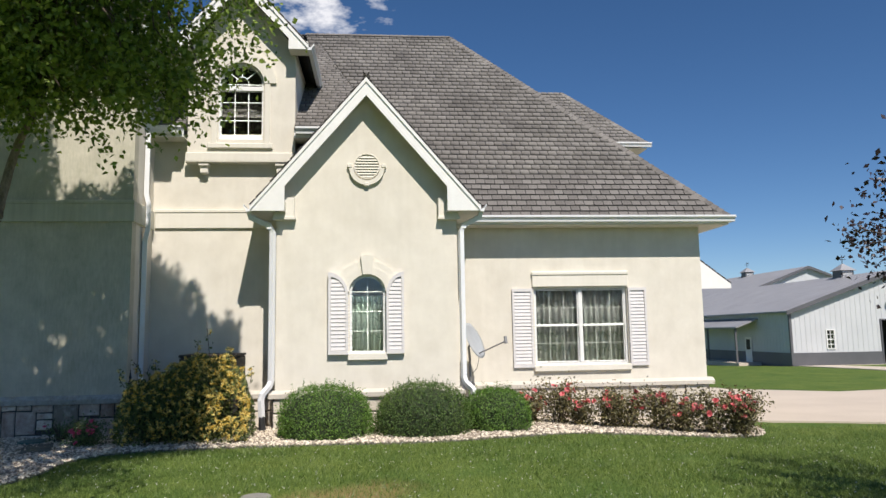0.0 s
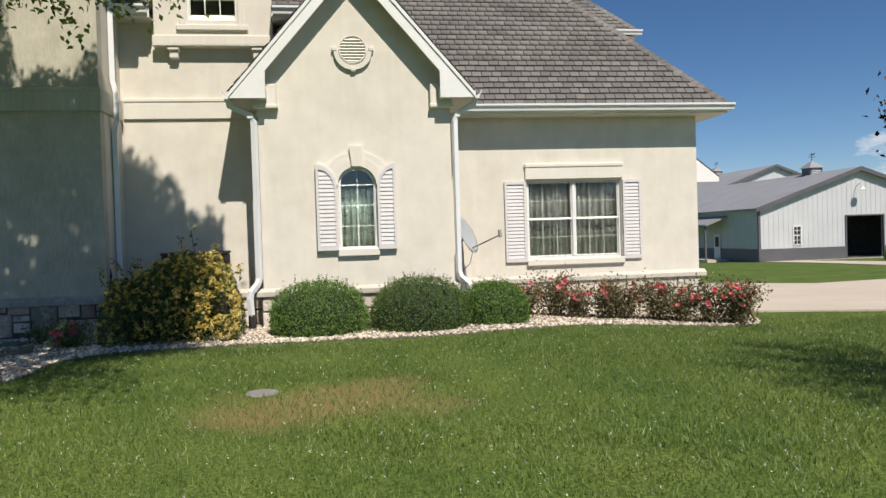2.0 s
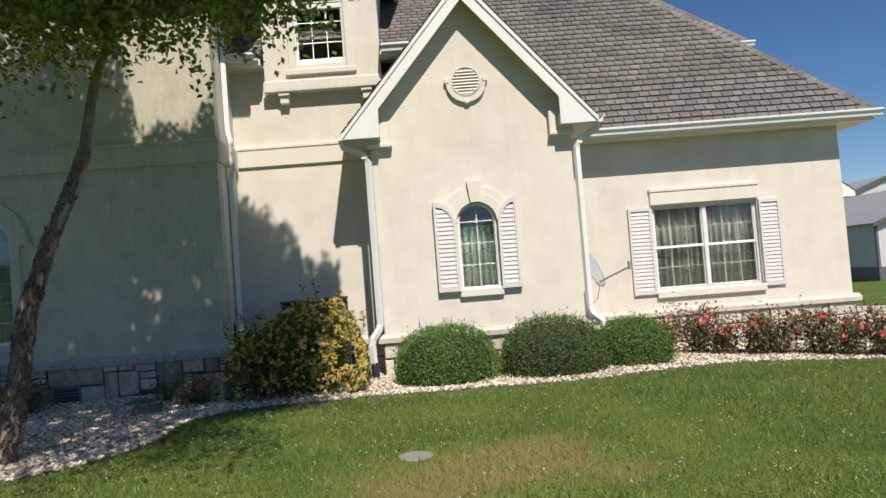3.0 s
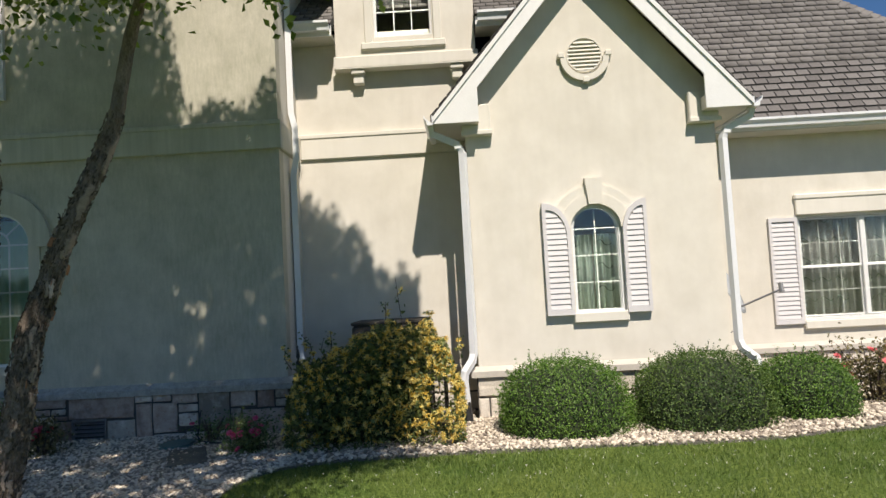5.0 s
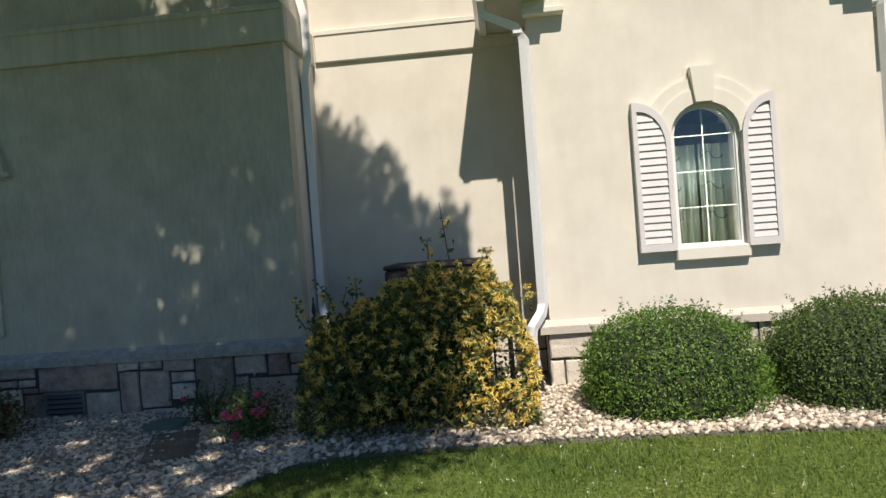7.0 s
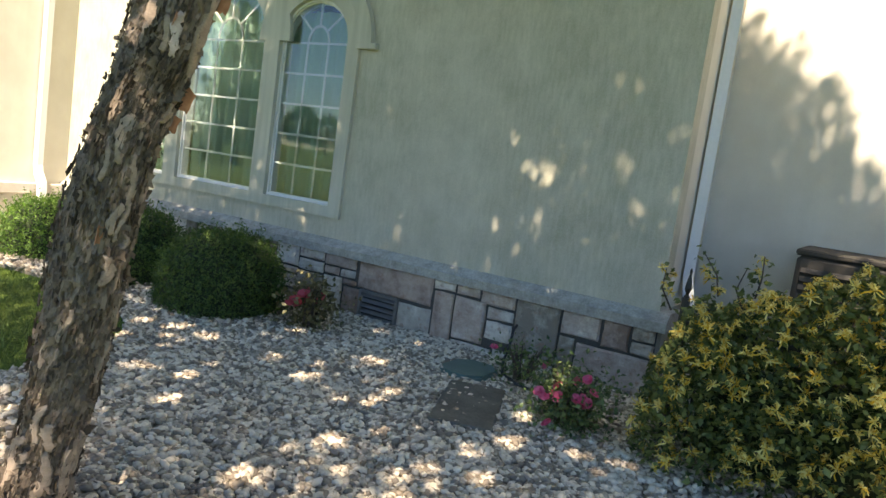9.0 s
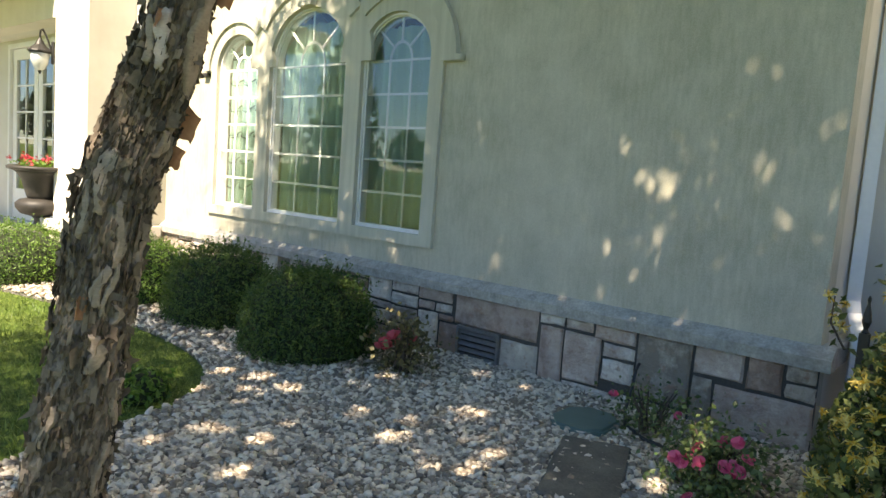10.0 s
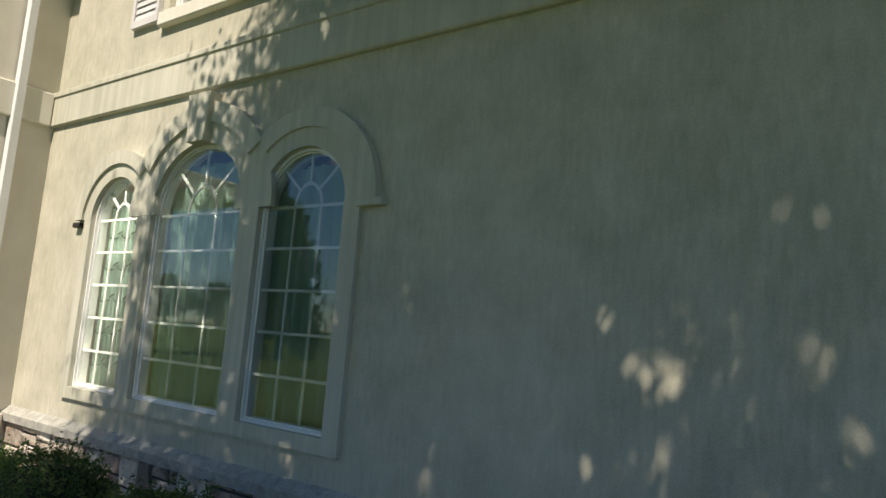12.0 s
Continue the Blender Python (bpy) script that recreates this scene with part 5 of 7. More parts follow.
# ---------------------------------------------------------------- plants
def blob_points(n, rng, r, h, lumps=7, squash=2.6):
    """Points on the skin of a clipped mound, and the way out from it."""
    th = rng.uniform(0, 2 * np.pi, n)
    ph = np.arccos(rng.uniform(-0.25, 1, n))
    d = np.stack([np.sin(ph) * np.cos(th), np.sin(ph) * np.sin(th), np.cos(ph)], 1)
    p = squash
    k = (np.abs(d[:, 0]) ** p + np.abs(d[:, 1]) ** p + np.abs(d[:, 2]) ** p) ** (-1 / p)
    ctr = rng.normal(size=(lumps, 3))
    ctr /= np.linalg.norm(ctr, axis=1)[:, None]
    bump = np.max(np.clip((d @ ctr.T) - 0.6, 0, None), axis=1) * 0.16
    k = k * (0.93 + bump)
    return d * k[:, None] * np.array([r, r, h]), d


def clipped_shrub(at, r, h, leaf, n, seed, label, size=0.03, group="clipped shrubs in the bed", squash=2.4):
    rng = np.random.default_rng(seed)
    z0 = float(ground_z(at[0], at[1])) + 0.02
    hh = h / 1.12
    base = thing("shrub", label, "shrub", group, at=(at[0], at[1], z0))
    org = np.array([at[0], at[1], z0 + hh * 0.22])
    # solid dark core, coloured as the shade behind the leaves
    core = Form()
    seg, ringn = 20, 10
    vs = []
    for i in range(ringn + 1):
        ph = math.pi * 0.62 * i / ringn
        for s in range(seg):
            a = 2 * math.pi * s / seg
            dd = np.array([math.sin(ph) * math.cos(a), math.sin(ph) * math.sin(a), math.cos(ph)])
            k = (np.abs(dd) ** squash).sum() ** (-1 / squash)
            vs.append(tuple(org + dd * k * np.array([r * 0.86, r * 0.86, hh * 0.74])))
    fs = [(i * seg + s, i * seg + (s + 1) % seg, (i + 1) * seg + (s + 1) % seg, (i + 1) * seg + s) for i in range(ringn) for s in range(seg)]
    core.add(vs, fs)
    part("dark_core", core, M["boxcore"], base, smooth=True)
    pts, out = blob_points(n, rng, r, hh * 0.88, squash=squash)
    pts = pts * rng.uniform(0.90, 1.03, n)[:, None] + rng.normal(size=(n, 3)) * 0.012 + org
    keep = pts[:, 2] > z0 - 0.01
    v, f = leaf_cloud(pts[keep], size, rng, 0.75, 0.1, 2.4, out[keep])
    raw("leaves", v, f, leaf, base, kind="stuff")
    m = n // 40
    sprig = rng.choice(len(pts), m)
    way = out[sprig] * 0.7 + np.array([0, 0, 0.55]) + rng.normal(size=(m, 3)) * 0.2
    tw = pts[sprig][:, None, :] + way[:, None, :] * rng.uniform(0.0, 0.085, (m, 9, 1)) + rng.normal(size=(m, 9, 3)) * 0.007
    tw = tw.reshape(-1, 3)
    tw = tw[tw[:, 2] > z0 + 0.05]
    v, f = leaf_cloud(tw, size, rng, 1.0, 0.3, 2.6)
    raw("new_growth", v, f, leaf, base, kind="stuff")
    return base


clipped_shrub((-1.30, 13.12), 0.77, 0.82, M["box"], 15000, 1, "bright green clipped yew mound beside the downspout")
clipped_shrub((0.26, 13.15), 0.80, 0.83, M["boxdark"], 15000, 2, "darker olive-green clipped yew mound before the gable wall")
clipped_shrub((1.52, 13.35), 0.58, 0.70, M["box"], 11000, 3, "smaller bright green clipped mound next to the roses")
clipped_shrub((-8.18, 12.85), 0.55, 0.73, M["boxdark"], 14000, 4, "dark green rounded boxwood in the shaded gravel")
clipped_shrub((-9.53, 12.90), 0.53, 0.72, M["boxdark"], 12000, 5, "dark green rounded boxwood under the tall windows")
clipped_shrub((-10.75, 12.78), 0.51, 0.63, M["box"], 10000, 6, "sunlit green rounded boxwood near the entry")
clipped_shrub((-12.5, 12.05), 0.72, 0.64, M["box"], 8000, 7, "light green clipped shrub before the porch")
clipped_shrub((-7.9, 11.3), 0.17, 0.17, M["box"], 420, 8, "low weedy green tuft at the lawn edge by the birch", size=0.055)


def bloom_head(c, size, rng, petals=9):
    """A cupped rose: rounded petals in two rings round its middle, leaning towards the light."""
    ax = rng.normal(size=3) * 0.45 + np.array([0.1, -0.6, 0.75])
    ax /= np.linalg.norm(ax)
    u = np.cross(ax, (0.3, 0.9, 0.2))
    u /= np.linalg.norm(u)
    w = np.cross(ax, u)
    vs, fs = [], []
    for i in range(petals):
        inner = i >= petals * 0.6
        a = 2 * np.pi * i / (petals * (0.4 if inner else 0.6)) + rng.uniform(-0.3, 0.3)
        o, side = u * np.cos(a) + w * np.sin(a), w * np.cos(a) - u * np.sin(a)
        ln, wd, cup = size * rng.uniform(0.42, 0.6) * (0.62 if inner else 1), size * rng.uniform(0.26, 0.36), (1.1 if inner else 0.35) * rng.uniform(0.7, 1.2)
        k = len(vs)
        for t, b in ((0.0, 0.15), (0.45, 0.9), (0.85, 1.0), (1.05, 0.45)):
            for q in (-1, 0, 1):
                vs.append(c + o * ln * t + ax * ln * (cup * t * t + 0.12 * abs(q)) + side * wd * b * q)
        fs += [(k + 3 * j + q, k + 3 * j + q + 1, k + 3 * j + q + 4, k + 3 * j + q + 3) for j in range(3) for q in range(2)]
    return np.array(vs), np.array(fs)


def flowers(pts, size, rng, petals=5):
    """Small open blossoms of folded petals round the given points."""
    m = len(pts)
    q = np.repeat(pts, petals, axis=0) + rng.normal(size=(m * petals, 3)) * size * 0.33
    return leaf_cloud(q, size * 0.8, rng, 1, 0.4, 2.2)


def rose_bush(at, r, h, petal, blooms, seed, label, leaves=1500, bloom=0.06, group="rose bushes", leaf=None, size=0.05):
    rng = np.random.default_rng(seed)
    rnd = random.Random(seed)
    z0 = float(ground_z(at[0], at[1])) + 0.02
    base = thing("rose_bush", label, "rose bush", group, at=(at[0], at[1], z0))
    tips = []
    for i in range(16):
        a = rnd.uniform(0, 6.28)
        rr = r * rnd.uniform(0.25, 1.0)
        hh = h * rnd.uniform(0.6, 1.05)
        p = [(at[0] + 0.05 * math.cos(a), at[1] + 0.05 * math.sin(a), z0 - 0.02), (at[0] + rr * 0.5 * math.cos(a), at[1] + rr * 0.5 * math.sin(a), z0 + hh * 0.55), (at[0] + rr * math.cos(a), at[1] + rr * math.sin(a), z0 + hh)]
        part("cane", Form().tube(p, [0.009, 0.007, 0.004], 5), M["twig"], base)
        tips.append(p)
    k = rng.integers(0, len(tips), leaves)
    t = rng.uniform(0.12, 1.05, leaves)
    P = np.array(tips)
    a = np.where(t[:, None] < 0.5, P[k, 0] + (P[k, 1] - P[k, 0]) * (t[:, None] * 2), P[k, 1] + (P[k, 2] - P[k, 1]) * (t[:, None] * 2 - 1))
    pts = a + rng.normal(size=(leaves, 3)) * np.array([0.11, 0.11, 0.07])
    pts[:, 2] = np.maximum(pts[:, 2], z0 + 0.03)
    v, f = leaf_cloud(pts, size, rng, 1, 0.5, 1.6)
    raw("leaves", v, f, leaf or M["roseleaf"], base, kind="stuff")
    for i in range(blooms):
        j = rnd.randrange(len(tips))
        c = np.array(tips[j][1]) + (np.array(tips[j][2]) - np.array(tips[j][1])) * rnd.uniform(0.35, 1.05) + rng.normal(size=3) * np.array([0.07, 0.05, 0.05])
        c[1] -= 0.09
        v, f = bloom_head(c, bloom, rng)
        raw("bloom", v, f, petal, base, smooth=True)
    return base


rb = random.Random(4)
for i in range(9):
    x = 2.35 + 0.39 * i
    y = 14.35 - 0.19 * i + rb.uniform(-0.08, 0.08)
    rose_bush((x + rb.uniform(-0.1, 0.1), y), rb.uniform(0.36, 0.48), rb.uniform(0.48, 0.76), M["rosecoral"], rb.randint(8, 13), 50 + i, "knee-high red rose bush flowering along the wing wall", 1500, 0.092)
rose_bush((5.68, 13.2), 0.36, 0.66, M["rosecoral"], 11, 70, "pink-red rose bush at the tip of the gravel bed", 1300, 0.092)
rose_bush((-4.84, 12.70), 0.24, 0.36, M["rosepink"], 14, 71, "low pink rose bush by the honeysuckle", 2200, 0.062, leaf=M["rosegreen"], size=0.036)
rose_bush((-5.42, 13.32), 0.22, 0.28, M["rosepink"], 2, 72, "thin pink rose against the stone base", 500, 0.06, leaf=M["rosegreen"], size=0.036)
rose_bush((-7.27, 13.02), 0.20, 0.40, M["rosered"], 4, 73, "sparse red rose beside the crawl-space louvre", 800, 0.12)

# honeysuckle grown over an iron fence panel
fence = thing("fence", "low black wrought-iron fence panel under honeysuckle", "fence", at=(-3.4, 12.98, 0.17))
for x in (-4.28, -2.62):
    post = part("post", Form().box(x - 0.022, x + 0.022, 12.96, 13.004, 0.1, 1.12), M["iron"], fence)
    part("finial", Form().lathe([(0.012, 1.11), (0.019, 1.125), (0.009, 1.14), (0.021, 1.175), (0.016, 1.215), (0.006, 1.265), (0.009, 1.282), (0.003, 1.30)], x, 12.982, 12), M["iron"], post, "spear-shaped finial")
for z in (0.32, 0.95):
    part("rail", Form().box(-4.28, -2.62, 12.968, 12.996, z, z + 0.03), M["iron"], fence)
for i in range(1, 12):
    x = -4.28 + 1.66 * i / 12
    part("picket", Form().tube([(x, 12.982, 0.2), (x, 12.982, 1.08)], 0.009, 6), M["iron"], fence)
hs = thing("honeysuckle", "dense yellow-flowering honeysuckle grown over an iron fence", "shrub", at=(-3.4, 12.95, 0.17))
rng = np.random.default_rng(21)
N = 17000


def honey_shape(n):
    """Points through the skin of the honeysuckle's uneven mound."""
    x = rng.uniform(-4.38, -2.42, n)
    top = np.interp(x, (-4.35, -4.0, -3.75, -3.55, -3.05, -2.8, -2.65, -2.45), (1.02, 1.16, 1.19, 1.42, 1.49, 1.45, 1.32, 1.12)) + 0.04 * np.sin(x * 13) + 0.04 * np.sin(x * 31)
    edge = np.clip(np.minimum(x + 4.42, -2.38 - x) / 0.22, 0, 1) ** 0.5
    top = 0.17 + (top - 0.17) * (0.35 + 0.65 * edge)
    z = 0.2 + (top - 0.2) * rng.uniform(0, 1, n) ** 0.8
    u = (z - 0.17) / (top - 0.17 + 1e-6)
    half = 0.50 * np.sqrt(np.clip(1 - (u * 0.93) ** 2.4, 0.02, 1)) * (0.45 + 0.55 * edge)
    side = rng.uniform(-1, 1, n)
    side = np.sign(side) * np.abs(side) ** 0.35
    y = 12.93 + side * half + rng.normal(size=n) * 0.05
    p = np.stack([x, y, z], 1)
    gap = (np.abs(x + 2.66) < 0.13) & (np.abs(z - 0.72) < 0.16)
    return p[~gap | (rng.random(n) < 0.15)]


v, f = leaf_cloud(honey_shape(N), 0.047, rng, 1, 0.5, 1.7)
raw("leaves", v, f, M["honey"], hs, kind="stuff")


def spidery(centres, petals=17, reach=0.046):
    """Heads of thin curling tubes that burst up and out from each centre."""
    m = len(centres)
    c = np.repeat(centres + rng.normal(size=(m, 3)) * 0.004, petals, axis=0)
    big = np.repeat(rng.uniform(0.7, 1.25, m), petals)
    d = rng.normal(size=(m * petals, 3)) * 0.8 + np.array([0, -0.25, 0.5])
    d /= np.linalg.norm(d, axis=1)[:, None]
    w = np.cross(d, rng.normal(size=d.shape))
    w /= np.linalg.norm(w, axis=1)[:, None] + 1e-9
    up = np.cross(w, d)
    ln = (reach * rng.uniform(0.6, 1.3, m * petals) * big)[:, None]
    th = 0.0034
    a, b = c + d * ln * 0.1, c + d * ln * 0.62
    e = c + d * ln * 0.85 + up * ln * 0.34 * rng.choice([-1, 1], (m * petals, 1)) + np.array([0, 0, -0.006])
    v = np.stack([a - w * th, a + w * th, b + w * th * 1.3, b - w * th * 1.3, e + w * th * 0.9, e - w * th * 0.9], 1).reshape(-1, 3)
    k = np.arange(m * petals)[:, None] * 6
    return v, np.concatenate([k + np.array([[0, 1, 2]]), k + np.array([[0, 2, 3]]), k + np.array([[3, 2, 4]]), k + np.array([[3, 4, 5]])])


bp = honey_shape(1900)
bp = bp[rng.random(len(bp)) < 0.4 + 0.6 * np.clip((bp[:, 0] + 3.6) / 1.1, 0, 1)]
bp = bp[(bp[:, 1] < 12.95) | (bp[:, 2] > 1.1)]
bp[:, 1] -= rng.uniform(0.03, 0.10, len(bp))
bp[:, 2] += 0.02
v, f = spidery(bp)
raw("blossoms", v, f, M["yellow"], hs, kind="stuff")
# dark blocks give the honeysuckle's depth its shade by colour
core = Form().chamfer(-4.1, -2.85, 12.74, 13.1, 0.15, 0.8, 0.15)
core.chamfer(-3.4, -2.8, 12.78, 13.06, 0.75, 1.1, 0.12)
part("dark_core", core, M["boxcore"], hs)
sp = []
for x, h in ((-3.08, 2.02), (-3.32, 1.74), (-4.15, 1.42), (-3.95, 1.45), (-4.4, 1.28), (-2.75, 1.62), (-4.0, 1.36), (-2.5, 1.3)):
    p0 = Vector((x + 0.05, 12.95, min(1.2, h - 0.25)))
    p1 = Vector((x + rb.uniform(-0.08, 0.08), 12.93, h))
    pm = (p0 + p1) / 2 + Vector((rb.uniform(-0.05, 0.05), -0.03, 0))
    part("shoot", Form().tube([p0, pm, p1], [0.006, 0.005, 0.003], 5), M["twig"], hs)
    for i in range(26):
        t = rb.random()
        sp.append(tuple((p0.lerp(p1, t) + Vector((rb.uniform(-.05, .05), rb.uniform(-.05, .05), rb.uniform(-.03, .03))))))
v, f = leaf_cloud(np.array(sp), 0.05, rng, 1, 0.5, 1.7)
raw("shoot_leaves", v, f, M["honey"], hs, kind="stuff")
v, f = spidery(np.array([p for p in sp[::7]]))
raw("blossoms", v, f, M["yellow"], hs, kind="stuff")

# air conditioner behind it
ac = thing("air_conditioner", "dark brown square outdoor air-conditioning unit behind honeysuckle", "air conditioner", at=(-3.33, 14.3, 0.17))
part("cabinet", Form().chamfer(-3.80, -2.86, 13.88, 14.80, 0.25, 1.45, 0.03), M["acmetal"], ac)
part("top_cover", Form().chamfer(-3.81, -2.85, 13.87, 14.81, 1.445, 1.49, 0.012), M["acmetal"], ac)
part("pad", Form().chamfer(-3.95, -2.7, 13.75, 14.95, 0.10, 0.26, 0.02), M["paver"], ac, "concrete pad")
for i in range(18):
    z = 0.36 + 0.058 * i
    part("louvre_slat", Form().box(-3.76, -2.90, -0.01, 0.01, -0.018, 0.018, pose(0, 13.865, z, -30)), M["acmetal"], ac)

# satellite dish at the corner
dish = thing("satellite_dish", "small grey satellite dish on a bent mast beside the downspout", "satellite dish", at=(1.35, 14.9, 0.1))
f = Form()
rings = []
for i in range(7):
    r = 0.31 * i / 6
    for s in range(24):
        a = 2 * math.pi * s / 24
        rings.append((r * math.cos(a), 1.18 * r * math.sin(a), 0.42 * r * r))
f.add(rings + [(x, y, z - 0.012) for x, y, z in rings], [(i * 24 + s, i * 24 + (s + 1) % 24, (i + 1) * 24 + (s + 1) % 24, (i + 1) * 24 + s) for i in range(6) for s in range(24)]
      + [(168 + i * 24 + s, 168 + (i + 1) * 24 + s, 168 + (i + 1) * 24 + (s + 1) % 24, 168 + i * 24 + (s + 1) % 24) for i in range(6) for s in range(24)]
      + [(144 + s, 144 + (s + 1) % 24, 312 + (s + 1) % 24, 312 + s) for s in range(24)])
face = Vector((0.80, -0.52, 0.42)).normalized()
orient = Matrix.Translation((1.36, 14.95, 1.62)) @ face.to_track_quat("Z", "Y").to_matrix().to_4x4()
f.move(orient)
part("reflector", f, M["dish"], dish, "shallow grey reflector", smooth=True)
part("mast", Form().tube([(1.30, 15.05, 0.05), (1.30, 15.05, 1.3), (1.28, 15.03, 1.5), (1.33, 14.98, 1.6)], 0.024, 10), M["galv"], dish)
arm = part("feed_arm", Form().tube([(1.40, 14.9, 1.36), (1.90, 14.62, 1.60)], 0.014, 8), M["galv"], dish)
part("feed_horn", Form().tube([(1.93, 14.60, 1.57), (1.92, 14.62, 1.70)], [0.035, 0.03], 10), M["galv"], arm)
part("cable", Form().tube([(1.38, 14.95, 1.45), (1.46, 14.9, 1.30), (1.42, 14.95, 1.1), (1.33, 15.03, 1.0)], 0.006, 6), M["black"], dish)

# irrigation box, paver, hose, buried cover
vb = thing("valve_box", "green plastic irrigation valve box with a flat lid in the gravel", "valve box", at=(-5.77, 13.16, 0.2))
part("box", Form().prism(rounded(rect(-0.19, 0.19, -0.23, 0.23), 1), 0.10, 0.222, pose(-5.77, 13.16, 0, 90)), M["greenbox"], vb)
part("lid", Form().prism(rounded(rect(-0.172, 0.172, -0.212, 0.212), 1), 0.222, 0.242, pose(-5.77, 13.16, 0, 90)), M["greenbox"], vb)
pv = part("paver", Form().chamfer(-0.20, 0.20, -0.42, 0.42, 0.12, 0.228, 0.012, pose(-5.39, 12.50, 0, 0, 0, 21)), M["paver"])
tagged(pv, "weathered square concrete paver lying in the gravel", "paver")
hose = part("hose", Form().tube([(-5.72, 13.79, 0.50), (-5.70, 13.70, 0.48), (-5.68, 13.62, 0.36), (-5.66, 13.5, 0.25), (-5.56, 13.3, 0.225), (-5.38, 13.16, 0.225), (-5.1, 13.1, 0.22), (-4.8, 13.2, 0.2)], 0.011, 8), M["black"])
tagged(hose, "black irrigation hose running along the stone base", "hose")
cover = part("buried_cover", Form().lathe([(0.155, 0.10), (0.155, 0.18), (0.143, 0.188), (0.05, 0.19)], -1.68, 8.97, 28), M["cover"], None)
tagged(cover, "round grey buried cover flush with the lawn", "cover")

# urn and wall lantern of the entry
UX, UY = -13.56, 12.78
urn = thing("urn", "dark bronze fluted pedestal urn on the porch", "urn", at=(UX, UY, 0.50))
part("plinth", Form().chamfer(UX - 0.25, UX + 0.25, UY - 0.25, UY + 0.25, 0.495, 0.56, 0.012), M["urn"], urn)
part("foot", Form().lathe([(0.22, 0.555), (0.21, 0.60), (0.13, 0.635), (0.085, 0.70), (0.08, 0.76), (0.115, 0.80)], UX, UY, 24), M["urn"], urn, smooth=True)
part("gadrooned_bulb", Form().lathe([(0.11, 0.795), (0.22, 0.83), (0.275, 0.90), (0.28, 0.96), (0.235, 1.01), (0.16, 1.025)], UX, UY, 36, 0.055), M["urn"], urn, smooth=True)
part("bowl", Form().lathe([(0.15, 1.02), (0.17, 1.06), (0.195, 1.15), (0.225, 1.26), (0.27, 1.34), (0.325, 1.385)], UX, UY, 40, 0.012), M["urn"], urn, smooth=True)
part("rim", Form().lathe([(0.33, 1.38), (0.385, 1.395), (0.395, 1.425), (0.37, 1.44), (0.33, 1.435), (0.05, 1.41)], UX, UY, 40, 0.012), M["urn"], urn, smooth=True)
fl = thing("potted_flowers", "red geraniums growing in the bronze urn", "flowers", at=(UX, UY, 1.42))
rng = np.random.default_rng(33)
c = np.stack([UX + rng.normal(size=240) * 0.15, UY + rng.normal(size=240) * 0.15, 1.42 + rng.uniform(0, 0.09, 240)], 1)
v, f = leaf_cloud(c, 0.05, rng, 1, 0.8, 1.3)
raw("leaves", v, f, M["box"], fl, kind="stuff")
v, f = flowers(c[:26] + np.array([0, 0, 0.05]), 0.06, rng, 8)
raw("blossoms", v, f, M["rosered"], fl, kind="stuff")
LX, LY = -13.43, 12.70
lan = thing("wall_lantern", "black iron wall lantern with seeded glass on the porch wall", "lantern", at=(-13.32, LY, 2.8))
part("back_plate", Form().chamfer(-13.36, -13.31, EY - 0.03, EY + 0.0, 2.72, 3.0, 0.01), M["iron"], lan)
part("bracket", Form().tube([(-13.33, EY - 0.02, 2.85), (-13.35, 12.74, 3.06), (LX + 0.08, LY, 3.13), (LX + 0.02, LY, 3.12), (LX, LY, 3.07), (LX, LY, 3.0)], 0.013, 8), M["iron"], lan)
part("roof", Form().lathe([(0.015, 3.03), (0.04, 2.99), (0.06, 2.95), (0.14, 2.88), (0.145, 2.865)], LX, LY, 12), M["iron"], lan)
part("cage", Form().lathe([(0.125, 2.87), (0.128, 2.85), (0.11, 2.845)], LX, LY, 12), M["iron"], lan)
part("glass", Form().lathe([(0.112, 2.85), (0.10, 2.74), (0.06, 2.66), (0.02, 2.63)], LX, LY, 14), M["frosted"], lan, smooth=True)
part("finial", Form().lathe([(0.03, 2.645), (0.02, 2.62), (0.008, 2.59)], LX, LY, 8), M["iron"], lan)
hk = part("hook", Form().chamfer(-11.50, -11.39, T - 0.06, T - 0.001, 2.65, 2.70, 0.01), M["iron"])
tagged(hk, "small dark metal bracket fixed to the stucco wall", "bracket")


# ---------------------------------------------------------------- trees
def limb(form, rnd, a, b, r0, r1, n=6, sag=0.08):
    a, b = Vector(a), Vector(b)
    pts = []
    for i in range(n + 1):
        t = i / n
        j = (b - a).length * sag * math.sin(math.pi * t)
        pts.append(a.lerp(b, t) + Vector((rnd.uniform(-j, j), rnd.uniform(-j, j), rnd.uniform(-j, j) * 0.6)))
    form.tube(pts, [r0 + (r1 - r0) * i / n for i in range(n + 1)], 8, 0.12, rnd.randrange(9999))
    return pts


def spline(pts, n=8):
    """A smooth line through the points (Catmull-Rom)."""
    P = [Vector(p) for p in pts]
    P = [P[0] * 2 - P[1]] + P + [P[-1] * 2 - P[-2]]
    out = []
    for i in range(1, len(P) - 2):
        for k in range(n):
            t = k / n
            a, b, c, d = P[i - 1:i + 3]
            out.append(0.5 * ((2 * b) + (c - a) * t + (2 * a - 5 * b + 4 * c - d) * t * t + (3 * b - a - 3 * c + d) * t ** 3))
    return out + [P[-2]]


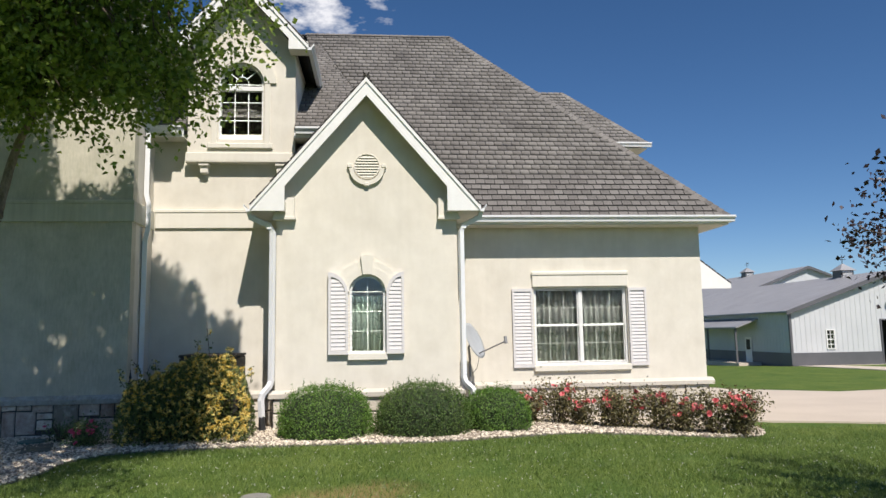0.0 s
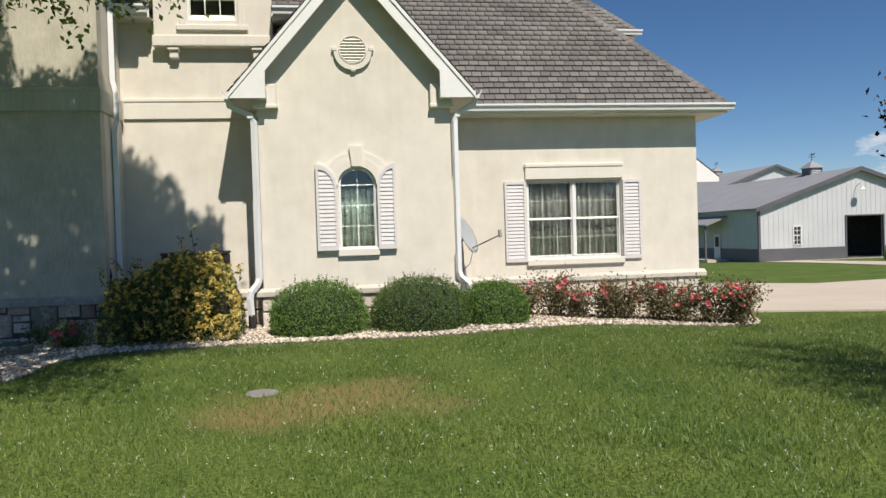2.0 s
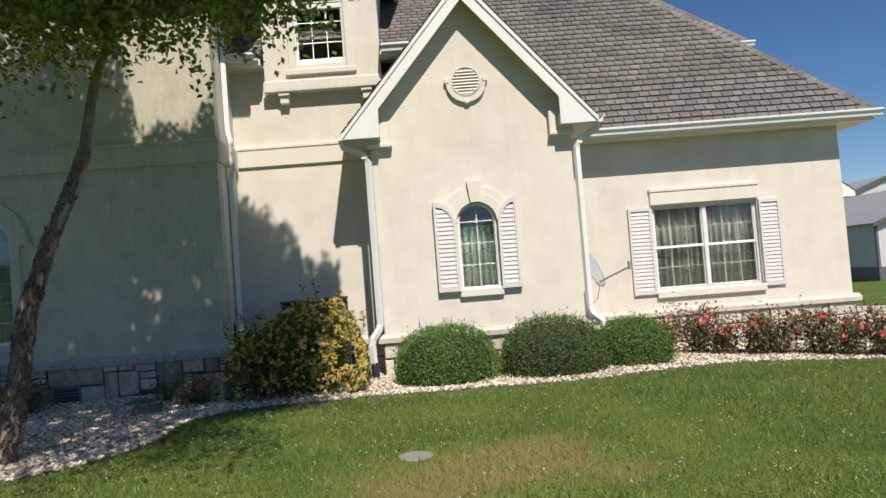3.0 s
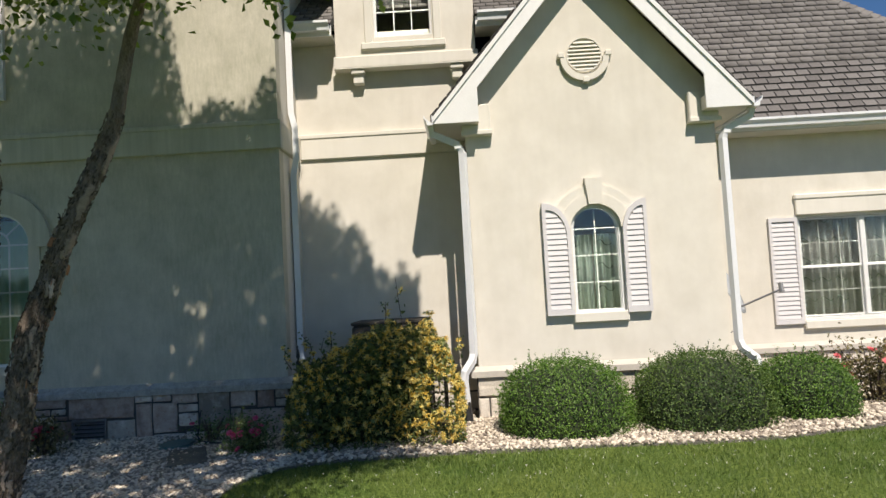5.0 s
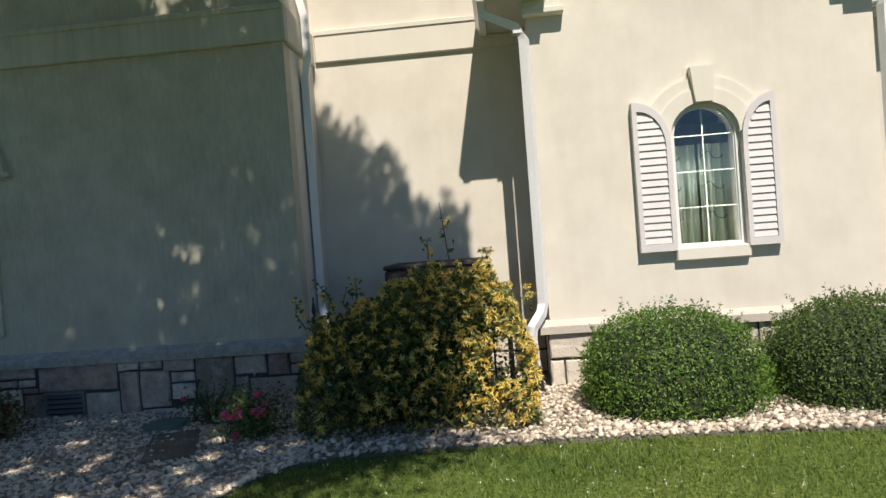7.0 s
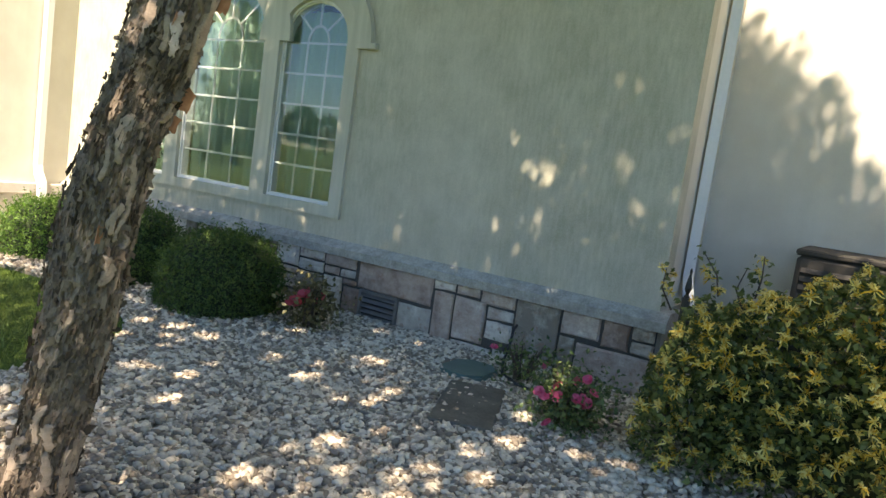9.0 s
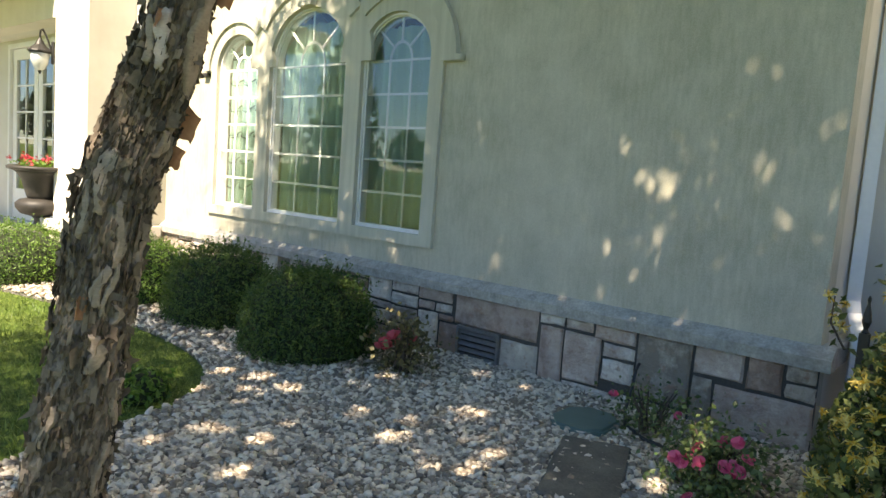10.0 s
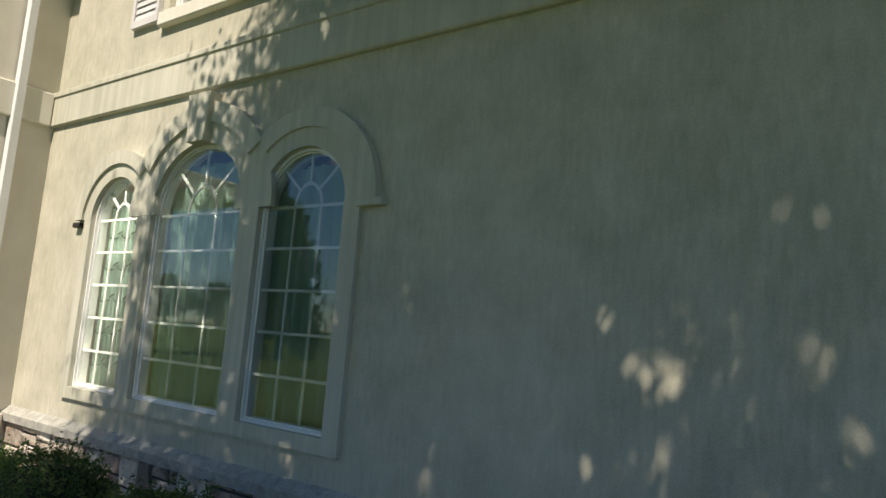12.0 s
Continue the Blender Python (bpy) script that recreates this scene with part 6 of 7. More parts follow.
birch = thing("birch_tree", "leaning two-stemmed river birch with peeling bark in the gravel bed", "tree", at=(-5.76, 9.89, 0.15))
SHIFT = Vector((0.11, -0.06, 0))
stem_a = [p + SHIFT + Vector((0.12 * min(1.0, max(0.0, (p.z - 2.3) / 1.0)), 0, 0)) for p in spline([(-5.90, 9.92, 0.05), (-5.80, 9.97, 0.5), (-5.71, 10.02, 1.0), (-5.65, 10.07, 1.55), (-5.61, 10.13, 1.8), (-5.54, 10.16, 2.0), (-5.43, 10.20, 2.4), (-5.32, 10.27, 2.8), (-5.23, 10.38, 3.3), (-5.06, 10.4, 4.1), (-4.6, 10.25, 5.1), (-4.3, 10.1, 6.2), (-4.2, 10.0, 7.4)], 6)]
def girth(z):
    """The main stem's radius at a height: broad below the fork, slim above it."""
    zs, rs = (0.0, 0.3, 1.0, 1.6, 2.0, 2.6, 3.4, 5.0, 7.5), (0.130, 0.102, 0.088, 0.081, 0.068, 0.062, 0.055, 0.036, 0.012)
    return float(np.interp(z, zs, rs))


rad_a = [girth(p.z) for p in stem_a]


def tone(c):
    """A steady number from 0 to 1 for a place."""
    q = math.sin(c[0] * 12.99 + c[1] * 78.23 + c[2] * 37.72) * 43758.5
    return q - math.floor(q)


def barked(path, radii, sides, seed, fine_to=3.3):
    """A trunk whose shaggy plates stand out of its round, each tilted its own way."""
    fine, fr = [], []
    for i in range(len(path) - 1):
        m = max(2, int((path[i + 1] - path[i]).length / (0.011 if path[i].z < fine_to else 0.06)))
        for k in range(m):
            t = k / m
            fine.append(path[i].lerp(path[i + 1], t))
            fr.append(radii[i] + (radii[i + 1] - radii[i]) * t)
    f = Form().tube(fine, fr, sides, 0, seed)
    out = []
    for i, p in enumerate(f.v):
        c = fine[min(i // sides, len(fine) - 1)]
        q = Vector(p)
        d = (q - c).normalized()
        w = Vector((q.x * 36, q.y * 36, q.z * 20 + seed)) + noise.noise_vector(q * 18) * 0.35
        dist, cell = noise.voronoi(w)[:2]
        h = tone(cell[0])
        tilt = (w - cell[0]).dot(Vector((tone(cell[0] * 2) - 0.5, tone(cell[0] * 3) - 0.5, -0.6 - 0.5 * h)))
        edge = min(1.0, (dist[1] - dist[0]) / 0.16)
        lift = 0.012 * (h - 0.4) + 0.011 * tilt - 0.010 * (1 - edge) + 0.012 * noise.noise(q * 6) + 0.004 * noise.noise(q * 60)
        out.append(tuple(q + d * lift * min(1.0, (fr[min(i // sides, len(fine) - 1)] / 0.105) ** 1.5)))
    f.v = out
    return f


tf = barked(stem_a, rad_a, 84, 5)
stem_b = [p + SHIFT * max(0.0, 1 - p.z) for p in spline([(-5.92, 10.04, 0.05), (-5.98, 10.11, 0.7), (-6.05, 10.21, 1.3), (-6.12, 10.38, 1.75), (-6.17, 10.50, 2.1), (-6.21, 10.59, 2.5), (-6.23, 10.64, 3.1), (-6.3, 10.6, 4.2), (-6.5, 10.3, 5.6), (-6.6, 10.1, 7.0)], 6)]
rad_b = [float(np.interp(p.z, (0.0, 1.0, 2.5, 4.2, 7.0), (0.10, 0.085, 0.076, 0.055, 0.012))) for p in stem_b]
trunk = part("trunk", tf, M["bark"], birch, "leaning trunk with grey-brown shaggy bark")
part("second_stem", barked(stem_b, rad_b, 64, 6), M["bark"], birch)
FRONT, SIDE = Vector((0.93, -0.36, 0)), Vector((0.36, 0.93, 0))


def on_stem(stem, rads, z, angle):
    """The middle of the stem at a height, its direction, the way out at an angle from the lawn side, and its radius."""
    k = min(range(len(stem) - 1), key=lambda i: abs(stem[i].z - z))
    d = (stem[k + 1] - stem[k]).normalized()
    p = stem[k] + d * ((z - stem[k].z) / max(0.2, d.z))
    o = FRONT * math.cos(angle) + SIDE * math.sin(angle)
    return p, d, (o - d * o.dot(d)).normalized(), rads[k]


def bare_patch(stem, rads, z0, z1, a0, a1, seed, pale=False):
    """A smooth patch of bared inner bark with a ragged edge."""
    r3 = random.Random(seed)
    rows, cols, vs = 14, 8, []
    for j in range(rows + 1):
        u = j / rows
        mid = (a0 + a1) / 2 + 0.12 * math.sin(u * 5 + seed)
        half = (a1 - a0) / 2 * (0.45 + 0.55 * math.sin(math.pi * (0.08 + 0.84 * u))) * r3.uniform(0.55, 1.2)
        for i in range(cols + 1):
            p, d, o, r = on_stem(stem, rads, z0 + (z1 - z0) * u, mid + half * (2 * i / cols - 1))
            rim = i in (0, cols) or j in (0, rows)
            vs.append(p + o * (r + (0.0 if rim else 0.016) + 0.003 * r3.random()))
    fs = [(j * (cols + 1) + i, j * (cols + 1) + i + 1, (j + 1) * (cols + 1) + i + 1, (j + 1) * (cols + 1) + i) for j in range(rows) for i in range(cols)]
    return part("bare_patch", Form().add(vs, fs), M["innerbark"] if pale else M["tanbark"], birch, "smooth bared inner bark", smooth=True)


bare_patch(stem_a, rad_a, 1.93, 2.08, -0.6, -0.05, 1, True)
bare_patch(stem_a, rad_a, 1.86, 2.20, 0.45, 1.25, 2)
bare_patch(stem_a, rad_a, 1.33, 1.45, -0.15, 0.2, 3)
bare_patch(stem_a, rad_a, 0.95, 1.08, -0.9, -0.6, 4)
bare_patch(stem_a, rad_a, 2.22, 2.42, -0.5, 0.9, 5)
bare_patch(stem_a, rad_a, 2.50, 2.78, -0.9, 0.3, 8)
bare_patch(stem_a, rad_a, 2.85, 3.2, -0.2, 1.1, 9)
bare_patch(stem_b, rad_b, 2.0, 2.2, -0.6, 0.3, 6)
plate = random.Random(31)
for i in range(30):
    z, a = plate.uniform(0.25, 1.95), plate.uniform(-1.5, 1.5)
    bare_patch(stem_a, rad_a, z, z + plate.uniform(0.05, 0.2), a, a + plate.uniform(0.2, 0.5), 40 + i)
bare_patch(stem_a, rad_a, 0.35, 0.62, 0.4, 0.9, 7)


def bark_flap(stem, rads, z, angle, long, wide, seed):
    """A loose curled sheet of bark that hangs off the trunk."""
    r3 = random.Random(seed)
    p, d, o, r = on_stem(stem, rads, z, angle)
    w = d.cross(o)
    vs = []
    for j in range(5):
        for i in range(5):
            s, t = i / 4, j / 4 - 0.5
            vs.append(p + o * (r + 0.004 + wide * (s * 0.9)) - w * (0.02 * math.sin(s * 2.2)) + d * (long * t * (1 - 0.25 * s) - 0.25 * wide * s) + o * r3.uniform(-.004, .004) + d * (r3.uniform(-.006, .006) if j in (0, 4) else 0))
    fs = [(j * 5 + i, j * 5 + i + 1, j * 5 + i + 6, j * 5 + i + 5) for j in range(4) for i in range(4)]
    return part("bark_flap", Form().add(vs, fs), M["flap"], birch, "curled orange-brown flap of bark", smooth=True)


bark_flap(stem_a, rad_a, 1.84, 1.5, 0.095, 0.058, 1)
bark_flap(stem_a, rad_a, 1.75, 1.65, 0.07, 0.045, 2)
bark_flap(stem_a, rad_a, 2.16, 1.5, 0.09, 0.05, 3)
bark_flap(stem_a, rad_a, 2.05, -0.35, 0.05, 0.035, 4)
bark_flap(stem_a, rad_a, 1.33, -0.25, 0.07, 0.03, 5)
bark_flap(stem_a, rad_a, 2.32, -1.4, 0.08, 0.05, 6)
rnd = random.Random(11)
CROWN = [(-6.0, 8.9, 7.2), (3.65, 3.4, 3.3)]
for i in range(46):
    src = stem_a if rnd.random() < 0.55 else stem_b
    k = rnd.randrange(int(len(src) * (0.66 if src is stem_a else 0.62)), len(src))
    a = src[max(k, next(i for i, p in enumerate(src) if p.z > 4.45))]
    th, ph = rnd.uniform(0, 6.283), math.acos(rnd.uniform(-0.55, 0.8))
    e = Vector((CROWN[0][0] + CROWN[1][0] * 0.85 * math.sin(ph) * math.cos(th), CROWN[0][1] + CROWN[1][1] * 0.85 * math.sin(ph) * math.sin(th), CROWN[0][2] + CROWN[1][2] * 0.85 * math.cos(ph)))
    bough = Form()
    limb(bough, rnd, a, e, 0.035, 0.008)
    part("limb", bough, M["twig"], birch)
rng = np.random.default_rng(12)
K = 1850
th, cz = rng.uniform(0, 2 * np.pi, K), rng.uniform(-0.95, 1, K)
sn = np.sqrt(1 - cz ** 2)
rad = rng.uniform(0.02, 1.0, K) ** 0.45
clump = np.stack([CROWN[0][0] + CROWN[1][0] * rad * sn * np.cos(th), CROWN[0][1] + CROWN[1][1] * rad * sn * np.sin(th), CROWN[0][2] + CROWN[1][2] * rad * cz], 1)
# a lower fringe that hangs towards the house front
hx = rng.uniform(-5.0, -1.95, 190)
hang = np.stack([hx, rng.uniform(9.1, 10.5, 190), 4.55 + 1.5 * np.clip(hx + 2.55, 0, 1) + 1.3 * rng.random(190) ** 1.3], 1)
hang = hang[(hx < -2.9) | (rng.random(190) < 0.5)]
# unseen lobe added to shade the lawn by the bed
lobe = np.array([-3.5, 6.4, 5.6]) + rng.normal(size=(80, 3)) * np.array([0.6, 0.6, 0.4])
clump = np.concatenate([clump, hang, lobe])
# clumps are cut where their shadow would climb too high, and thinned lawnwards
fall = 13.83 - clump[:, 1]
head = np.where(clump[:, 0] - KX * fall > -6.6, 4.15, 6.0) + rng.normal(size=len(clump)) * 0.2
clump = clump[(clump[:, 2] - KZ * fall < head) & ((clump[:, 1] > 7.2) | (rng.random(len(clump)) < 0.8))]
fall, fall_r = 13.83 - clump[:, 1], R - clump[:, 1]
xt, zt, xr, zr = clump[:, 0] - KX * fall, clump[:, 2] - KZ * fall, clump[:, 0] - KX * fall_r, clump[:, 2] - KZ * fall_r
clump = clump[(xt > -12.85 + 0.95 * zt) & ((xr < -4.6) | (zr < np.where(xr < -3.6, 3.1 - 0.75 * (xr + 4.6), 1.9)))]
# unseen dense clumps added up the sun's rays to shade the recess wall
xr, fall_r = rng.uniform(-5.05, -3.45, 190), rng.uniform(4.9, 6.3, 190)
xr[158:] = rng.uniform(-3.45, -3.0, 32)
zr = 0.6 + np.where(xr < -3.6, 2.35 - 0.72 * (np.maximum(xr, -4.6) + 4.6), 1.25) * rng.random(190)
clump = np.concatenate([clump, np.stack([xr + KX * fall_r, R - fall_r, zr + KZ * fall_r], 1)])
# and more added the same way, higher up, to shade the tall wall
xt = rng.uniform(-8.7, -4.6, 330)
zt = rng.uniform(1.9, 4.05, 330) + np.where(xt < -5.85, rng.uniform(0, 2.0, 330), 0)
fall = rng.uniform(3.3, np.minimum(6.0, (10.6 - zt) / KZ))
clump = np.concatenate([clump, np.stack([xt + KX * fall, 13.83 - fall, zt + KZ * fall], 1)])
fall = rng.uniform(4.7, 6.2, 50)
clump = np.concatenate([clump, np.stack([rng.uniform(-7.4, -4.3, 50) + KX * fall, rng.uniform(11.0, 13.4, 50) - fall, 0.17 + KZ * fall], 1)])
# added clumps shade the honeysuckle save its sunny end, and the lawn before it
fall = rng.uniform(4.6, 6.4, 85)
xh = rng.uniform(-4.5, -3.05, 85)
zh = rng.uniform(-0.55, 1.45, 85)
clump = np.concatenate([clump, np.stack([xh + KX * fall, 12.65 - fall, zh + KZ * fall], 1)])
fall = rng.uniform(4.6, 6.2, 60)
xh = rng.uniform(-4.7, -3.45, 60)
clump = np.concatenate([clump, np.stack([xh + KX * fall, np.interp(xh, (-4.7, -3.45), (11.6, 12.0)) + 0.7 * rng.random(60) - fall, 0.15 + KZ * fall], 1)])
# and others added to shade the gravel by the trunk
fall = rng.uniform(4.4, 6.2, 110)
clump = np.concatenate([clump, np.stack([rng.uniform(-8.2, -4.9, 110) + KX * fall, rng.uniform(10.2, 12.4, 110) - fall, 0.17 + KZ * fall], 1)])
fall = rng.uniform(4.6, 6.2, 60)
clump = np.concatenate([clump, np.stack([rng.uniform(-10.2, -7.4, 60) + KX * fall, rng.uniform(10.2, 11.7, 60) - fall, 0.12 + KZ * fall], 1)])
n = 68
pts = np.repeat(clump, n, axis=0) + rng.normal(size=(len(clump) * n, 3)) * np.array([0.24, 0.24, 0.21])
sprays = []
for x, z in ((-3.53, 3.68), (-3.66, 3.95), (-2.94, 3.86), (-2.56, 4.08), (-3.92, 4.02), (-4.36, 3.98), (-4.6, 3.95), (-3.2, 4.15), (-2.3, 4.4), (-4.1, 4.2), (-5.3, 4.05), (-5.65, 4.0), (-5.95, 4.1), (-5.15, 4.25), (-5.5, 4.3)):
    y = rnd.uniform(9.5, 10.1)
    a, b = Vector((x - 0.25, y, z + 0.95)), Vector((x, y, z))
    for i in range(38):
        t = rnd.random()
        sprays.append(tuple(a.lerp(b, t) + Vector((rnd.uniform(-.09, .09), rnd.uniform(-.09, .09), rnd.uniform(-.06, .02)))))
# leaves cut along the sun's rays, so sun reaches the wall at set spots
xt, zt = pts[:, 0] - KX * (13.83 - pts[:, 1]), pts[:, 2] - KZ * (13.83 - pts[:, 1])
keep = np.ones(len(pts), bool)
SUNSPOTS = ((-5.73, 1.77, 0.15), (-5.64, 1.73, 0.10), (-5.41, 1.78, 0.11), (-5.40, 1.98, 0.08), (-5.06, 1.90, 0.12), (-5.57, 1.95, 0.08), (-5.65, 2.09, 0.07), (-5.87, 1.80, 0.07),
            (-5.17, 1.99, 0.06), (-7.04, 1.02, 0.09), (-5.87, 1.12, 0.08), (-5.71, 1.28, 0.11), (-5.25, 1.30, 0.09), (-4.94, 1.56, 0.10), (-4.67, 2.22, 0.06), (-7.49, 2.16, 0.06),
            (-6.11, 3.52, 0.06), (-6.32, 3.70, 0.08), (-8.24, 3.95, 0.10), (-8.21, 0.96, 0.12), (-6.02, 1.98, 0.06), (-6.08, 1.27, 0.07), (-5.08, 0.96, 0.11), (-5.85, 4.20, 0.14))
spots = list(SUNSPOTS) + [(rnd.uniform(-8.0, -4.7), rnd.uniform(0.7, 2.6), rnd.uniform(0.035, 0.058)) for i in range(60)]
for gx0, gz0, gr in spots:
    keep &= (np.hypot((xt - gx0) * 1.35, zt - gz0) > gr * 0.88) | (rng.random(len(pts)) < 0.22)
# and flecks of sun on the gravel
fall = (pts[:, 2] - 0.17) / KZ
xg, yg = pts[:, 0] - KX * fall, pts[:, 1] + fall
for i in range(75):
    gx0, gy0, gr = rnd.uniform(-8.3, -4.35), rnd.uniform(10.8, 13.5), rnd.uniform(0.04, 0.095)
    keep &= (np.hypot(xg - gx0, (yg - gy0) * 0.8) > gr) | (yg > 13.7) | (rng.random(len(pts)) < 0.15)
# leaves whose shadow would pass the set edges are dropped
rim = 4.36 + 0.30 * np.exp(-((xt + 4.72) / 0.22) ** 2) + 0.10 * np.sin(xt * 9) + 7 * np.clip(-5.8 - xt, 0, 5)
keep &= (zt < rim + rng.normal(size=len(pts)) * 0.07) | (xt > -4.4)
fall = 12.75 - pts[:, 1]
xh, zh = pts[:, 0] - KX * fall, pts[:, 2] - KZ * fall
shady = np.interp(zh, (-0.2, 0.2, 0.9, 1.3), (-3.2, -3.05, -2.80, -2.78)) + 0.06 * np.sin(zh * 17)
keep &= ~((xh > shady) & (xh < -2.2) & (zh > -0.2) & (zh < 1.6))
fall = 14.0 - pts[:, 1]
keep &= ~((pts[:, 0] - KX * fall > -2.4) & (pts[:, 2] - KZ * fall > 0.9))
fall = R - pts[:, 1]
xr, zr = pts[:, 0] - KX * fall, pts[:, 2] - KZ * fall
brim = np.where(xr < -3.62, 3.38 - 0.78 * (xr + 4.6), 2.12) + 0.10 * np.sin(xr * 21)
keep &= (xr < -4.6) | (xr > -2.2) | (zr < brim + rng.normal(size=len(pts)) * 0.05)
keep &= ~((xr > -2.98) & (xr < -2.2) & (zr > 0.9) & (zr < 4.2))
pts = np.concatenate([pts[keep], np.array(sprays)])
v, f = leaf_cloud(pts, 0.080, rng, 1, 0.4, 1.5)
raw("leaves", v, f, M["leaf"], birch, kind="stuff")
twigs = Form()
for c in hang[::2]:
    c = Vector(c)
    limb(twigs, rnd, c + Vector((-0.5, 0, 0.9)), c + Vector((0, 0, -0.1)), 0.012, 0.004, 4)
part("twigs", twigs, M["twig"], birch)
# papery curls of peeling bark, small and ragged, each lifting along one side
fl_v, fl_f = [], []
for stem, rads, count in ((stem_a, rad_a, 6200), (stem_b, rad_b, 2200)):
    for i in range(count):
        t = rnd.random() ** 0.9 * (len(stem) * 0.66)
        k = min(int(t), len(stem) - 2)
        d = (stem[k + 1] - stem[k]).normalized()
        p = stem[k].lerp(stem[k + 1], t - k)
        s = d.orthogonal().normalized()
        s.rotate(Matrix.Rotation(rnd.uniform(0, 6.283), 3, d))
        w = d.cross(s)
        if p.z > 2.0 and rnd.random() < 0.55:
            continue
        r = rads[k] + 0.004
        L, B = rnd.uniform(0.012, 0.048), rnd.uniform(0.005, 0.014)
        curl = rnd.uniform(0.001, 0.011)
        if rnd.random() < 0.08:
            L, B, curl = L * 1.2, B * 1.6, curl * 2.0
        flip, tip, skew = rnd.choice((-1, 1)), rnd.uniform(-0.9, 0.9), rnd.uniform(-0.7, 0.7)
        base_k = len(fl_v)
        for c in range(4):
            u = c / 3
            ang = flip * B / r * (u - 0.4)
            for j in range(3):
                e = (j - 1) * L * 0.5 * rnd.uniform(0.6, 1.25) + skew * u * B * 1.5
                out = 0.004 + curl * (u ** 2.2) + max(0.0, (j - 1) * tip) * curl * 0.8
                q = p + d * e + (s * math.cos(ang) + w * math.sin(ang)) * (r + out * rnd.uniform(0.75, 1.25))
                fl_v.append(tuple(q))
        fl_f += [(base_k + c * 3 + j, base_k + c * 3 + j + 1, base_k + c * 3 + j + 4, base_k + c * 3 + j + 3) for c in range(3) for j in range(2)]
raw("peeling_bark", np.array(fl_v), np.array(fl_f), M["flake"], birch, "thin ragged curls of grey-brown bark", kind="stuff")

plum = thing("plum_tree", "dark purple-leaved plum tree on the lawn", "tree", at=(5.9, 6.6, 0.0))
pt = Form().tube(spline([(5.9, 6.6, -0.05), (5.85, 6.62, 0.7), (5.9, 6.6, 1.5), (5.8, 6.6, 2.3), (5.9, 6.6, 3.3)], 5), [0.13 - 0.0048 * i for i in range(21)], 12, 0.12, 3)
part("trunk", pt, M["twig"], plum)
tips = []
for i in range(60):
    th, c = rnd.uniform(0, 6.283), rnd.uniform(-0.45, 0.95)
    s = math.sqrt(1 - c * c)
    e = Vector((6.2 + 2.4 * s * math.cos(th), 6.6 + 2.3 * s * math.sin(th), 2.72 + 1.2 * c))
    bough = Form()
    tips += limb(bough, rnd, (5.87, 6.6, rnd.uniform(1.4, 3.0)), e, 0.028, 0.006)[2:]
    part("limb", bough, M["twig"], plum)
P = np.array([tuple(p) for p in tips])
sel = P[rng.integers(0, len(P), 19000)] + rng.normal(size=(19000, 3)) * 0.13
v, f = leaf_cloud(sel, 0.062, rng, 1, 0.3, 1.7)
raw("leaves", v, f, M["plum"], plum, kind="stuff")


def far_tree(at, h, w, seed, label, cone=False):
    r2 = np.random.default_rng(seed)
    t = thing("far_tree", label, "tree", "trees beyond the lawn", at=(at[0], at[1], 0))
    z0 = float(ground_z(np.array(at[0]), np.array(at[1])))
    part("trunk", Form().tube([(at[0], at[1], z0 - 0.2), (at[0], at[1], z0 + h * 0.75)], [h * 0.03, h * 0.008], 8), M["twig"], t)
    m = 260
    q = r2.uniform(0, 1, m)
    if cone:
        zz = z0 + h * (0.08 + 0.92 * q)
        rr = w * (1 - q) ** 0.85 * np.sqrt(r2.uniform(0.2, 1, m))
    else:
        zz = z0 + h * (0.25 + 0.72 * q)
        rr = w * np.sqrt(np.clip(1 - (2 * q - 0.9) ** 2, 0.05, 1)) * np.sqrt(r2.uniform(0.2, 1, m))
    a = r2.uniform(0, 6.283, m)
    c = np.stack([at[0] + rr * np.cos(a), at[1] + rr * np.sin(a), zz], 1)
    pp = np.repeat(c, 14, axis=0) + r2.normal(size=(m * 14, 3)) * h * 0.045
    vv, ff = leaf_cloud(pp, h * 0.05, r2, 1, 0.3, 1.4)
    raw("crown", vv, ff, M["farleaf"], t, kind="stuff")


far_tree((-36, -10), 8.5, 2.6, 1, "tall conical tree standing on the far lawn", True)
for i in range(16):
    far_tree((-140 + 15 * i + rb.uniform(-5, 5), -95 + rb.uniform(-25, 15)), rb.uniform(7, 12), rb.uniform(4, 7), 100 + i, "broad leafy tree in the distant tree line")
for i in range(8):
    far_tree((-150 + rb.uniform(-15, 15), -70 + 18 * i), rb.uniform(7, 12), rb.uniform(4, 7), 130 + i, "broad leafy tree in the distant tree line")
sh = clipped_shrub((35.7, 44.5), 0.8, 1.25, M["box"], 1500, 90, "round green shrub beside the drive near the barn", size=0.16, group="shrubs by the drive")

# ---------------------------------------------------------------- barns
def ribbed(x0, x1, y, z0, z1, m, step=0.6, hole=None):
    """A metal-clad wall along x with raised ribs on its face."""
    f = holed(rect(x0, x1, z0, z1) if not callable(z1) else [(x0, z0), (x1, z0), (x1, z1(x1)), ((x0 + x1) / 2, z1((x0 + x1) / 2)), (x0, z1(x0))], hole or [], y, y + 0.15)
    q = x0 + step
    ribs = []
    while q < x1:
        top = z1(q) if callable(z1) else z1
        bottoms = z0
        for h in hole or []:
            hx = [p[0] for p in h]
            if min(hx) - 0.05 < q < max(hx) + 0.05:
                bottoms = max(p[1] for p in h)
                lowz = min(p[1] for p in h)
                if lowz > z0 + 0.3:
                    ribs.append((q - 0.02, q + 0.02, y - 0.022, y, z0, lowz))
        ribs.append((q - 0.02, q + 0.02, y - 0.022, y, bottoms, top))
        q += step
    return f, ribs


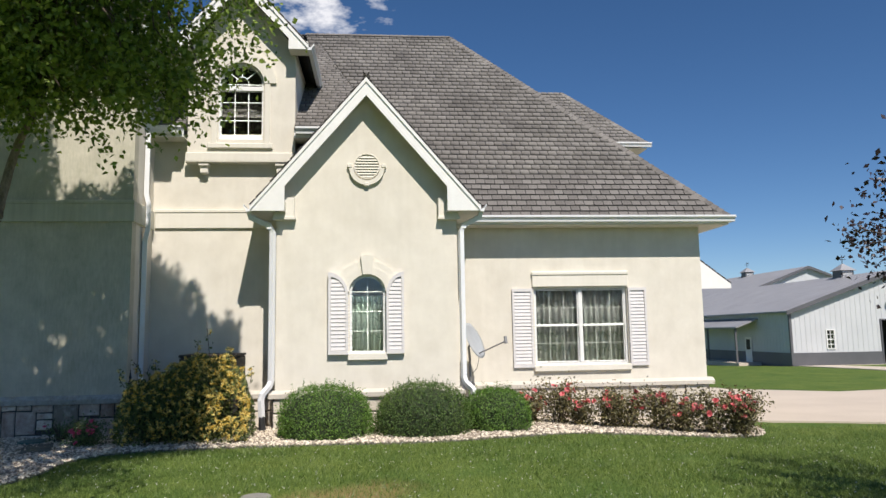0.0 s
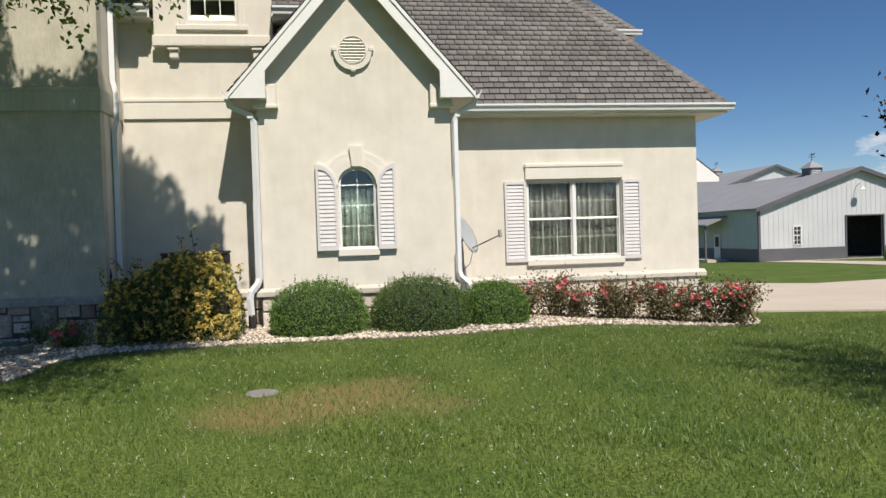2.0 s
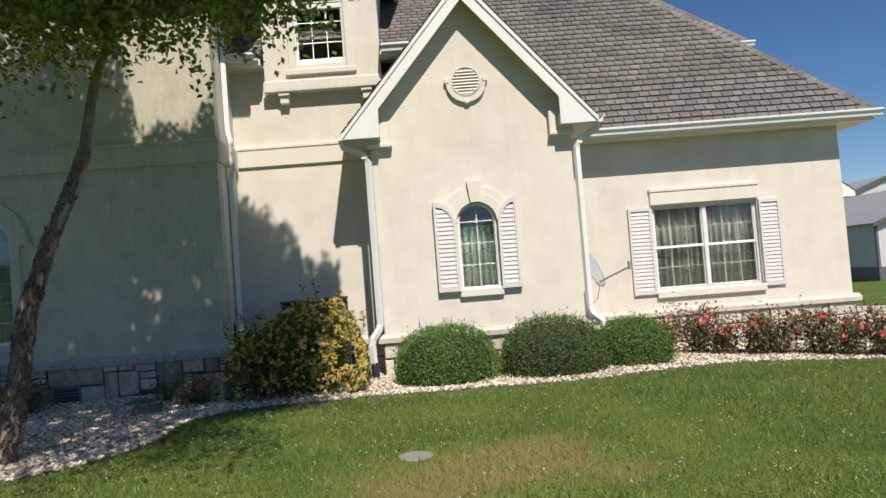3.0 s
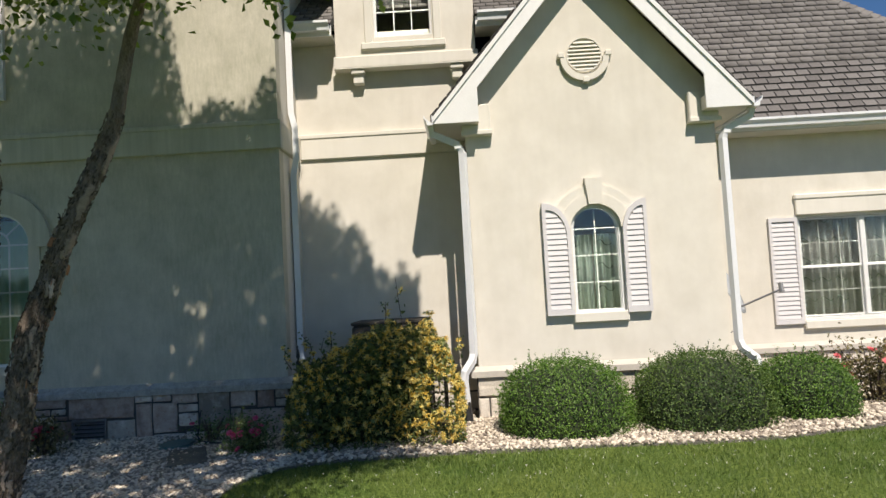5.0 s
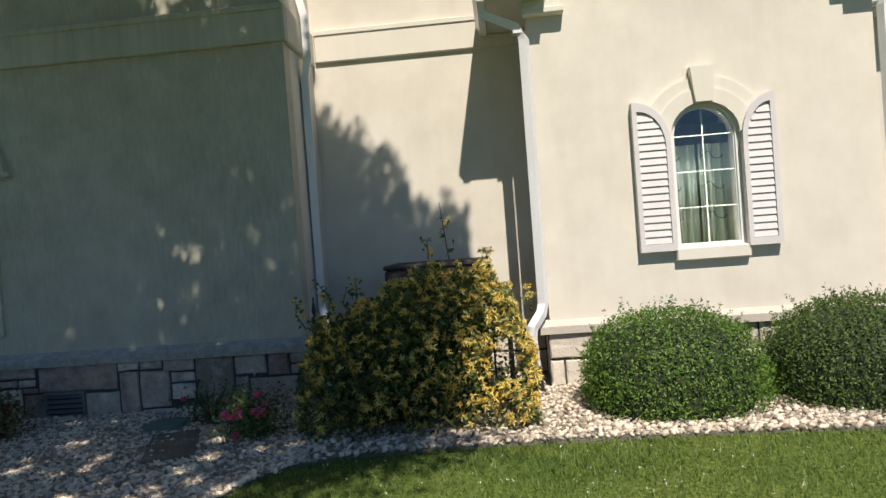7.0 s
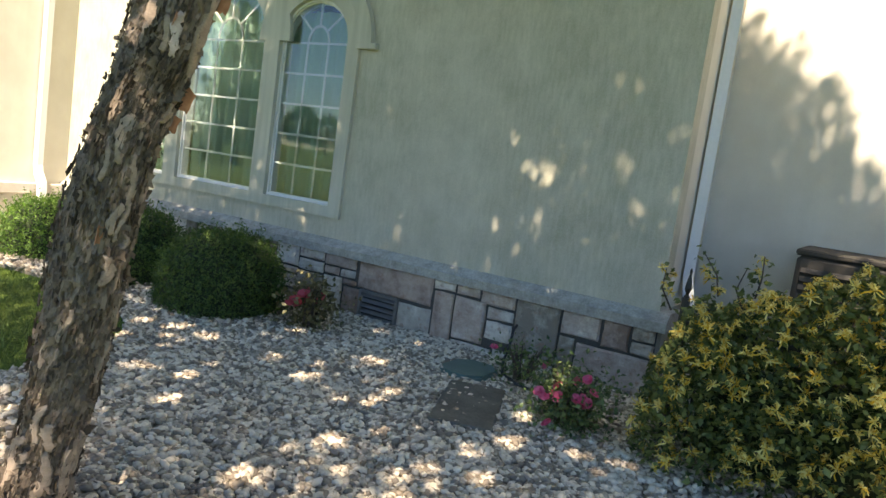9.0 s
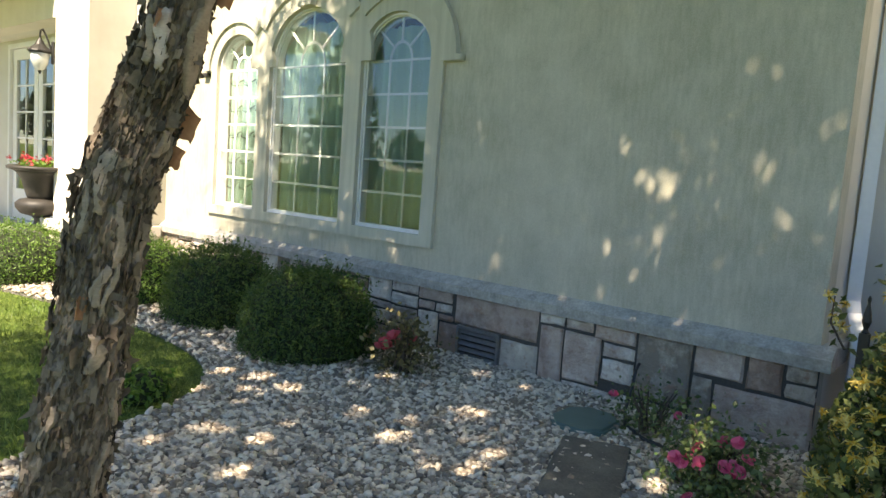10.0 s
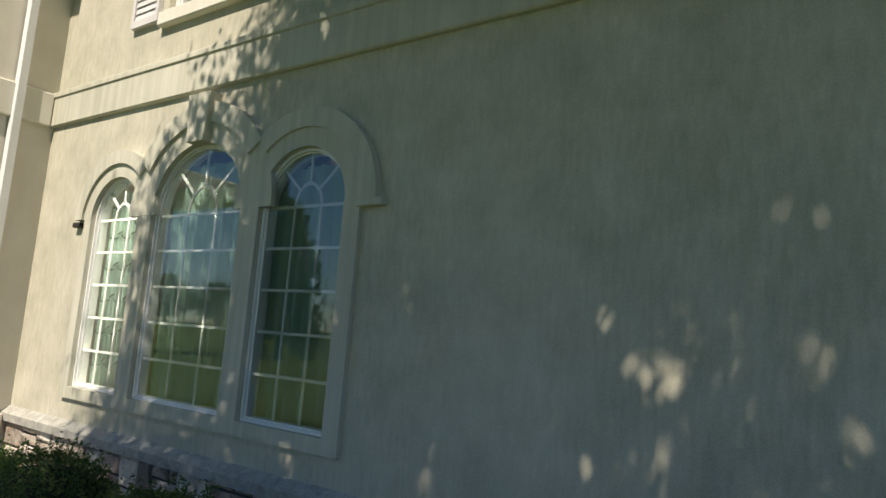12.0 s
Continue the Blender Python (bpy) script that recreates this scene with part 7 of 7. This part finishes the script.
def barn(x0, x1, y0, y1, zg, eave, rise, name_label, doors=(), win=None):
    b = thing("barn", name_label, "barn", "metal barns", at=((x0 + x1) / 2, y0, zg))
    xc = (x0 + x1) / 2
    top = lambda x: eave + rise * (1 - abs(x - xc) / (xc - x0))
    holes = [rect(a, c, zg + 0.02, h) for a, c, h in doors]
    if win:
        holes.append(rect(*win))
    skin, ribs = ribbed(x0, x1, y0, zg, top, None, 0.42, holes)
    front = part("wall", skin, M["siding"], b)
    for r in ribs:
        part("rib", Form().box(*r), M["siding"], front)
    edges = [x0] + [q for d in doors for q in d[:2]] + [x1]
    for a, c in zip(edges[::2], edges[1::2]):
        part("wainscot", Form().box(a, c, y0 - 0.075, y0 - 0.004, zg - 0.3, zg + 0.95), M["wainscot"], b, "charcoal metal wainscot")
    side = Form().box(x0, x0 + 0.15, y0 + 0.15, y1, zg, eave)
    flank = part("wall", side, M["siding"], b)
    q = y0 + 0.6
    while q < y1:
        part("rib", Form().box(x0 - 0.022, x0, q - 0.02, q + 0.02, zg, eave), M["siding"], flank)
        q += 0.45
    part("wainscot", Form().box(x0 - 0.075, x0 - 0.055, y0, y1, zg - 0.3, zg + 0.95), M["wainscot"], b)
    part("wall", Form().box(x1 - 0.15, x1, y0 + 0.15, y1, zg, eave), M["siding"], b)
    part("wall", Form().prism([(x0, zg), (x1, zg), (x1, eave), (xc, eave + rise), (x0, eave)], y1, y1 + 0.15), M["siding"], b)
    # dark floor and an added partition give the doorways their inside shade
    part("floor", Form().box(x0 + 0.15, x1 - 0.15, y0 + 0.15, y1, zg - 0.05, zg + 0.03), M["barndark"], b)
    part("partition", Form().box(x0 + 0.15, x1 - 0.15, y0 + 6, y0 + 6.1, zg, eave), M["barndark"], b)
    part("trim", Form().chamfer(x0 - 0.08, x0 + 0.12, y0 - 0.09, y0 + 0.1, zg, eave, 0.02), M["wainscot"], b)
    for sg in (-1, 1):
        xe = xc + sg * (xc - x0 + 0.45)
        ze = eave - rise * 0.45 / (xc - x0)
        f = Form().add([(xe, y0 - 0.4, ze), (xe, y1 + 0.4, ze), (xc, y1 + 0.4, eave + rise), (xc, y0 - 0.4, eave + rise),
                        (xe, y0 - 0.4, ze + 0.14), (xe, y1 + 0.4, ze + 0.14), (xc, y1 + 0.4, eave + rise + 0.14), (xc, y0 - 0.4, eave + rise + 0.14)],
                       [(0, 1, 2, 3), (4, 7, 6, 5), (0, 4, 5, 1), (1, 5, 6, 2), (2, 6, 7, 3), (3, 7, 4, 0)])
        cover_sheet = part("roof", f, M["barnroof"], b, "ribbed grey metal roof")
        n = int((y1 - y0) / 0.9)
        for i in range(n):
            y = y0 - 0.2 + 0.9 * i
            f = Form()
            f.add([(xe, y, ze + 0.14), (xe, y + 0.05, ze + 0.14), (xc, y + 0.05, eave + rise + 0.14), (xc, y, eave + rise + 0.14), (xe, y, ze + 0.162), (xe, y + 0.05, ze + 0.162), (xc, y + 0.05, eave + rise + 0.162), (xc, y, eave + rise + 0.162)],
                  [(0, 1, 2, 3), (4, 7, 6, 5), (0, 4, 5, 1), (1, 5, 6, 2), (2, 6, 7, 3), (3, 7, 4, 0)])
            part("rib", f, M["barnroof"], cover_sheet)
        part("rake_trim", Form().prism([(xe, ze - 0.16), (xc, eave + rise - 0.16), (xc, eave + rise + 0.16), (xe, ze + 0.16)], y0 - 0.46, y0 - 0.40), M["wainscot"], b)
    for a, c, h in doors:
        part("door_frame", Form().band([(a - 0.1, zg), (c + 0.1, zg), (c + 0.1, h + 0.1), (a - 0.1, h + 0.1)], [(a, zg + 0.01), (c, zg + 0.01), (c, h), (a, h)], y0 - 0.1, y0 + 0.05), M["wainscot"], b)
    if win:
        w = part("window", Form().band(rect(win[0], win[1], win[2], win[3]), rect(win[0] + 0.08, win[1] - 0.08, win[2] + 0.08, win[3] - 0.08), y0 - 0.08, y0 + 0.05), M["white"], b)
        p = part("pane", Form().box(win[0] + 0.07, win[1] - 0.07, y0 + 0.0, y0 + 0.01, win[2] + 0.07, win[3] - 0.07), M["glass"], w)
        g = Form()
        xm = (win[0] + win[1]) / 2
        g.box(xm - 0.02, xm + 0.02, y0 - 0.04, y0 - 0.005, win[2] + 0.08, win[3] - 0.08)
        for i in range(1, 4):
            z = win[2] + (win[3] - win[2]) * i / 4
            g.box(win[0] + 0.08, win[1] - 0.08, y0 - 0.05, y0 - 0.006, z - 0.025 * (1 + (i == 2)), z + 0.025 * (1 + (i == 2)))
        part("muntin_grid", g, M["white"], w)
    return b


def cupola(x, y, z, s=1.0):
    c = thing("cupola", "grey metal roof cupola with a weather vane on the barn ridge", "cupola", "barn cupolas", at=(x, y, z))
    part("base", Form().box(x - 0.65 * s, x + 0.65 * s, y - 0.65 * s, y + 0.65 * s, z - 0.5, z + 0.75 * s), M["wainscot"], c)
    for i in range(4):
        part("louvre_slat", Form().box(x - 0.5 * s, x + 0.5 * s, y - 0.67 * s, y - 0.64 * s, z + 0.12 * s + 0.15 * i * s, z + 0.2 * s + 0.15 * i * s), M["siding"], c)
    r = 0.85 * s
    part("roof", Form().add([(x - r, y - r, z + 0.75 * s), (x + r, y - r, z + 0.75 * s), (x + r, y + r, z + 0.75 * s), (x - r, y + r, z + 0.75 * s), (x, y, z + 1.5 * s)], [(0, 1, 4), (1, 2, 4), (2, 3, 4), (3, 0, 4), (0, 3, 2, 1)]), M["barnroof"], c)
    f = Form().tube([(x, y, z + 1.4 * s), (x, y, z + 2.3 * s)], 0.03, 6)
    f.box(x - 0.35, x + 0.35, y - 0.015, y + 0.015, z + 1.85 * s, z + 1.9 * s)
    f.prism([(x - 0.35, z + 2.08 * s), (x + 0.1, z + 2.15 * s), (x + 0.35, z + 2.3 * s), (x + 0.2, z + 2.02 * s)], y - 0.01, y + 0.01)
    part("weather_vane", f, M["iron"], c)
    return c


ZB = -1.14
b1 = barn(30.95, 48.03, 53.0, 80.0, ZB, 3.02, 2.93, "pale grey metal-sided barn with charcoal wainscot and overhead doors", ((38.4, 41.6, 2.2), (43.6, 46.9, 2.2)), (33.8, 34.52, 0.04, 1.56))
b2 = barn(36.2, 65.2, 81.0, 114.0, ZB - 0.5, 3.5, 5.35, "second pale grey metal barn standing behind the first")
cupola(39.49, 58.5, 5.85, 0.88)
cupola(50.7, 94.6, 8.75, 0.9)
# side porch of the barn
pr = part("porch_roof", Form().add([(29.0, 57.5, 1.75), (30.95, 57.5, 2.45), (30.95, 68, 2.45), (29.0, 68, 1.75), (29.0, 57.5, 1.87), (30.95, 57.5, 2.57), (30.95, 68, 2.57), (29.0, 68, 1.87)],
                                   [(0, 1, 2, 3), (4, 7, 6, 5), (0, 4, 5, 1), (1, 5, 6, 2), (2, 6, 7, 3), (3, 7, 4, 0)]), M["barnroof"], b1)
for y in (57.8, 62.8, 67.8):
    part("post", Form().box(29.05, 29.2, y, y + 0.15, ZB - 0.2, 1.78), M["wainscot"], b1)
part("porch_slab", Form().box(28.9, 30.85, 57.2, 68.2, ZB - 0.3, ZB + 0.06), M["concrete"], b1)
lp2 = part("gable_lamp", Form().tube([(39.3, 52.97, 4.5), (39.3, 52.6, 4.75), (39.3, 52.3, 4.65), (39.3, 52.25, 4.45)], 0.03, 8), M["white"], b1, "white gooseneck barn lamp")
part("lamp_shade", Form().lathe([(0.06, 4.47), (0.1, 4.37), (0.3, 4.25)], 39.3, 52.25, 14), M["white"], lp2)
dd = part("door", Form().box(30.84, 30.87, 58.6, 59.6, ZB + 0.06, ZB + 2.15), M["white"], b1, "white metal side door")
part("pane", Form().box(30.825, 30.84, 58.8, 59.4, ZB + 1.1, ZB + 1.95), M["acmetal"], dd)

# ---------------------------------------------------------------- gravel, grass and clover
rng = np.random.default_rng(77)


def pebbles(n, x0, x1, y0, y1, poly, smin, smax, cut=None, seed=0):
    r = np.random.default_rng(seed)
    x, y = r.uniform(x0, x1, n), r.uniform(y0, y1, n)
    ok = inside(poly, x, y)
    ok &= ~((x > -12.35) & (x < -4.5) & (y > T - 0.03))
    ok &= ~((x > -2.3) & (x < 1.0) & (y > G - 0.03)) & ~((x >= 0.9) & (y > W - 0.03)) & ~((x > -4.5) & (x < -2.2) & (y > R - 0.03)) & (x < 6.2 + 3 * (y < W))
    x, y = x[ok], y[ok]
    k = len(x)
    s = r.uniform(smin, smax, k)
    ico = np.array([(0, 0, -1), (0.72, -0.53, -0.45), (-0.28, -0.85, -0.45), (-0.89, 0, -0.45), (-0.28, 0.85, -0.45), (0.72, 0.53, -0.45),
                    (0.28, -0.85, 0.45), (-0.72, -0.53, 0.45), (-0.72, 0.53, 0.45), (0.28, 0.85, 0.45), (0.89, 0, 0.45), (0, 0, 1)])
    tri = np.array([(0, 2, 1), (0, 3, 2), (0, 4, 3), (0, 5, 4), (0, 1, 5), (1, 2, 6), (2, 3, 7), (3, 4, 8), (4, 5, 9), (5, 1, 10),
                    (1, 6, 10), (2, 7, 6), (3, 8, 7), (4, 9, 8), (5, 10, 9), (6, 7, 11), (7, 8, 11), (8, 9, 11), (9, 10, 11), (10, 6, 11)])
    sc = np.stack([s * r.uniform(0.8, 1.35, k), s * r.uniform(0.7, 1.05, k), s * r.uniform(0.45, 0.75, k)], 1)
    a = r.uniform(0, 2 * np.pi, k)
    v = ico[None] * sc[:, None, :] * r.uniform(0.85, 1.12, (k, 12, 1))
    tilt = r.normal(size=(k, 1)) * 0.35
    vx = v[..., 0] * np.cos(a)[:, None] - v[..., 1] * np.sin(a)[:, None]
    vy = v[..., 0] * np.sin(a)[:, None] + v[..., 1] * np.cos(a)[:, None]
    vz = v[..., 2] + v[..., 0] * tilt
    z = ground_z(x, y) + 0.022 + sc[:, 2] * r.uniform(0.1, 1.3, k)
    V = np.stack([vx + x[:, None], vy + y[:, None], vz + z[:, None]], 2).reshape(-1, 3)
    F = (np.arange(k)[:, None, None] * 12 + tri[None]).reshape(-1, 3)
    return V, F


V, F = pebbles(52000, -8.6, -4.2, 9.0, 13.85, BED, 0.013, 0.029, seed=1)
gr = raw("gravel", V, F, M["pebble"], None, kind="stuff", smooth=True)
tagged(gr, "loose grey and tan river pebbles in the shaded bed", "gravel")
V, F = pebbles(58000, -4.5, 6.7, 11.2, 15.6, BED, 0.016, 0.032, seed=2)
gr = raw("gravel", V, F, M["pebble"], None, kind="stuff", smooth=True)
tagged(gr, "pale river pebbles along the gable and wing", "gravel")
V, F = pebbles(15000, -13.5, -8.6, 11.2, 13.85, BED, 0.018, 0.034, seed=3)
gr = raw("gravel", V, F, M["pebble"], None, kind="stuff", smooth=True)
tagged(gr, "pale river pebbles between the boxwoods", "gravel")


def blades(n, x0, x1, y0, y1, h, w, seed, dens=None):
    r = np.random.default_rng(seed)
    x, y = r.uniform(x0, x1, n), r.uniform(y0, y1, n)
    ok = ~inside(BED, x, y) & ~inside(DRIVE, x, y)
    d = np.hypot((x + 1.05) * 0.75, y - 8.45)
    ok &= (d > 0.95) | (r.random(n) < 0.6)
    ok &= np.hypot(x + 1.68, y - 8.97) > 0.17
    ok &= r.random(n) < np.clip(np.minimum(np.minimum(x - x0, x1 - x), np.minimum(y - y0, y1 - y)) / 1.8, 0, 1)
    x, y = x[ok], y[ok]
    k = len(x)
    z = ground_z(x, y)
    hh = h * r.uniform(0.5, 1.3, k)
    a = r.uniform(0, 2 * np.pi, k)
    lean = r.normal(size=(k, 2)) * 0.55 * hh[:, None]
    ww = w * r.uniform(0.7, 1.3, k)
    b0 = np.stack([x - np.cos(a) * ww, y - np.sin(a) * ww, z - 0.01], 1)
    b1_ = np.stack([x + np.cos(a) * ww, y + np.sin(a) * ww, z - 0.01], 1)
    t = np.stack([x + lean[:, 0], y + lean[:, 1], z + hh], 1)
    V = np.stack([b0, b1_, t], 1).reshape(-1, 3)
    return V, np.arange(k * 3).reshape(-1, 3)


V, F = blades(380000, -6.0, 10.5, 2.6, 14.8, 0.045, 0.0042, 1)
gs = raw("grass", V, F, M["blade"], ground, kind="stuff")
V, F = blades(80000, -15.0, -4.2, 5.0, 13.6, 0.055, 0.0045, 2)
gs = raw("grass", V, F, M["blade"], ground, kind="stuff")
x, y = rng.uniform(-6, 9, 2300), rng.uniform(3.5, 12.6, 2300)
ok = ~inside(BED, x, y)
c = np.stack([x[ok], y[ok], ground_z(x[ok], y[ok]) + 0.05], 1)
v, f = leaf_cloud(np.repeat(c, 5, axis=0) + rng.normal(size=(len(c) * 5, 3)) * 0.005, 0.008, rng, 1, 0.6, 1.1)
raw("clover_heads", v, f, M["clover"], ground, kind="stuff")
